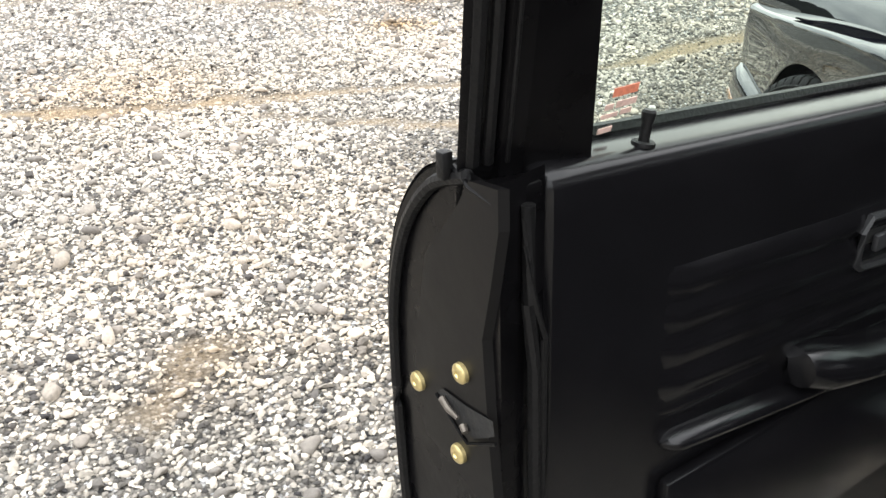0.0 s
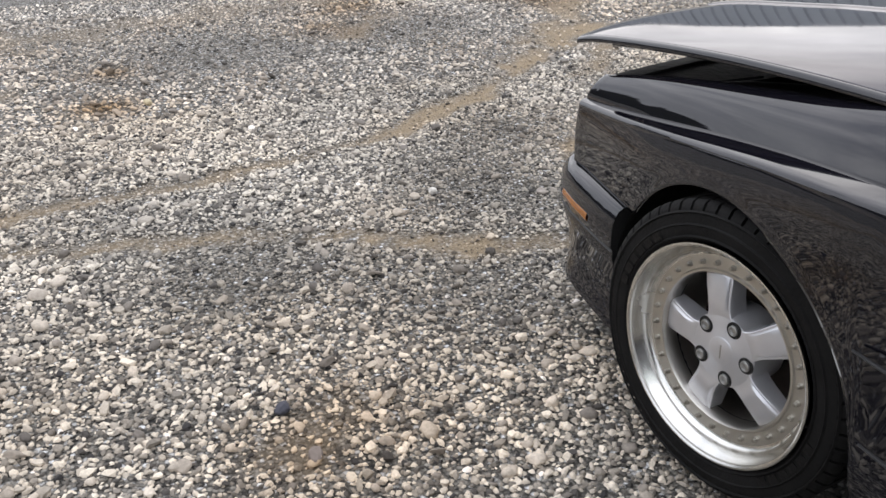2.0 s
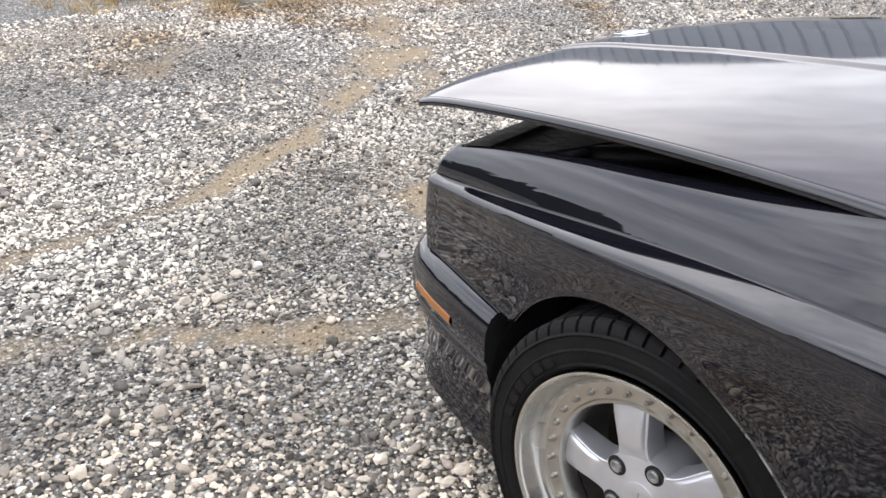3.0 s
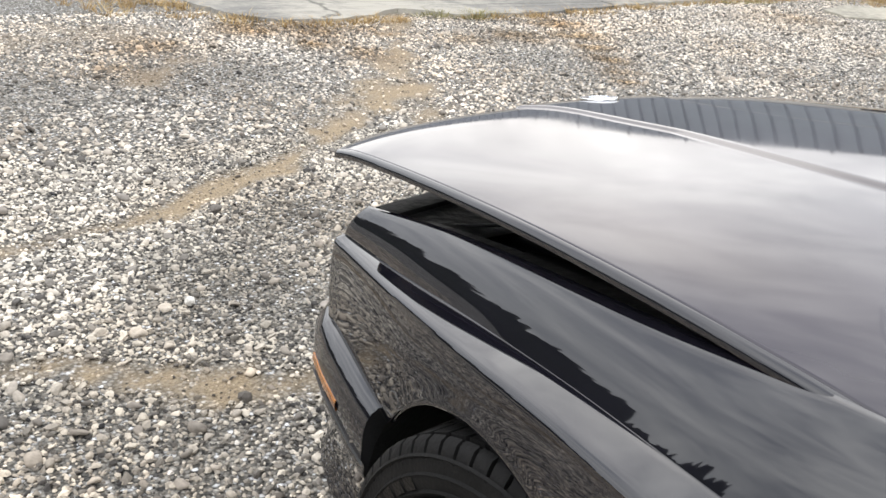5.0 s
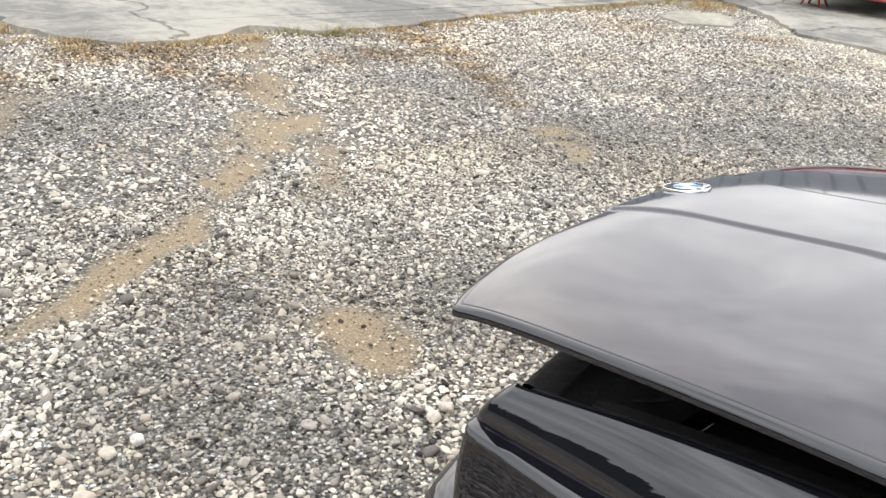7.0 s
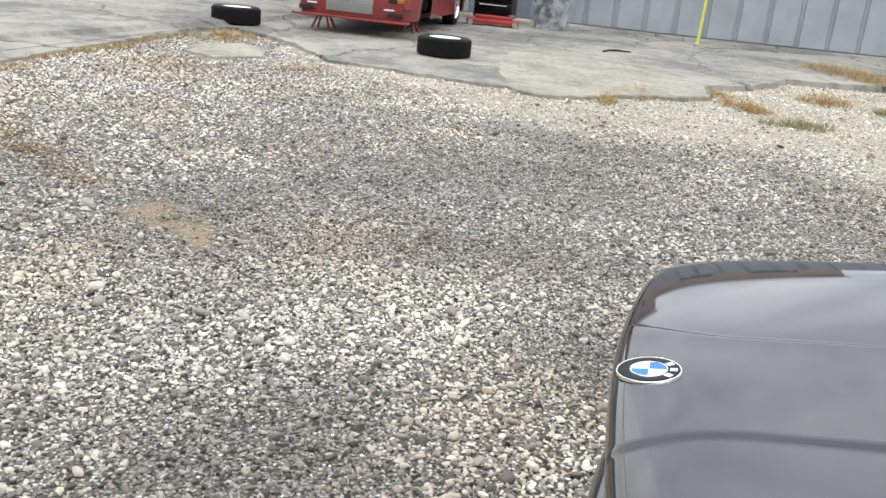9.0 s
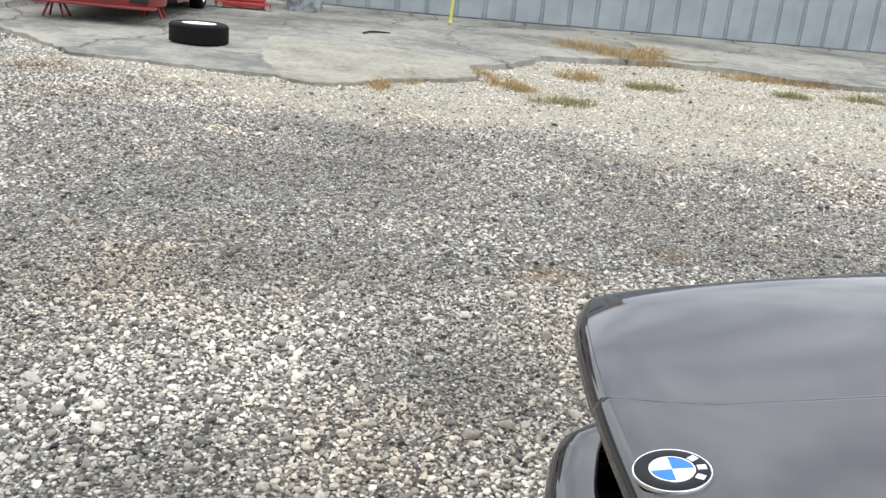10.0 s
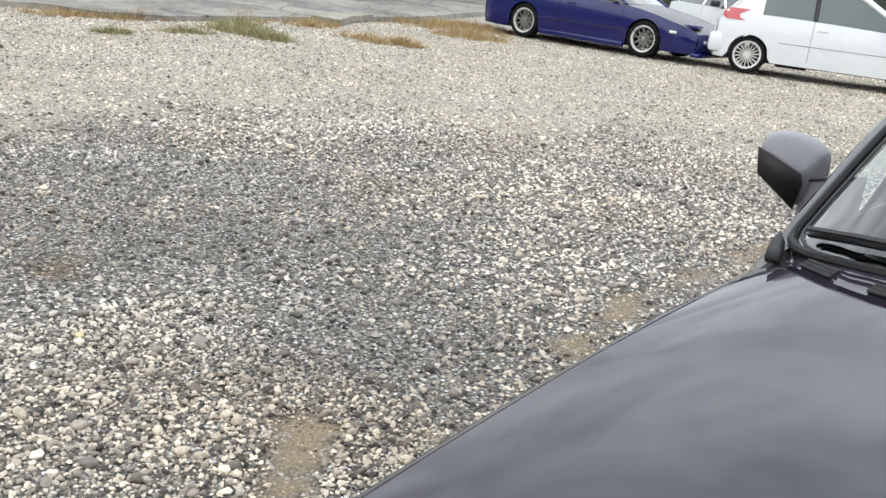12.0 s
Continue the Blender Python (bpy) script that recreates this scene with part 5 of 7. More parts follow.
def build_door():
    door = new("car_door")
    door.parent = car
    door.matrix_local = DOOR
    door["label"] = "open black door with vinyl inner panel"
    us = np.concatenate([np.linspace(-0.045, 0.16, 10), np.linspace(0.2, DOOR_END, 12)])
    skin = part("outer_skin", sheet([[(u, max(e * (1 - 0.65 * min(1.0, max(0.0, u + 0.03) / 0.16)), 0.058 if u > -0.03 else 0.0), z + (door_z(u) - 0.812) * max(0, (z - 0.4) / 0.42)) for e, z in OUTLINE] for u in us]), BLACK_PAINT, door)
    # rear edge of the door with its pressed recess
    bm = bmesh.new()
    inner = [(-0.004, 0.818), (-0.004, 0.6), (-0.004, 0.40), (0.0, 0.175)]
    ring = [bm.verts.new((-0.045, e, z)) for e, z in OUTLINE] + [bm.verts.new((-0.045, e, z)) for e, z in inner[::-1]]
    cap(bm, ring)
    part("rear_edge", bm, BLACK_STEEL, door, smooth=False)
    # raised plate round the latch
    plate = [(0.022, 0.818), (0.040, 0.790), (0.085, 0.735), (0.101, 0.668), (0.111, 0.617), (0.104, 0.585), (0.095, 0.545), (0.033, 0.530), (0.010, 0.520), (-0.004, 0.520), (0.004, 0.60), (0.010, 0.69), (-0.002, 0.74), (-0.012, 0.79), (-0.012, 0.822)]
    bm = bmesh.new()
    top = [bm.verts.new((-0.052, e, z)) for e, z in plate]
    low = [bm.verts.new((-0.045, e + 0.004 * (1 if e > 0.05 else -1), z)) for e, z in plate]
    cap(bm, top)
    for i in range(len(plate)):
        j = (i + 1) % len(plate)
        bm.faces.new((low[i], low[j], top[j], top[i]))
    part("latch_plate", bm, LATCH_STEEL, door, smooth=False)
    for e, z in ((0.105, 0.600), (0.038, 0.645), (0.045, 0.558)):
        bm = lathe([(0.0, 0.0095), (0.0035, 0.0092), (0.0055, 0.007), (0.006, 0.003), (0.0045, 0.0022), (0.0045, 0.0)], 18)
        bmesh.ops.scale(bm, vec=(-1, 1, 1), verts=bm.verts)
        s = part("latch_screw", bm, BRASS, door, "brass-coloured screw")
        s.location = (-0.052, e, z)
    # slanting slot with the claw inside and a folded lip below
    bm = bmesh.new()
    cap(bm, [bm.verts.new((-0.0535, e, z)) for e, z in ((0.074, 0.606), (0.066, 0.614), (0.030, 0.616), (-0.004, 0.622), (-0.006, 0.608), (0.022, 0.588), (0.036, 0.588))])
    part("latch_slot", bm, BAY_DARK, door, smooth=False)
    part("latch_claw", tube([(-0.056, 0.064, 0.606), (-0.058, 0.052, 0.603), (-0.057, 0.040, 0.600)], [0.0035, 0.003, 0.002], 8), RUST_STEEL, door)
    part("latch_claw", tube([(-0.056, 0.034, 0.596), (-0.058, 0.028, 0.593)], [0.0035, 0.003], 8), RUST_STEEL, door)
    part("latch_lip", tube([(-0.054, 0.075, 0.604), (-0.056, 0.036, 0.585), (-0.057, 0.026, 0.582), (-0.054, -0.008, 0.602)], 0.0018, 6), BLACK_STEEL, door)
    # rubber seals along the outer edge
    part("door_seal", tube([(-0.048, e - 0.016, z - 0.004) for e, z in OUTLINE], 0.006, 8), RUBBER, door)
    part("door_seal", tube([(-0.038, e - 0.002, z) for e, z in OUTLINE], 0.005, 8), RUBBER, door)
    part("jamb_top", box(-0.046, -0.001, 0.0, 0.05, 0.79, 0.812, 0.002), BLACK_STEEL, door)
    part("jamb_return", sheet([[(u, e, z) for u, e in ((-0.045, -0.004), (-0.030, -0.005), (-0.012, 0.002), (0.004, 0.004))] for z in (0.175, 0.4, 0.6, 0.822)]), BLACK_STEEL, door)
    part("door_seal", tube([(-0.020, -0.006, 0.80), (-0.021, -0.008, 0.72), (-0.016, -0.009, 0.66), (-0.014, -0.009, 0.45), (-0.014, -0.009, 0.20)], 0.0055, 8), RUBBER, door)
    part("seal_tip", tube([(-0.026, -0.009, 0.770), (-0.018, -0.012, 0.72), (-0.008, -0.012, 0.685), (-0.007, -0.010, 0.52)], [0.001, 0.003, 0.003, 0.003], 6), RUBBER, door)
    part("edge_seam", tube([(-0.049, 0.045, 0.822), (-0.051, 0.022, 0.812), (-0.050, -0.004, 0.808)], 0.0022, 6), BLACK_STEEL, door)
    # inner trim panel with a rounded top
    sec = [(0.055, 0.007), (0.035, 0.007), (0.016, 0.005), (0.008, 0.002), (0.003, -0.004), (0.0005, -0.012), (0.0, -0.04), (0.0, -0.20), (0.0, -0.40), (0.002, -0.62)]
    rows = []
    for u in (0.0, 0.003, 0.010, 0.03, 0.1, 0.2, 0.3, 0.4, 0.5, 0.6, 0.7, 0.78):
        k = 0.012 * (1 - min(1, u / 0.012)) ** 2
        rows.append([(u, e + k, door_z(u) + h - k * 0.5) for e, h in sec])
    bm = sheet(rows)
    bm.verts.ensure_lookup_table()
    cap(bm, [bm.verts[k] for k in range(len(sec))] + [bm.verts.new((0.0, 0.055, 0.2))])
    panel = part("trim_panel", bm, BLACK_VINYL, door, "black vinyl inner door panel")
    # raised padded insert with pleats
    rows = []
    for i in range(22):
        u = lerp(0.135, 0.76, i / 21)
        row = []
        for t in np.linspace(0, 1, 25):
            z = lerp(door_z(u) - 0.105, door_z(u) - 0.275, t)
            d = 0.0012 + 0.0060 * abs(math.sin(math.pi * t * 4.6)) * min(1.0, 8 * t, 8 * (1 - t)) if 0.04 < t < 0.96 and 0 < i < 21 else -0.002
            row.append((u, -d, z))
        rows.append(row)
    part("padded_insert", sheet(rows), BLACK_VINYL, panel)
    # arm rest
    rows = []
    for u, z, w, h in ((0.335, 0.515, 0.006, 0.010), (0.342, 0.512, 0.035, 0.024), (0.365, 0.507, 0.05, 0.027), (0.42, 0.492, 0.052, 0.024), (0.52, 0.472, 0.055, 0.022), (0.64, 0.455, 0.055, 0.022), (0.74, 0.445, 0.05, 0.022)):
        rows.append([(u, -w * max(0, math.sin(math.pi * t)) ** 0.6, z + h * math.cos(math.pi * t)) for t in np.linspace(0, 1, 11)])
    part("arm_rest", sheet(rows), BLACK_VINYL, panel)
    # pocket lip
    rows = []
    for u, z, w, h in ((0.150, 0.497, 0.002, 0.003), (0.154, 0.498, 0.012, 0.008), (0.165, 0.498, 0.019, 0.011), (0.25, 0.487, 0.022, 0.012), (0.35, 0.472, 0.022, 0.012), (0.50, 0.452, 0.022, 0.012), (0.74, 0.43, 0.022, 0.012)):
        rows.append([(u, -w * max(0, math.sin(math.pi * t)), z + h * math.cos(math.pi * t)) for t in np.linspace(0, 1, 9)])
    part("pocket_lip", sheet(rows), BLACK_VINYL, panel)
    part("pocket", box(0.15, 0.74, -0.016, 0.001, 0.26, 0.455, 0.007), BLACK_VINYL, panel)
    # inner release handle in its surround
    part("handle_surround", tube([(0.432, -0.006, 0.602), (0.430, -0.008, 0.640), (0.440, -0.008, 0.655), (0.53, -0.008, 0.644), (0.54, -0.008, 0.632), (0.54, -0.008, 0.59), (0.50, -0.007, 0.588), (0.438, -0.006, 0.596), (0.432, -0.006, 0.602)], 0.0048, 6), BLACK_TRIM, panel)
    part("handle_recess", box(0.434, 0.538, -0.005, -0.002, 0.594, 0.648), BAY_DARK, panel)
    part("release_handle", box(0.452, 0.53, -0.014, -0.006, 0.612, 0.632, 0.003), BLACK_TRIM, panel)
    # lock pin
    pin = part("lock_pin", lathe([(-0.02, 0.0045), (0.016, 0.0045), (0.020, 0.0055), (0.026, 0.0062), (0.028, 0.0048), (0.028, 0.0)], 14, "z"), RUBBER, door, "black lock pin")
    pin.matrix_local = Matrix.Translation((0.120, 0.018, door_z(0.120) + 0.005)) @ Matrix.Rotation(radians(10), 4, "Y")
    col = part("pin_collar", lathe([(-0.002, 0.0100), (0.0015, 0.0100), (0.0028, 0.0078), (0.002, 0.0050)], 16, "z"), RUBBER, pin)
    # window frame: a broad post that leans inwards and back
    def rear(z):
        return Vector((curve([(0.80, -0.047), (0.95, -0.070), (1.10, -0.095), (1.25, -0.118)], z), curve([(0.80, 0.046), (0.95, -0.003), (1.10, -0.053), (1.25, -0.105)], z), z))

    def front(z):
        return Vector((curve([(0.80, 0.063), (0.95, 0.026), (1.10, -0.012), (1.25, -0.050)], z), curve([(0.80, 0.019), (0.95, -0.026), (1.10, -0.071), (1.25, -0.117)], z), z))
    rows = []
    for z in (0.785, 0.82, 0.86, 0.92, 0.98, 1.04, 1.10, 1.16, 1.22):
        a, b = rear(z), front(z)
        d = (b - a).normalized()
        out = Vector((0.0, 1.0, 0.0))
        rows.append([a, a + d * 0.004 - out * 0.004, a + d * 0.026 - out * 0.004, a + d * 0.028 - out * 0.010, a + d * 0.046 - out * 0.010, a + d * 0.049 - out * 0.003, b - d * 0.005, b, b + out * 0.020, b + out * 0.030 - d * 0.01, a + out * 0.024 + d * 0.055, a + out * 0.006 + d * 0.022])
    part("frame_post", sheet(rows, closed_v=True), BLACK_STEEL, door)
    for k, o, r in ((0.010, 0.002, 0.006), (0.021, 0.005, 0.0045), (0.033, 0.010, 0.002)):
        pts = []
        for z in (0.825, 0.9, 1.0, 1.1, 1.2):
            a, b = rear(z), front(z)
            p = a + (b - a).normalized() * k
            pts.append((p.x, p.y - o, z))
        part("frame_seal", tube(pts, r, 8), RUBBER, door)
    top = rear(1.22).lerp(front(1.22), 0.5)
    part("frame_rail", tube([top, (0.12, -0.095, 1.215), (0.34, -0.085, 1.17), (0.54, -0.040, 1.03), (0.68, -0.005, 0.88), (0.77, 0.030, 0.765)], 0.020, 8), BLACK_STEEL, door)
    part("frame_stub", box(-0.059, -0.049, 0.044, 0.054, 0.812, 0.834, 0.002), RUBBER, door)
    part("window_seal", tube([(u, 0.050, door_z(u) + 0.010) for u in np.linspace(0.060, 0.77, 8)], 0.007, 6), RUBBER, door)

    def glass_e(z):
        return 0.034 - 0.303 * (z - 0.82)
    rows = []
    for u in np.linspace(0.0, 1.0, 18):
        row = []
        for t in np.linspace(0, 1, 6):
            top = 1.21 - max(0, u - 0.38) * 0.70
            z = lerp(door_z(0.76 * u) - 0.02, top, t)
            u0 = front(min(max(z, 0.80), 1.22)).x - 0.004
            row.append((lerp(u0, 0.765, u), glass_e(z), z))
        rows.append(row)
    glass = part("door_glass", sheet(rows), GLASS, door, "clear door glass with a faded red sticker")
    glass.visible_shadow = False
    lean = math.degrees(math.atan(0.303))
    for u0, u1, z0, z1, m in ((0.089, 0.116, 0.851, 0.859, STICKER_RED), (0.084, 0.093, 0.840, 0.845, STICKER_PINK), (0.096, 0.118, 0.840, 0.846, STICKER_PINK), (0.082, 0.100, 0.832, 0.836, STICKER_PINK), (0.103, 0.115, 0.832, 0.837, STICKER_PINK), (0.083, 0.098, 0.818, 0.823, STICKER_PINK)):
        bar = part("sticker_bar", box(u0, u1, -0.0012, -0.0006, z0 - 0.82, z1 - 0.82), m, glass)
        bar.matrix_local = pose(0, 0.034, 0.82, lean, 0, 0)


build_door()


# ---- other vehicles ----
def road_wheel(r, w, rim_r, spokes, metal, lip=CHROME, deep=0.02, mesh_face=False):
    """A simpler wheel; the outer face looks along +x. mesh_face crosses the spokes in pairs."""
    wh = thing("wheel", "", "")
    part("tyre", lathe(tyre_profile(r, w, rim_r * 0.97), 40), TYRE_RUBBER, wh)
    part("rim", lathe([(w * 0.40, rim_r * 0.98), (w * 0.50, rim_r), (w * 0.50, rim_r * 0.93), (w * 0.5 - deep, rim_r * 0.90), (w * 0.5 - deep - 0.004, rim_r * 0.86)], 40), lip, wh)
    # Barrel coloured dark to carry the shade between the spokes.
    part("barrel", lathe([(w * 0.5 - deep - 0.004, rim_r * 0.86), (w * 0.1, rim_r * 0.84), (-w * 0.4, rim_r * 0.9)], 40), SHADED_RUST, wh)
    part("brake_disc", lathe([(0.0, rim_r * 0.62), (0.01, rim_r * 0.62), (0.01, 0.0)], 24), RUST_STEEL, wh)
    part("hub_cap", lathe([(0.0, rim_r * 0.22), (w * 0.5 - deep * 0.8, rim_r * 0.20), (w * 0.5 - deep * 0.6, rim_r * 0.14), (w * 0.5 - deep * 0.6, 0.0)], 20), metal, wh)
    h = 0.0065 if mesh_face else (0.008 if spokes > 12 else 0.014)
    bm = box(w * 0.5 - deep - 0.02, w * 0.5 - deep * 0.9, -h, h, rim_r * (0.17 if mesh_face else 0.12), rim_r * 0.90, 0.003)
    me = bpy.data.meshes.new("spoke")
    bm.to_mesh(me)
    bm.free()
    me.materials.append(metal)
    for k in range(spokes):
        s = part("spoke", me, metal, wh)
        s.matrix_local = Matrix.Rotation(2 * math.pi * k / spokes, 4, "X")
        if mesh_face:
            mid = Vector((0, 0, rim_r * 0.55))
            s.matrix_local = Matrix.Rotation(2 * math.pi * (k // 2 * 2 + 0.5) / spokes, 4, "X") @ Matrix.Translation(mid) @ Matrix.Rotation(0.42 * (-1) ** k, 4, "X") @ Matrix.Translation(-mid)
    return wh


def far_car(name, label, paint, m, spec):
    """A parked car: front axle at y = 0 in its own frame, nose towards +y."""
    root = thing(name, label, "car", m)
    wb, fo, ro, W = spec["wheelbase"], spec["front"], spec["rear"], spec["half"]
    sh, sill, r = spec["shoulder"], spec["sill"], spec["r"]
    ar = r + spec.get("arch_gap", 0.045)
    y1, y0 = fo, -wb - ro
    glass = spec.get("glass", DARK_GLASS)

    def low(y):
        for cy in (0.0, -wb):
            if abs(y - cy) < ar:
                return max(sill, r + math.sqrt(ar ** 2 - (y - cy) ** 2))
        return sill

    def half(y, z):
        t = max(0, (y - y1 + 0.55) / 0.55, (y0 + 0.45 - y) / 0.45)
        x = W * (1 - 0.17 * t ** 2.4)
        zz = (z - sill) / (curve(sh, y) - sill + 1e-6)
        return x - 0.05 * max(0, zz - 0.55) ** 2 * 4 * 0.5 - 0.03 * max(0, 0.25 - zz) + 0.012 * math.sin(math.pi * max(0, min(1, zz)))

    ys = np.unique(np.concatenate([np.linspace(y0, y1, 46), np.linspace(-ar, ar, 25), np.linspace(-wb - ar, -wb + ar, 25)]))
    rows_l = []
    for y in ys:
        zb, zt = low(y), curve(sh, y)
        rows_l.append([(half(y, z), y, z) for z in np.linspace(zt, zb, 10)])
    for side in (-1, 1):
        part("body_side", sheet([[(side * x, y, z) for x, y, z in row] for row in rows_l]), paint, root)
        rows = [[(side * x, cy + (ar + 0.005) * math.cos(a), r + (ar + 0.005) * math.sin(a)) for x in (W - 0.06, W - 0.28)] for cy in (0.0, -wb) for a in np.linspace(0, math.pi, 13)]
        part("arch_liner", sheet(rows[:13]), BAY_DARK, root)
        part("arch_liner", sheet(rows[13:]), BAY_DARK, root)
        if "groove" in spec:
            g0, g1, gz = spec["groove"]
            part("body_groove", tube([(side * (half(y, gz) + 0.001), y, gz) for y in np.linspace(g0, g1, 6)], 0.006, 4), BLACK_TRIM if paint is not WHITE_PAINT else CORE, root)
        for yd in spec.get("door_lines", ()):
            part("door_gap", tube([(side * (half(yd, z) + 0.0005), yd, z) for z in np.linspace(sill + 0.08, curve(sh, yd), 6)], 0.004, 4), BAY_DARK if paint is not WHITE_PAINT else CORE, root)
    # nose, tail, hood and deck
    ends = []
    for y, sgn in ((y1, 1), (y0, -1)):
        zt, zb = curve(sh, y), sill
        rows = []
        for z in np.linspace(zt, zb, 10):
            hx = half(y, z)
            rows.append([(hx * u, y + sgn * (0.10 * (1 - u * u) + 0.02 * math.sin(math.pi * (z - zb) / (zt - zb))), z) for u in np.linspace(-1, 1, 15)])
        ends.append(part("front_bumper" if sgn > 0 else "rear_bumper", sheet(rows), paint, root))
    ws0, rf, rr, rb = spec["screen"], spec["roof_front"], spec["roof_rear"], spec["rear_base"]

    def deck(ya, yb, nm, material, crown=0.05):
        rows = []
        for y in np.linspace(ya, yb, 12):
            hx = half(y, curve(sh, y))
            e = 0.10 if y == y1 else (-0.10 if y == y0 else 0)
            rows.append([(hx * u, y + e * (1 - u * u), curve(sh, y) + crown * (1 - u * u) * min(1, abs(y - ya) / 0.3 + 0.15, 1)) for u in np.linspace(-1, 1, 15)])
        return part(nm, sheet(rows), material, root)
    deck(y1, ws0, "hood", spec.get("hood_paint", paint))
    if rb > y0 + 0.05:
        deck(y0, rb, "trunk_lid", paint)
    # cabin
    rz, rw = spec["roof"], spec["roof_half"]
    zs, zr = curve(sh, ws0), curve(sh, rb)
    hb = half(ws0, zs) - 0.03

    def across(y, z, h, bow):
        return [(h * u, y + bow * (1 - u * u), z + 0.03 * (1 - u * u)) for u in np.linspace(-1, 1, 13)]
    part("windscreen", sheet([across(lerp(ws0, rf, t), lerp(zs + 0.01, rz, t), lerp(hb, rw, t), 0.10) for t in np.linspace(0, 1, 6)]), glass, root)
    part("roof", sheet([across(lerp(rf, rr, t), rz + 0.03 * math.sin(math.pi * t), rw, lerp(0.10, -0.06, t)) for t in np.linspace(0, 1, 8)]), paint, root)
    part("rear_window", sheet([across(lerp(rr, rb, t), lerp(rz, zr + 0.01, t), lerp(rw, half(rb, zr) - 0.03, t), -0.06) for t in np.linspace(0, 1, 6)]), glass, root)
    for side in (-1, 1):
        rows = []
        for y in np.linspace(ws0, rb, 26):
            top = rz if rr <= y <= rf else (lerp(zs + 0.01, rz, (ws0 - y) / (ws0 - rf)) if y > rf else lerp(zr + 0.01, rz, (y - rb) / (rr - rb)))
            zb = curve(sh, y)
            k = (top - zb) / (rz - zb + 1e-6)
            rows.append([(side * lerp(half(y, zb) - 0.012, rw + 0.012, t * k), y, lerp(zb - 0.01, top, t)) for t in np.linspace(0, 1, 5)])
        part("side_window", sheet(rows), glass, root)
        if "rear_pillar" in spec:
            n = sum(1 for row in rows if row[0][1] < rb + spec["rear_pillar"])
            part("rear_pillar", sheet([[(x + side * 0.006, y, z) for x, y, z in row] for row in rows[-n:]]), paint, root)
        edge = [row[-1] for row in rows]
        part("roof_rail", tube([(x, y, z) for x, y, z in edge], 0.028, 6), paint, root)
        for yp in spec.get("pillars", ()):
            zb = curve(sh, yp)
            part("pillar", tube([(side * (half(yp, zb) - 0.008), yp, zb), (side * (rw + 0.016), yp - 0.03, rz)], 0.035, 6), spec.get("pillar_paint", paint), root)
        mx = half(ws0 - 0.25, curve(sh, ws0 - 0.25))
        mir = part("door_mirror", box(min(side * mx, side * (mx + 0.20)), max(side * mx, side * (mx + 0.20)), ws0 - 0.34, ws0 - 0.22, curve(sh, ws0 - 0.3) + 0.02, curve(sh, ws0 - 0.3) + 0.15, 0.035), spec.get("mirror_paint", paint), root)
        hy = spec.get("handle")
        if hy:
            hz = curve(sh, hy) - 0.12
            part("door_handle", box(min(side * half(hy, hz), side * (half(hy, hz) + 0.02)), max(side * half(hy, hz), side * (half(hy, hz) + 0.02)), hy - 0.08, hy + 0.08, hz - 0.02, hz + 0.02, 0.008), paint, root)
    part("floor_pan", box(-W * 0.8, W * 0.8, y0 + 0.2, y1 - 0.2, sill - 0.02, sill + 0.05), BAY_DARK, root)
    spec["half_at"] = half
    w0 = spec["wheel"](r)
    first = True
    for x, y, rz_ in spec.get("wheels", ((-1, 0, 180), (1, 0, 0), (-1, -wb, 180), (1, -wb, 0))):
        mm = pose(x * (W - 0.115), y, r, 0, 0, rz_)
        if first:
            w0.parent, w0.matrix_local, first = root, mm, False
        else:
            copy_thing(w0, mm).parent = root
    return root


def heading(x, y, dx, dy, z=0.0):
    """The pose of a car whose front axle is at x, y and whose nose points along dx, dy."""
    return pose(x, y, z, 0, 0, math.degrees(math.atan2(dy, dx)) - 90)


# low blue sports coupe
blue_spec = dict(wheelbase=2.475, arch_gap=0.03, front=0.92, rear=0.98, half=0.86, sill=0.17, r=0.308, screen=-0.42, roof_front=-1.05, roof_rear=-1.75, rear_base=-3.2, roof=1.20, roof_half=0.55,
                 shoulder=[(-3.46, 0.78), (-3.2, 0.86), (-2.2, 0.86), (-0.6, 0.84), (-0.2, 0.80), (0.4, 0.68), (0.8, 0.57), (0.92, 0.50)], hood_paint=CARBON, pillars=(-1.75,), handle=-1.5,
                 door_lines=(-0.45, -1.72), groove=(-3.2, 0.6, 0.42), wheel=lambda r: road_wheel(r, 0.22, 0.228, 20, DARK_WHEEL, BRIGHT_LIP, 0.03, True))
bm_blue = heading(8.85, -13.58, -0.993, -0.105)
blue_car = far_car("sports_coupe", "dark blue low sports coupe with black hood parked on gravel", BLUE_PAINT, bm_blue, blue_spec)
hf = blue_spec["half_at"]
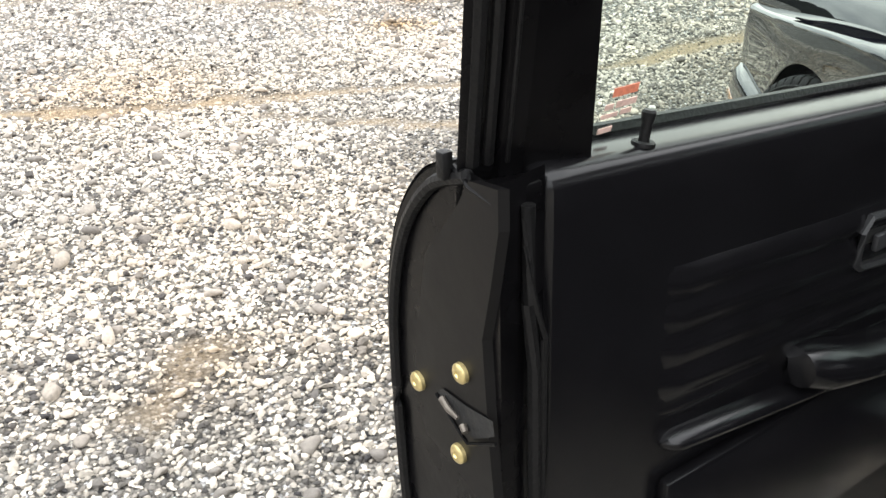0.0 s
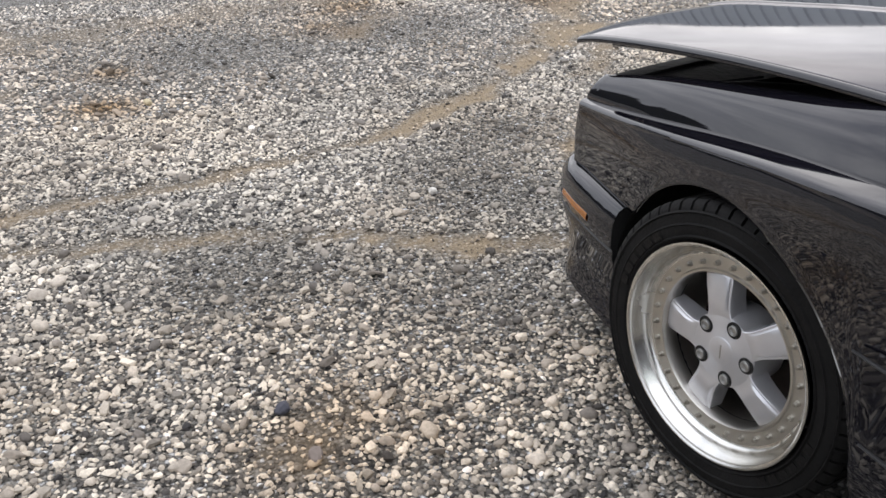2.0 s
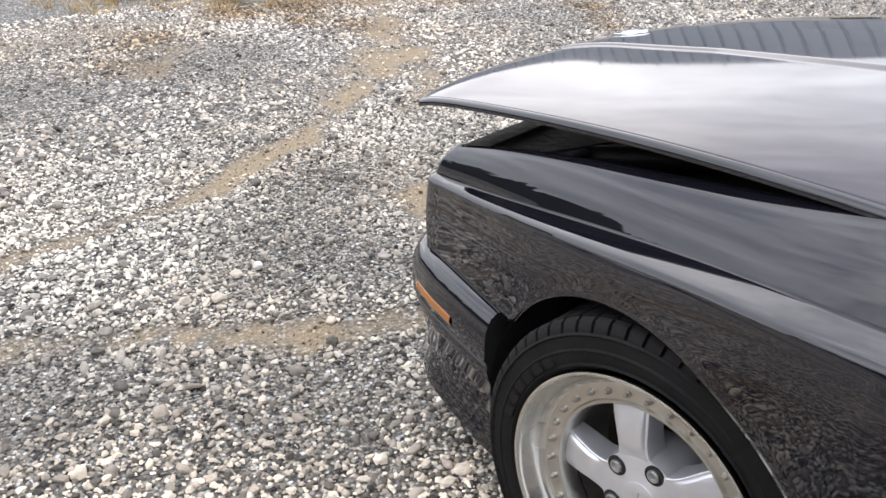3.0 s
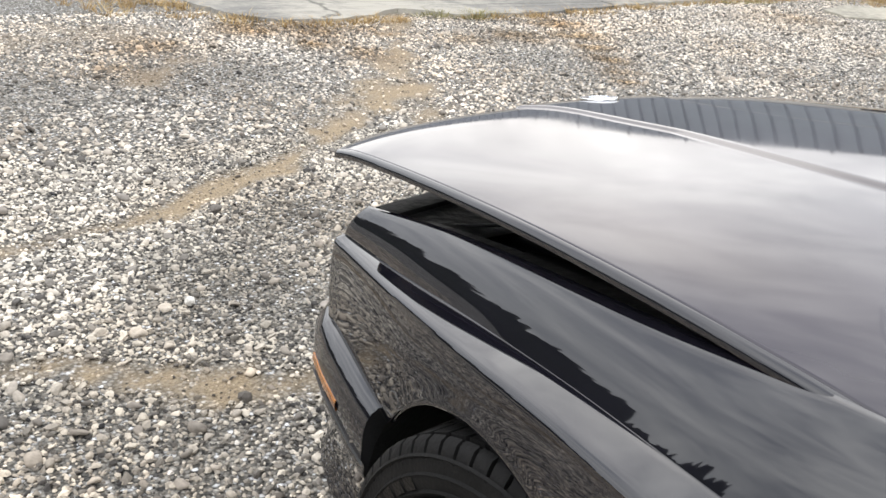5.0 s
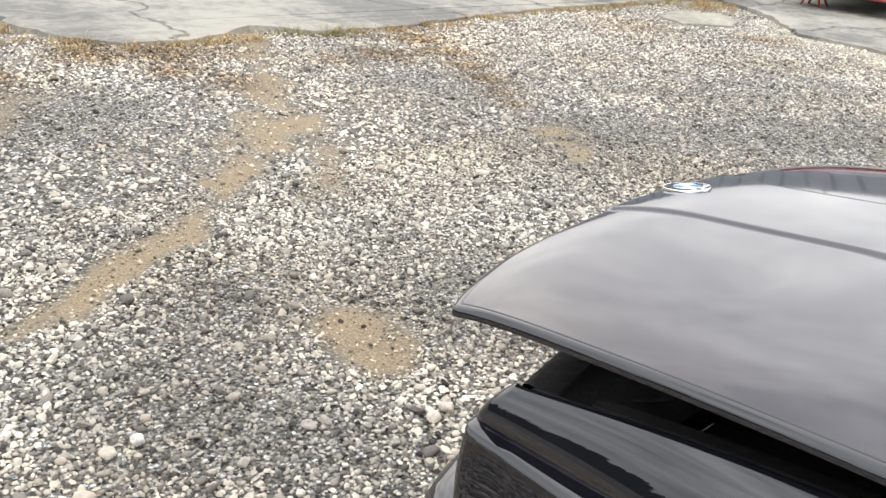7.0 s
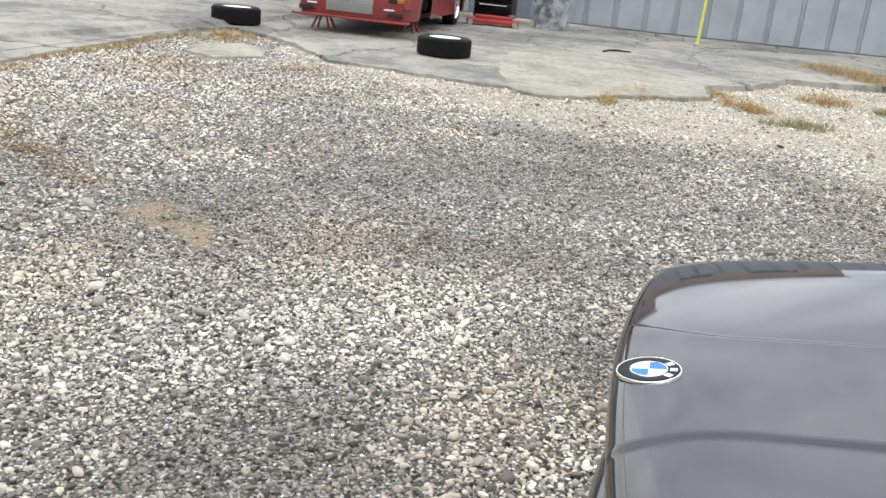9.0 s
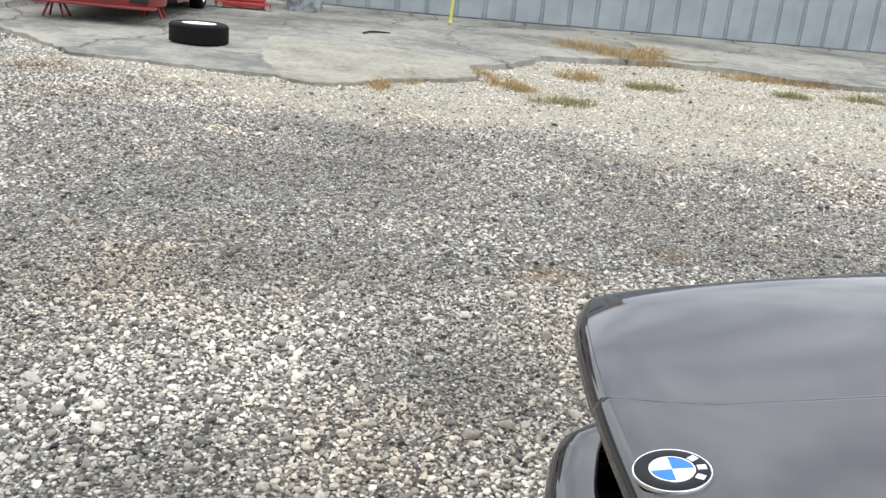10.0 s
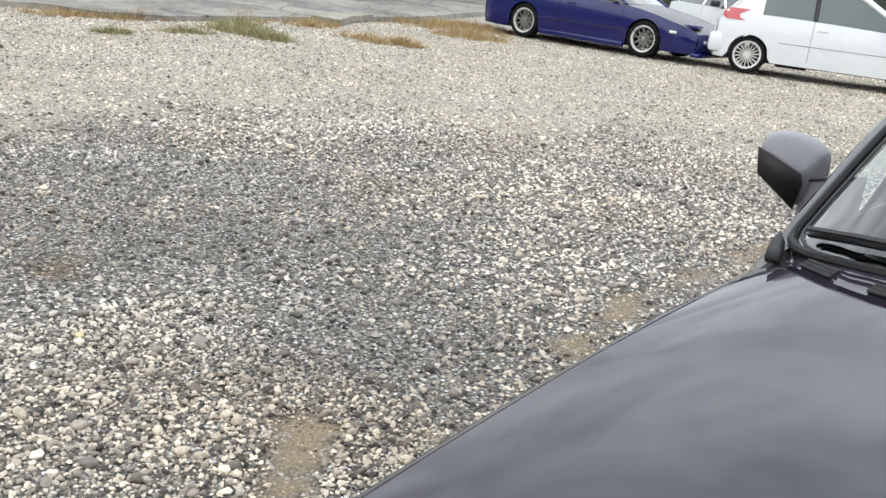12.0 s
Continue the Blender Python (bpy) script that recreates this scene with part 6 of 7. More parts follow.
for side in (-1, 1):
    part("side_marker", box(min(side * hf(0.52, 0.5), side * (hf(0.52, 0.5) + 0.012)), max(side * hf(0.52, 0.5), side * (hf(0.52, 0.5) + 0.012)), 0.47, 0.60, 0.475, 0.515, 0.004), CLEAR_LENS, blue_car)
    part("side_skirt", box(min(side * 0.80, side * 0.885), max(side * 0.80, side * 0.885), -2.10, -0.36, 0.12, 0.21, 0.015), BLUE_PAINT, blue_car)
    part("popup_lamp", box(min(side * 0.42, side * 0.68), max(side * 0.42, side * 0.68), 0.58, 0.86, 0.585, 0.645, 0.012), BLUE_PAINT, blue_car)
    part("front_lamp", box(min(side * 0.40, side * 0.56), max(side * 0.40, side * 0.56), 0.96, 1.0, 0.36, 0.41, 0.006), CLEAR_LENS, blue_car)
    part("tail_lamp", box(min(side * 0.30, side * 0.70), max(side * 0.30, side * 0.70), -3.55, -3.50, 0.62, 0.74, 0.01), RED_LENS, blue_car)
part("front_lip", box(-0.78, 0.78, 0.86, 1.03, 0.13, 0.20, 0.02), BLUE_PAINT, blue_car)
part("bumper_opening", box(-0.38, 0.38, 0.99, 1.025, 0.24, 0.34, 0.01), BAY_DARK, blue_car)

# white hatchback
white_spec = dict(wheelbase=2.44, arch_gap=0.022, glass=CLEAR_GLASS, front=0.78, rear=0.55, half=0.82, sill=0.22, r=0.298, screen=-0.10, roof_front=-0.95, roof_rear=-2.45, rear_base=-2.88, roof=1.40, roof_half=0.58,
                  shoulder=[(-2.99, 0.80), (-2.88, 0.93), (-2.2, 0.95), (-0.4, 0.90), (-0.1, 0.88), (0.5, 0.74), (0.78, 0.60)], pillars=(-1.52,), rear_pillar=0.62, pillar_paint=BLACK_TRIM, mirror_paint=BLACK_TRIM, handle=-1.38,
                  door_lines=(-0.30, -1.52), groove=(-2.0, -0.2, 0.55), wheel=lambda r: road_wheel(r, 0.20, 0.225, 18, BRIGHT_LIP, BRIGHT_LIP, 0.012))
white_car = far_car("hatchback", "white hatchback with multi-spoke wheels parked on gravel", WHITE_PAINT, heading(5.12, -14.90, -0.925, -0.38), white_spec)
hf = white_spec["half_at"]
for side in (-1, 1):
    rows = [[(side * (hf(y, min(z, 0.93)) + 0.012 - 0.25 * max(0.0, z - 0.93)), y, z) for y in np.linspace(-2.97 + d, -2.72 + 1.6 * d, 5)] for z, d in ((0.83, 0.10), (0.87, 0.03), (0.93, 0.03), (0.98, 0.08), (1.01, 0.14))]
    part("tail_lamp", sheet(rows), RED_LENS, white_car, "red tail lamp")
part("bumper_skin", box(-0.77, 0.77, -3.10, -2.84, 0.28, 0.60, 0.07), WHITE_PAINT, white_car)
part("exhaust_box", box(-0.35, 0.25, -2.0, -1.5, 0.14, 0.22, 0.02), BAY_DARK, white_car)

# white saloon further back
saloon_spec = dict(wheelbase=2.6, front=0.85, rear=1.0, half=0.86, sill=0.2, r=0.31, screen=-0.35, roof_front=-1.05, roof_rear=-2.2, rear_base=-2.9, roof=1.38, roof_half=0.58,
                   shoulder=[(-3.6, 0.85), (-2.9, 0.93), (-0.4, 0.90), (0.5, 0.80), (0.85, 0.66)], pillars=(-1.45,), mirror_paint=BLACK_TRIM, door_lines=(-0.4, -1.45), wheel=lambda r: road_wheel(r, 0.2, 0.2, 7, CHROME_WHEEL, CHROME_WHEEL, 0.015))
saloon = far_car("saloon", "white saloon parked behind the blue coupe", WHITE_PAINT, heading(8.9, -17.6, -0.80, 0.60), saloon_spec)

# red car on stands with its front wheels off
red_spec = dict(wheelbase=2.45, front=0.80, rear=0.9, half=0.84, sill=0.20, r=0.31, screen=-0.45, roof_front=-1.05, roof_rear=-1.9, rear_base=-2.7, roof=1.22, roof_half=0.55,
                shoulder=[(-3.35, 0.78), (-2.7, 0.86), (-0.6, 0.84), (0.3, 0.72), (0.80, 0.60)], pillars=(-1.75,), door_lines=(-0.45, -1.7), wheel=lambda r: road_wheel(r, 0.2, 0.22, 10, CHROME_WHEEL, CHROME, 0.03),
                wheels=((-1, -2.45, 180), (1, -2.45, 0)))
red_car = far_car("project_car", "dull red car on stands with front wheels removed", RED_PAINT, heading(11.55, 4.80, -1.0, -0.03, 0.085), red_spec)
part("intercooler", box(-0.32, 0.32, 0.88, 0.925, 0.26, 0.44, 0.004), CORE, red_car, "ribbed aluminium intercooler")
for k in range(9):
    part("intercooler_fin", box(-0.31, 0.31, 0.924, 0.932, 0.272 + k * 0.019, 0.279 + k * 0.019), STEEL, red_car)
for side in (-1, 1):
    for x0, x1, z0, z1, mm, nm in ((0.44, 0.72, 0.24, 0.30, BAY_DARK, "bumper_opening"), (0.46, 0.60, 0.325, 0.345, CLEAR_LENS, "fog_lamp"), (0.52, 0.62, 0.43, 0.49, BAY_DARK, "indicator_housing"), (0.625, 0.72, 0.43, 0.49, AMBER, "indicator")):
        part(nm, box(min(side * x0, side * x1), max(side * x0, side * x1), 0.80, 0.885 - 0.16 * max(0, x1 - 0.55), z0, z1, 0.004), mm, red_car)
    part("canard", box(min(side * 0.70, side * 0.80), max(side * 0.70, side * 0.80), 0.62, 0.80, 0.36, 0.375, 0.004), RED_PAINT, red_car)
    part("wheel_hub", lathe([(0.0, 0.13), (0.02, 0.13), (0.02, 0.05), (0.06, 0.04), (0.06, 0.0)], 24), SHADED_RUST, red_car).matrix_local = pose(side * 0.66, 0, 0.31, 0, 0, 0 if side > 0 else 180)
part("front_lip", box(-0.80, 0.80, 0.72, 0.93, 0.165, 0.20, 0.012), RED_PAINT, red_car)


def axle_stand(x, y):
    z0 = apron_z(x)
    st = thing("axle_stand", "red steel axle stand under the red car", "axle stand", pose(x, y, z0), "axle stands")
    for sx in (-1, 1):
        for sy in (-1, 1):
            part("leg", tube([(sx * 0.13, sy * 0.13, 0.0), (sx * 0.04, sy * 0.04, 0.24)], 0.016, 6), JACK_RED, st)
    part("collar", box(-0.055, 0.055, -0.055, 0.055, 0.20, 0.26, 0.008), JACK_RED, st)
    part("ratchet_bar", box(-0.022, 0.022, -0.022, 0.022, 0.24, 0.30, 0.004), STEEL, st)
    return st


axle_stand(11.02, 5.26)
axle_stand(11.95, 4.30)


# loose tyres
def loose_tyre(x, y, label, z=None, turn=0):
    t = thing("loose_tyre", label, "tyre", pose(x, y, (apron_z(x) + 0.11) if z is None else z, 0, -90, turn), "loose tyres")
    part("casing", lathe(tyre_profile(0.322, 0.225, 0.205), 48), TYRE_RUBBER, t)
    part("tread", tread_blocks(0.321, 0.225, 5, 50, 0.005), TYRE_RUBBER, t)
    part("rim", lathe([(0.095, 0.204), (0.104, 0.212), (0.104, 0.204), (0.09, 0.196), (0.0, 0.185), (-0.09, 0.20)], 48), CHROME, t, "bright wheel rim")
    part("rim_face", lathe([(-0.02, 0.187), (0.0, 0.12), (0.03, 0.05), (0.03, 0.0)], 30), STEEL, t)
    return t


loose_tyre(9.65, 3.22, "black tyre on a bright rim lying on concrete")
loose_tyre(10.42, 6.28, "black tyre on a bright rim lying on concrete")


def wrapped_stack(x, y):
    z0 = apron_z(x)
    st = thing("tyre_stack", "stack of tyres wrapped in clear plastic film", "tyre stack", pose(x, y, z0))
    for k in range(4):
        part("casing", lathe([(p, r) for p, r in tyre_profile(0.30, 0.19, 0.19)], 32, "z"), TYRE_RUBBER, st).location = (0.01 * (-1) ** k, 0.012 * k, 0.10 + 0.19 * k)
    rnd = random.Random(9)
    rows = []
    for z in np.linspace(0.0, 0.84, 12):
        rows.append([((0.365 + rnd.uniform(-0.02, 0.03) + 0.05 * max(0, 0.15 - z)) * math.cos(a), (0.335 + rnd.uniform(-0.02, 0.03)) * math.sin(a), z + rnd.uniform(-0.015, 0.015)) for a in np.linspace(0, 2 * math.pi, 29)[:-1]])
    part("plastic_film", sheet(rows, closed_v=True), PLASTIC_WRAP, st, "crinkled clear film")
    return st


wrapped_stack(15.35, 2.62)

jack = thing("floor_jack", "low red trolley jack on concrete", "jack", pose(14.7, 3.55, apron_z(14.7), 0, 0, 12))
part("chassis", box(-0.16, 0.16, -0.45, 0.45, 0.03, 0.11, 0.02), JACK_RED, jack)
part("lift_arm", box(-0.06, 0.06, -0.35, 0.30, 0.11, 0.17, 0.015), JACK_RED, jack)
part("saddle", lathe([(0.17, 0.0), (0.17, 0.06), (0.20, 0.065), (0.20, 0.0)], 16, "z"), STEEL, jack).location = (0, -0.33, 0)
for x in (-0.18, 0.18):
    for y in (-0.38, 0.38):
        part("castor", lathe([(-0.02, 0.0), (-0.02, 0.045), (0.02, 0.045), (0.02, 0.0)], 14), STEEL, jack).location = (x, y, 0.045)

cabinet = thing("tool_cabinet", "black tool cabinet against the metal fence", "cabinet", pose(15.85, 3.72, apron_z(15.8), 0, 0, -90))
part("carcass", box(-0.36, 0.36, -0.25, 0.25, 0.06, 1.0, 0.015), BLACK_TRIM, cabinet)
for k in range(4):
    d = part("drawer", box(-0.33, 0.33, -0.268, -0.252, 0.12 + k * 0.21, 0.31 + k * 0.21, 0.004), BLACK_STEEL, cabinet)
    part("drawer_handle", tube([(-0.25, -0.29, 0.29 + k * 0.21), (0.25, -0.29, 0.29 + k * 0.21)], 0.008, 6), STEEL, d)

pole = thing("marker_pole", "thin yellow plastic pole leaning on the fence", "pole", pose(15.82, 0.04, apron_z(15.8), 2, 3, 0))
part("shaft", tube([(0, 0, 0), (0.01, 0, 0.8), (0.03, 0, 1.7)], [0.026, 0.024, 0.022], 10), YELLOW, pole)
part("pole_foot", lathe([(0.0, 0.04), (0.02, 0.038), (0.03, 0.027)], 12, "z"), YELLOW, pole)

strip = thing("rubber_strip", "dark bent rubber strip lying on concrete", "strip", pose(12.55, 1.30, apron_z(12.5)))
part("strip_body", tube([(-0.22, 0.18, 0.012), (-0.1, 0.09, 0.03), (0.03, -0.02, 0.028), (0.2, -0.2, 0.012)], [0.012, 0.016, 0.016, 0.01], 6), RUBBER, strip)


# ---- gravel stones ----
def stone_material(name, ramp, rough=0.8):
    m = bpy.data.materials.new(name)
    m.use_nodes = True
    n, l = m.node_tree.nodes, m.node_tree.links
    b = n["Principled BSDF"]
    b.inputs["Roughness"].default_value, b.inputs["Specular IOR Level"].default_value = rough, 0.3
    geo = n.new("ShaderNodeNewGeometry")
    cr = n.new("ShaderNodeValToRGB")
    els = cr.color_ramp.elements
    for i, (pos, c) in enumerate(ramp):
        e = els[0] if i == 0 else (els[1] if i == len(ramp) - 1 else els.new(pos))
        e.position, e.color = pos, (*c, 1)
    l.new(geo.outputs["Random Per Island"], cr.inputs["Fac"])
    co = n.new("ShaderNodeTexCoord")
    nz = n.new("ShaderNodeTexNoise")
    nz.inputs["Scale"].default_value, nz.inputs["Detail"].default_value, nz.inputs["Roughness"].default_value = 95, 6, 0.65
    l.new(co.outputs["Object"], nz.inputs["Vector"])
    zone = n.new("ShaderNodeTexNoise")
    zone.inputs["Scale"].default_value, zone.inputs["Detail"].default_value = 1.1, 4
    l.new(co.outputs["Object"], zone.inputs["Vector"])
    rng = n.new("ShaderNodeMapRange")
    rng.inputs["From Min"].default_value, rng.inputs["From Max"].default_value = 0.3, 0.7
    rng.inputs["To Min"].default_value, rng.inputs["To Max"].default_value = 0.78, 1.18
    l.new(nz.outputs["Fac"], rng.inputs["Value"])
    rng2 = n.new("ShaderNodeMapRange")
    rng2.inputs["From Min"].default_value, rng2.inputs["From Max"].default_value = 0.35, 0.65
    rng2.inputs["To Min"].default_value, rng2.inputs["To Max"].default_value = 0.82, 1.15
    l.new(zone.outputs["Fac"], rng2.inputs["Value"])
    mm = n.new("ShaderNodeMath")
    mm.operation = "MULTIPLY"
    l.new(rng.outputs["Result"], mm.inputs[0])
    l.new(rng2.outputs["Result"], mm.inputs[1])
    sc = n.new("ShaderNodeVectorMath")
    sc.operation = "SCALE"
    l.new(cr.outputs["Color"], sc.inputs[0])
    l.new(mm.outputs[0], sc.inputs["Scale"])
    stain = n.new("ShaderNodeTexNoise")
    stain.inputs["Scale"].default_value, stain.inputs["Detail"].default_value = 0.8, 5
    l.new(co.outputs["Object"], stain.inputs["Vector"])
    warm = n.new("ShaderNodeValToRGB")
    warm.color_ramp.elements[0].position, warm.color_ramp.elements[0].color = 0.40, (1.045, 0.995, 0.950, 1)
    warm.color_ramp.elements[1].position, warm.color_ramp.elements[1].color = 0.64, (1.11, 0.99, 0.875, 1)
    l.new(stain.outputs["Fac"], warm.inputs["Fac"])
    tint = n.new("ShaderNodeVectorMath")
    tint.operation = "MULTIPLY"
    tone = n.new("ShaderNodeAttribute")
    tone.attribute_name = "tone"
    shade = n.new("ShaderNodeVectorMath")
    shade.operation = "SCALE"
    l.new(sc.outputs["Vector"], shade.inputs[0])
    l.new(tone.outputs["Fac"], shade.inputs["Scale"])
    l.new(shade.outputs["Vector"], tint.inputs[0])
    l.new(warm.outputs["Color"], tint.inputs[1])
    brown = n.new("ShaderNodeAttribute")
    brown.attribute_name = "brown"
    soil = n.new("ShaderNodeMix")
    soil.data_type, soil.blend_type = "RGBA", "MULTIPLY"
    soil.inputs["B"].default_value = (0.72, 0.56, 0.38, 1)
    l.new(brown.outputs["Fac"], soil.inputs["Factor"])
    l.new(tint.outputs["Vector"], soil.inputs["A"])
    l.new(soil.outputs["Result"], b.inputs["Base Color"])
    bp = n.new("ShaderNodeBump")
    bp.inputs["Strength"].default_value, bp.inputs["Distance"].default_value = 0.35, 0.004
    l.new(nz.outputs["Fac"], bp.inputs["Height"])
    l.new(bp.outputs["Normal"], b.inputs["Normal"])
    return m


GREY_STONE = stone_material("grey_pebbles", [(0.0, (0.029, 0.029, 0.032)), (0.12, (0.075, 0.075, 0.076)), (0.25, (0.121, 0.124, 0.118)), (0.34, (0.172, 0.174, 0.152)), (0.42, (0.248, 0.226, 0.186)), (0.50, (0.304, 0.232, 0.170)), (0.55, (0.220, 0.224, 0.220)), (0.64, (0.362, 0.337, 0.290)), (0.74, (0.469, 0.434, 0.362)), (0.82, (0.327, 0.333, 0.320)), (0.88, (0.618, 0.578, 0.492)), (0.94, (0.481, 0.365, 0.215)), (1.0, (0.773, 0.739, 0.659))])
LARGE_STONE = stone_material("large_pebbles", [(0.0, (0.120, 0.117, 0.114)), (0.2, (0.203, 0.191, 0.175)), (0.5, (0.332, 0.302, 0.259)), (0.62, (0.369, 0.297, 0.228)), (0.8, (0.461, 0.423, 0.369)), (1.0, (0.609, 0.572, 0.509))])
FAR_STONE = stone_material("far_pebbles", [(0.0, (0.029, 0.029, 0.031)), (0.25, (0.082, 0.081, 0.080)), (0.42, (0.184, 0.178, 0.161)), (0.52, (0.287, 0.235, 0.180)), (0.60, (0.338, 0.320, 0.278)), (0.80, (0.584, 0.550, 0.478)), (1.0, (0.861, 0.820, 0.741))])
PALE_STONE = stone_material("pale_chippings", [(0.0, (0.072, 0.065, 0.057)), (0.18, (0.266, 0.240, 0.195)), (0.45, (0.615, 0.565, 0.468)), (1.0, (0.881, 0.825, 0.712))])


def stone_templates(level, count, seed):
    """Chipped pebbles; level 0 is a low dome, level 1 has no underside."""
    out = []
    rnd = np.random.RandomState(seed)
    for _ in range(count):
        if level == 0.5:
            a, c = np.arange(6) * np.pi / 3 + rnd.uniform(-0.25, 0.25, 6), np.arange(3) * 2 * np.pi / 3 + rnd.uniform(-0.3, 0.3, 3)
            v = np.concatenate([np.stack([np.cos(a), np.sin(a), rnd.uniform(-0.35, 0.0, 6)], -1), np.stack([np.cos(c) * 0.6, np.sin(c) * 0.6, rnd.uniform(0.55, 0.9, 3)], -1)])
            f = [[6, 7, 8]]
            for k in range(3):
                f += [[2 * k, 2 * k + 1, 6 + k], [2 * k + 1, 6 + (k + 1) % 3, 6 + k], [2 * k + 1, (2 * k + 2) % 6, 6 + (k + 1) % 3]]
            f = np.array(f)
        elif level == 0:
            a = np.arange(5) * 2 * np.pi / 5 + rnd.uniform(-0.3, 0.3, 5)
            v = np.concatenate([np.stack([np.cos(a), np.sin(a), np.full(5, -0.35)], -1), [[rnd.uniform(-0.3, 0.3), rnd.uniform(-0.3, 0.3), 0.85]]])
            f = np.array([[k, (k + 1) % 5, 5] for k in range(5)])
        else:
            bm = bmesh.new()
            bmesh.ops.create_icosphere(bm, subdivisions=level, radius=1.0)
            v = np.array([x.co[:] for x in bm.verts])
            f = np.array([[q.index for q in x.verts] for x in bm.faces])
            bm.free()
            if level in (1, 2):
                f = f[v[f][:, :, 2].mean(1) > -0.6]
        axis = rnd.randn(4, 3)
        axis /= np.linalg.norm(axis, axis=1)[:, None]
        for a in axis:
            d = v @ a
            v = v - np.outer(np.clip(d - rnd.uniform(0.45, 0.75), 0, 1) * 0.8, a)
        v += rnd.randn(*v.shape) * 0.06
        out.append((v, f))
    return out


def scatter(name, x, y, r, level, material, label, seed, sink=0.22):
    """Many stones as one mesh of loose islands."""
    rnd = np.random.RandomState(seed)
    temps = stone_templates(level, 12, seed)
    n = len(x)
    z = ground_z(x, y)
    kind = rnd.randint(0, len(temps), n)
    a0, tilt, ax = rnd.uniform(0, 2 * np.pi, n), rnd.randn(n) * 0.28, rnd.uniform(0, 2 * np.pi, n)
    sx, sy, sz = r * rnd.uniform(0.95, 1.35, n), r * rnd.uniform(0.70, 1.0, n), r * rnd.uniform(0.45, 0.80, n)
    vs, fs, tones, browns, base = [], [], [], [], 0
    tone = 0.99 - 0.47 * dark_at(x, y) if material is not PALE_STONE else np.full(n, 0.88)
    brown = np.clip(brown_at(x, y) + 0.45 * dirt_at(x, y), 0, 1)
    for k, (tv, tf) in enumerate(temps):
        ids = np.where(kind == k)[0]
        if not len(ids):
            continue
        p = tv[None] * np.stack([sx[ids], sy[ids], sz[ids]], -1)[:, None, :]
        c, s = np.cos(a0[ids])[:, None], np.sin(a0[ids])[:, None]
        px, py, pz = p[..., 0] * c - p[..., 1] * s, p[..., 0] * s + p[..., 1] * c, p[..., 2]
        tx, ty = (np.cos(ax[ids]) * tilt[ids])[:, None], (np.sin(ax[ids]) * tilt[ids])[:, None]
        pz = pz + px * tx + py * ty
        q = np.stack([px + x[ids][:, None], py + y[ids][:, None], pz + (z[ids] + sz[ids] * (1 - 2 * sink) * 0.9)[:, None]], -1)
        vs.append(q.reshape(-1, 3))
        tones.append(np.repeat(tone[ids], len(tv)))
        browns.append(np.repeat(brown[ids], len(tv)))
        fs.append((tf[None] + (np.arange(len(ids)) * len(tv))[:, None, None] + base).reshape(-1, 3))
        base += len(ids) * len(tv)
    vs, fs = np.concatenate(vs), np.concatenate(fs)
    me = bpy.data.meshes.new(name)
    me.vertices.add(len(vs))
    me.vertices.foreach_set("co", vs.ravel())
    me.loops.add(fs.size)
    me.loops.foreach_set("vertex_index", fs.ravel().astype(np.int32))
    me.polygons.add(len(fs))
    me.polygons.foreach_set("loop_start", np.arange(0, fs.size, 3))
    me.polygons.foreach_set("use_smooth", np.full(len(fs), level > 1))
    a = me.attributes.new("tone", "FLOAT", "POINT")
    a.data.foreach_set("value", np.concatenate(tones).astype(np.float32))
    a = me.attributes.new("brown", "FLOAT", "POINT")
    a.data.foreach_set("value", np.concatenate(browns).astype(np.float32))
    me.update(calc_edges=True)
    me.materials.append(material)
    return tagged(new(name, me), label, "gravel", kind="stuff")


def spread(x0, x1, y0, y1, per_m2, seed):
    """Jittered places over a rectangle."""
    rnd = np.random.RandomState(seed)
    step = 1 / math.sqrt(per_m2)
    gx, gy = np.meshgrid(np.arange(x0, x1, step), np.arange(y0, y1, step), indexing="ij")
    x, y = gx.ravel() + rnd.uniform(-0.5, 0.5, gx.size) * step, gy.ravel() + rnd.uniform(-0.5, 0.5, gx.size) * step
    return x, y, rnd.rand(len(x)), rnd


def under_car(x, y):
    return (np.abs(x) < 0.60) & (y < 0.62)


def sown(x0, x1, y0, y1, per_m2, size, seed, cut=None):
    x, y, u, rnd = spread(x0, x1, y0, y1, per_m2, seed)
    d = dirt_at(x, y)
    keep = (u > d * 0.74) & ~under_car(x, y) & (pale_at(x, y) < 0.3 + 0.5 * rnd.rand(len(x)))
    if cut is not None:
        keep &= cut(x, y)
    x, y, d = x[keep], y[keep], d[keep]
    fine = dark_at(x, y)
    r = size * np.exp(rnd.randn(len(x)) * 0.30) * (1.12 - 0.30 * fine) * (1 - 0.35 * np.clip(d * 2, 0, 1))
    return x, y, np.clip(r, size * 0.35, size * 2.3)


def on_apron(x, y):
    """Whether places lie on the concrete."""
    inside = np.zeros(np.shape(x), bool)
    for (ax, ay), (bx, by) in zip(APRON, APRON[1:] + APRON[:1]):
        if ay != by:
            inside ^= ((ay > y) != (by > y)) & (x < (bx - ax) * (y - ay) / (by - ay) + ax)
    return inside


def near_zone(x, y):
    return ((x > -3.0) & (x < 2.7) & (y > -0.65) & (y < 3.0))


def beyond_near(x, y):
    return ~near_zone(x, y) & ~((y < -0.65) & (x < 0.9)) & ~on_apron(x, y)


x, y, r = sown(-3.0, 2.7, -0.65, 3.0, 5600, 0.0056, 21)
scatter("gravel", x, y, r, 0.5, GREY_STONE, "mixed grey and white rounded gravel", 31)
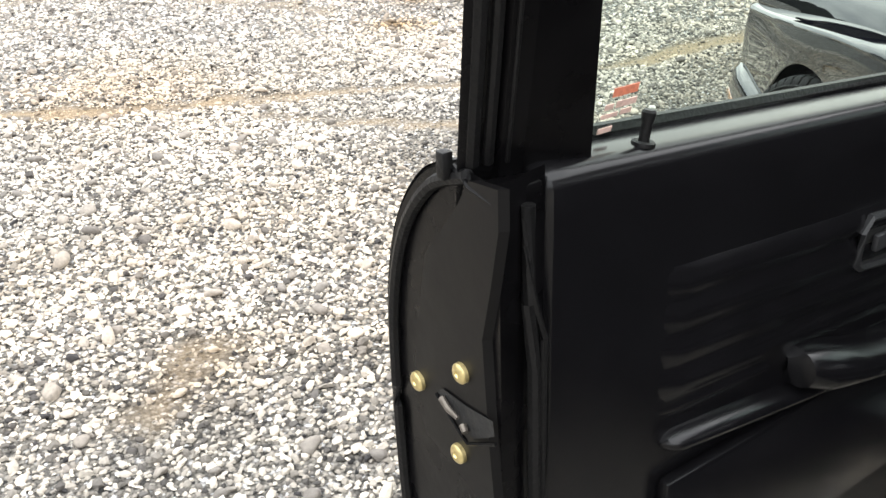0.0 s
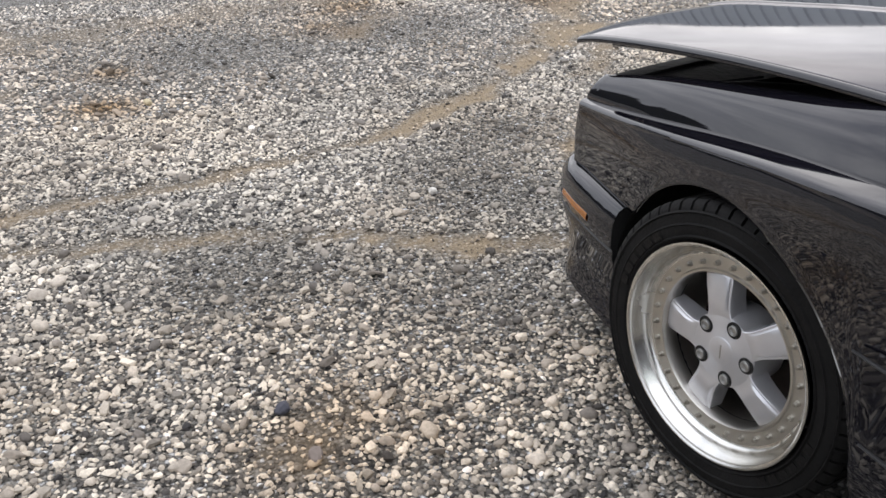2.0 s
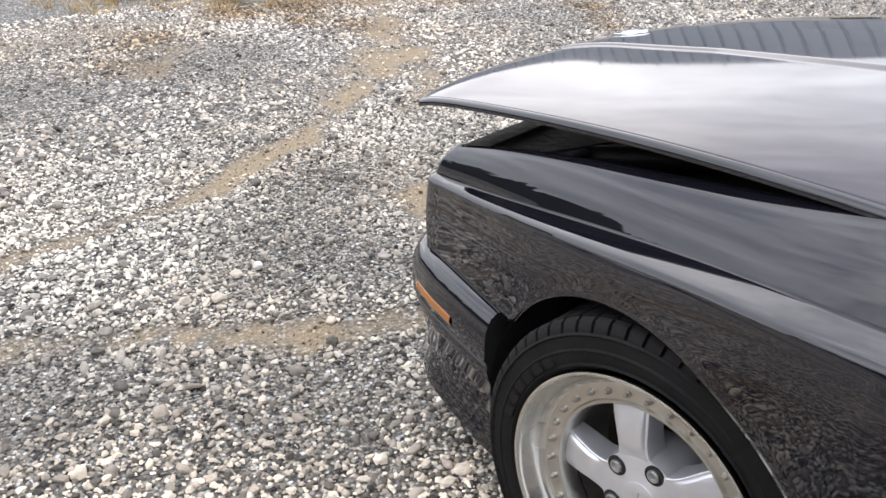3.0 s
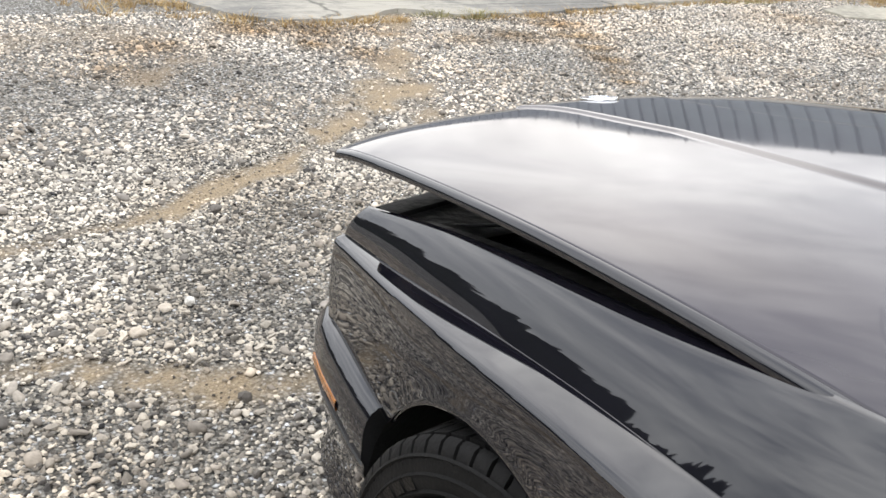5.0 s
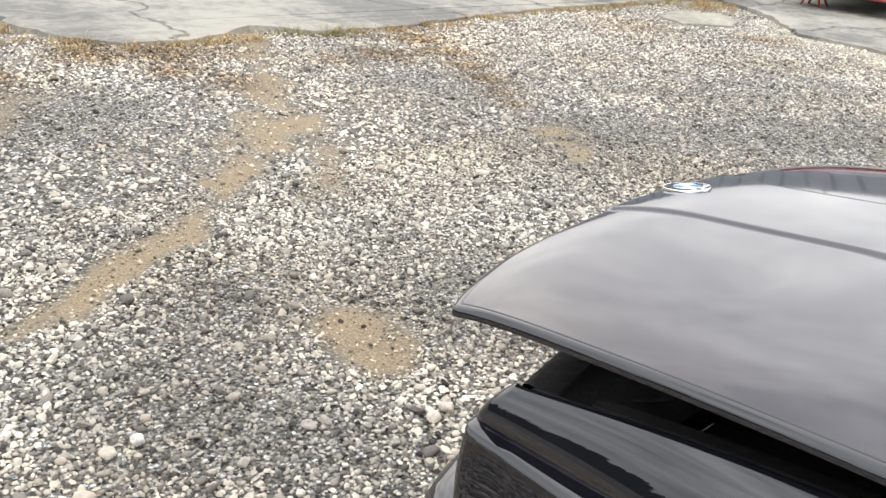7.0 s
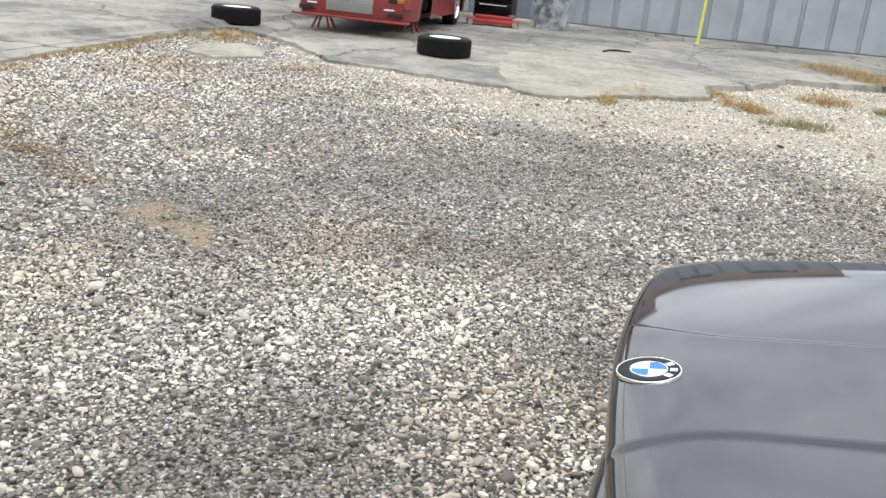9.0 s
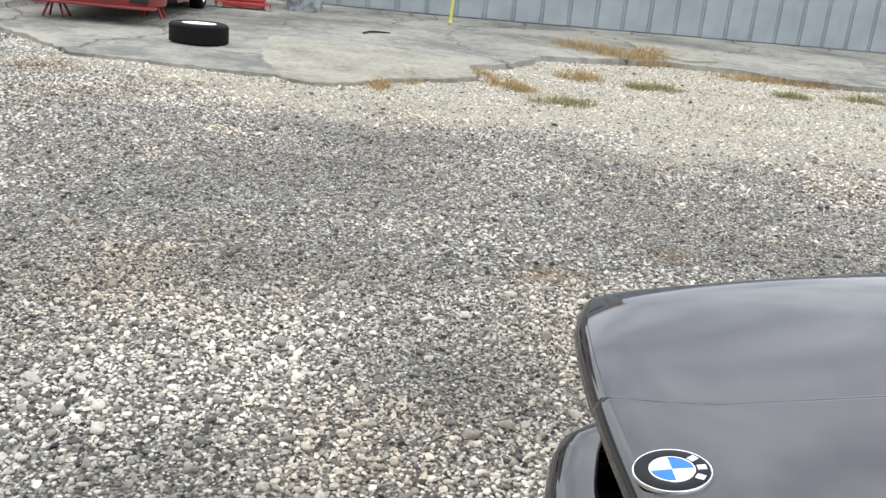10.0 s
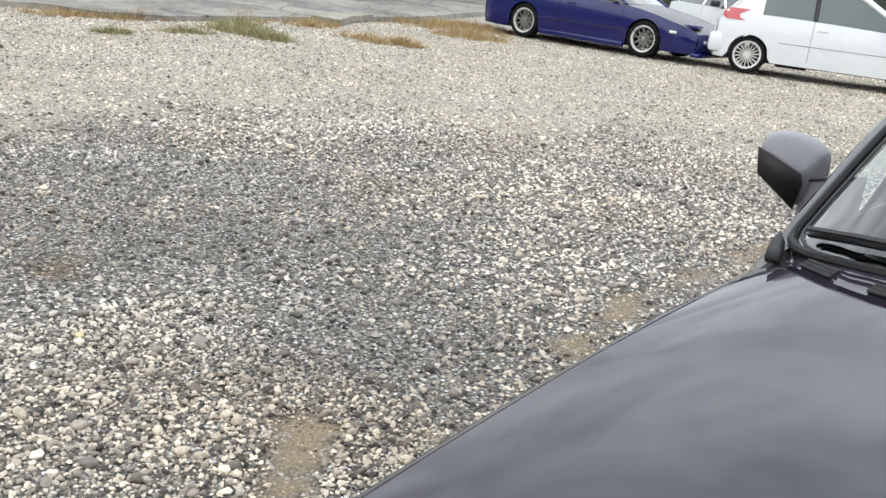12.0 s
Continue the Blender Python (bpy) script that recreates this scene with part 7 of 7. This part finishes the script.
x, y, r = sown(-3.0, 2.7, -0.65, 3.0, 820, 0.0082, 25)
scatter("gravel", x, y, r, 1, GREY_STONE, "middling rounded stones among the gravel", 35, 0.14)
x, y, r = sown(-3.0, 2.7, -0.65, 3.0, 95, 0.0122, 22)
scatter("gravel", x, y, r, 2, LARGE_STONE, "larger rounded stones among the gravel", 32, 0.12)
x, y, r = sown(-6.0, 7.0, -6.5, 6.2, 1250, 0.0094, 23, beyond_near)
scatter("gravel", x, y, r, 0, FAR_STONE, "mixed grey gravel further out", 33)
x, y, r = sown(-6.0, 7.0, -6.5, 5.7, 150, 0.0125, 26, beyond_near)
scatter("gravel", x, y, r, 1, LARGE_STONE, "larger grey stones further out", 36, 0.14)
x, y, u, rnd = spread(1.5, 12.9, -12.5, 6.2, 600, 24)
keep = (pale_at(x, y) > 0.10 + 0.6 * u) & ~on_apron(x, y)
scatter("gravel", x[keep], y[keep], 0.0100 * np.exp(rnd.randn(keep.sum()) * 0.35), 0, PALE_STONE, "pale crushed stone near the concrete", 34)
x, y, u, rnd = spread(1.8, 13.0, -18.0, -12.5, 330, 29)
scatter("gravel", x, y, 0.0125 * np.exp(rnd.randn(len(x)) * 0.35), 0, PALE_STONE, "pale crushed stone round the parked cars", 39)


x, y, r = sown(6.6, 9.9, 1.2, 6.2, 900, 0.0090, 28, lambda x, y: ~on_apron(x, y) & (x > 7.0))
scatter("gravel", x, y, r, 0, FAR_STONE, "sparse gravel at the corner of the concrete", 38)
x, y, r = sown(-6.0, 0.9, -6.5, -0.65, 650, 0.0105, 27)
scatter("gravel", x, y, r, 0, GREY_STONE, "mixed grey gravel beside the parked car", 37)


# single larger stones that stand out
def lone_stone(x, y, r, color, label, seed):
    r = r * 0.55
    tv, tf = stone_templates(3, 1, seed)[0]
    me = bpy.data.meshes.new("stone")
    rnd = np.random.RandomState(seed)
    v = tv * np.array([r * 1.2, r * 0.85, r * 0.62])
    me.from_pydata(v.tolist(), [], tf.tolist())
    me.polygons.foreach_set("use_smooth", [True] * len(me.polygons))
    me.materials.append(mat("stone_" + label.split()[0], color, 0.75, var=0.2, scale=60, bump=0.4, bump_scale=120))
    ob = new("stone", me)
    ob.matrix_world = pose(x, y, float(ground_z(np.array([x]), np.array([y]))[0]) + r * 0.75, 6, -4, seed * 37 % 360)
    return tagged(ob, label, "stone", "loose stones")


for sx, sy, sr, sc, sl, sd in ((-1.409, 0.593, 0.034, (0.06, 0.06, 0.075), "dark slate-coloured stone lying on gravel", 1), (-1.39, 0.411, 0.034, (0.20, 0.16, 0.135), "brown angular stone lying on gravel", 2),
                               (-1.325, 3.185, 0.045, (0.55, 0.46, 0.30), "yellowish stone lying on sandy gravel", 3), (1.02, 1.15, 0.034, (0.40, 0.37, 0.31), "tan stone lying on gravel", 4),
                               (2.53, -0.107, 0.032, (0.52, 0.44, 0.26), "ochre stone lying on gravel", 5), (1.0, 0.80, 0.026, (0.60, 0.58, 0.53), "white rounded stone lying on gravel", 6),
                               (-0.60, 1.60, 0.034, (0.58, 0.55, 0.50), "pale rounded stone lying on gravel", 7), (-0.27, 1.42, 0.032, (0.36, 0.32, 0.28), "greyish flat stone lying on gravel", 8)):
    lone_stone(sx, sy, sr, sc, sl, sd)


# ---- dry grass ----
def grass_material(name, a, b):
    m = bpy.data.materials.new(name)
    m.use_nodes = True
    n, l = m.node_tree.nodes, m.node_tree.links
    p = n["Principled BSDF"]
    p.inputs["Roughness"].default_value = 0.8
    geo = n.new("ShaderNodeNewGeometry")
    cr = n.new("ShaderNodeValToRGB")
    cr.color_ramp.elements[0].color, cr.color_ramp.elements[1].color = (*a, 1), (*b, 1)
    l.new(geo.outputs["Random Per Island"], cr.inputs["Fac"])
    l.new(cr.outputs["Color"], p.inputs["Base Color"])
    return m


STRAW = grass_material("dry_straw", (0.25, 0.145, 0.055), (0.48, 0.36, 0.18))
GREENISH = grass_material("green_weeds", (0.15, 0.145, 0.055), (0.36, 0.32, 0.16))


def grass_patch(spots, n, height, material, label, seed, z=0.0):
    """Blades round several spots (x, y, radius x, radius y)."""
    rnd = np.random.RandomState(seed)
    vs, fs = [], []
    for cx, cy, rx, ry in spots:
        tufts = []
        for _ in range(max(4, n // 16)):
            t, q = rnd.uniform(0, 2 * np.pi), rnd.rand() ** 0.6
            tufts.append((cx + rx * 1.25 * q * math.cos(t), cy + ry * 1.4 * q * math.sin(t), height * rnd.uniform(0.3, 1.25) * (1.15 - 0.6 * q), rnd.uniform(0.02, 0.06)))
        for _ in range(n):
            tx, ty, th, tr = tufts[rnd.randint(len(tufts))]
            ox, oy = rnd.randn(2) * tr
            px, py = tx + ox, ty + oy
            h = th * rnd.uniform(0.35, 1.1)
            a, w = rnd.uniform(0, np.pi), rnd.uniform(0.0018, 0.0045)
            lx, ly = ox * 1.2 + rnd.randn() * 0.4 * h, oy * 1.2 + rnd.randn() * 0.4 * h
            k = len(vs)
            wx, wy = math.cos(a) * w, math.sin(a) * w
            vs += [(px - wx, py - wy, z - 0.01), (px + wx, py + wy, z - 0.01), (px + wx * 0.7 + lx * 0.35, py + wy * 0.7 + ly * 0.35, z + h * 0.6), (px - wx * 0.7 + lx * 0.35, py - wy * 0.7 + ly * 0.35, z + h * 0.6), (px + lx, py + ly, z + h)]
            fs += [(k, k + 1, k + 2, k + 3), (k + 3, k + 2, k + 4)]
    me = bpy.data.meshes.new("dry_grass")
    me.from_pydata(vs, [], fs)
    me.materials.append(material)
    return tagged(new("dry_grass", me), label, "grass", kind="stuff")


grass_patch([(0.85, 6.2, 0.15, 0.4), (1.15, 5.75, 0.15, 0.15), (1.6, 5.50, 0.35, 0.08), (2.15, 5.60, 0.25, 0.08), (3.5, 5.60, 0.45, 0.08), (4.2, 5.66, 0.5, 0.10), (5.1, 5.84, 0.5, 0.10), (6.1, 6.02, 0.6, 0.11), (7.2, 6.10, 0.6, 0.11), (8.2, 6.2, 0.5, 0.1)], 380, 0.055, STRAW, "dry straw grass along the concrete edge", 41)
grass_patch([(2.88, 5.70, 0.22, 0.11), (3.15, 5.62, 0.12, 0.06), (6.9, 6.08, 0.5, 0.08), (8.9, 6.1, 0.5, 0.12)], 260, 0.065, GREENISH, "low green weeds at the concrete edge", 42)
grass_patch([(9.1, 5.75, 0.5, 0.30), (9.4, 5.9, 0.3, 0.2), (0.7, 7.2, 0.2, 0.4), (0.4, 6.6, 0.35, 0.4)], 420, 0.10, STRAW, "dry grass tuft at the corner of the concrete", 43)
grass_patch([(13.6, -1.85, 0.45, 0.35), (12.9, -2.15, 0.45, 0.35), (12.5, -2.6, 0.35, 0.40), (13.4, -3.1, 0.4, 0.35)], 1500, 0.22, STRAW, "tall dry grass clump near the fence", 44, 0.03)
grass_patch([(9.40, 0.02, 0.30, 0.15), (8.8, -0.15, 0.30, 0.15), (8.5, -0.32, 0.15, 0.10), (8.6, 0.85, 0.4, 0.05), (7.9, 1.15, 0.3, 0.05)], 420, 0.09, STRAW, "rusty dry grass along the edge of a slab", 46)
grass_patch([(9.45, -1.80, 0.15, 0.15), (9.60, -2.12, 0.18, 0.15), (7.75, -0.62, 0.15, 0.25), (9.95, -3.82, 0.12, 0.14), (10.2, -4.9, 0.18, 0.30), (12.2, -6.5, 0.3, 0.3)], 520, 0.10, GREENISH, "low green weeds in pale gravel", 45)
grass_patch([(11.6, -3.95, 0.25, 0.30), (11.5, -4.5, 0.25, 0.35), (11.6, -5.0, 0.2, 0.3), (10.0, -1.2, 0.3, 0.2)], 700, 0.12, STRAW, "dry grass in pale gravel", 50)
grass_patch([(10.66, -5.75, 0.35, 0.25), (10.15, -5.85, 0.30, 0.20), (11.2, -6.3, 0.5, 0.25), (9.7, -5.85, 0.2, 0.15)], 700, 0.16, GREENISH, "green and straw weeds in gravel", 48)
grass_patch([(12.2, -6.9, 0.5, 0.4), (12.9, -7.6, 0.4, 0.4), (12.1, -8.2, 0.4, 0.35), (11.6, -7.8, 0.35, 0.3), (10.0, -7.6, 0.45, 0.18), (9.5, -7.9, 0.3, 0.12)], 800, 0.15, STRAW, "tall dry grass clump in pale gravel", 47)
grass_patch([(12.9, -11.2, 0.9, 1.0), (12.0, -11.6, 0.9, 0.6), (12.6, -12.6, 0.7, 0.5), (10.8, -10.6, 0.6, 0.4)], 1800, 0.18, STRAW, "tall dry grass behind the blue car", 49)
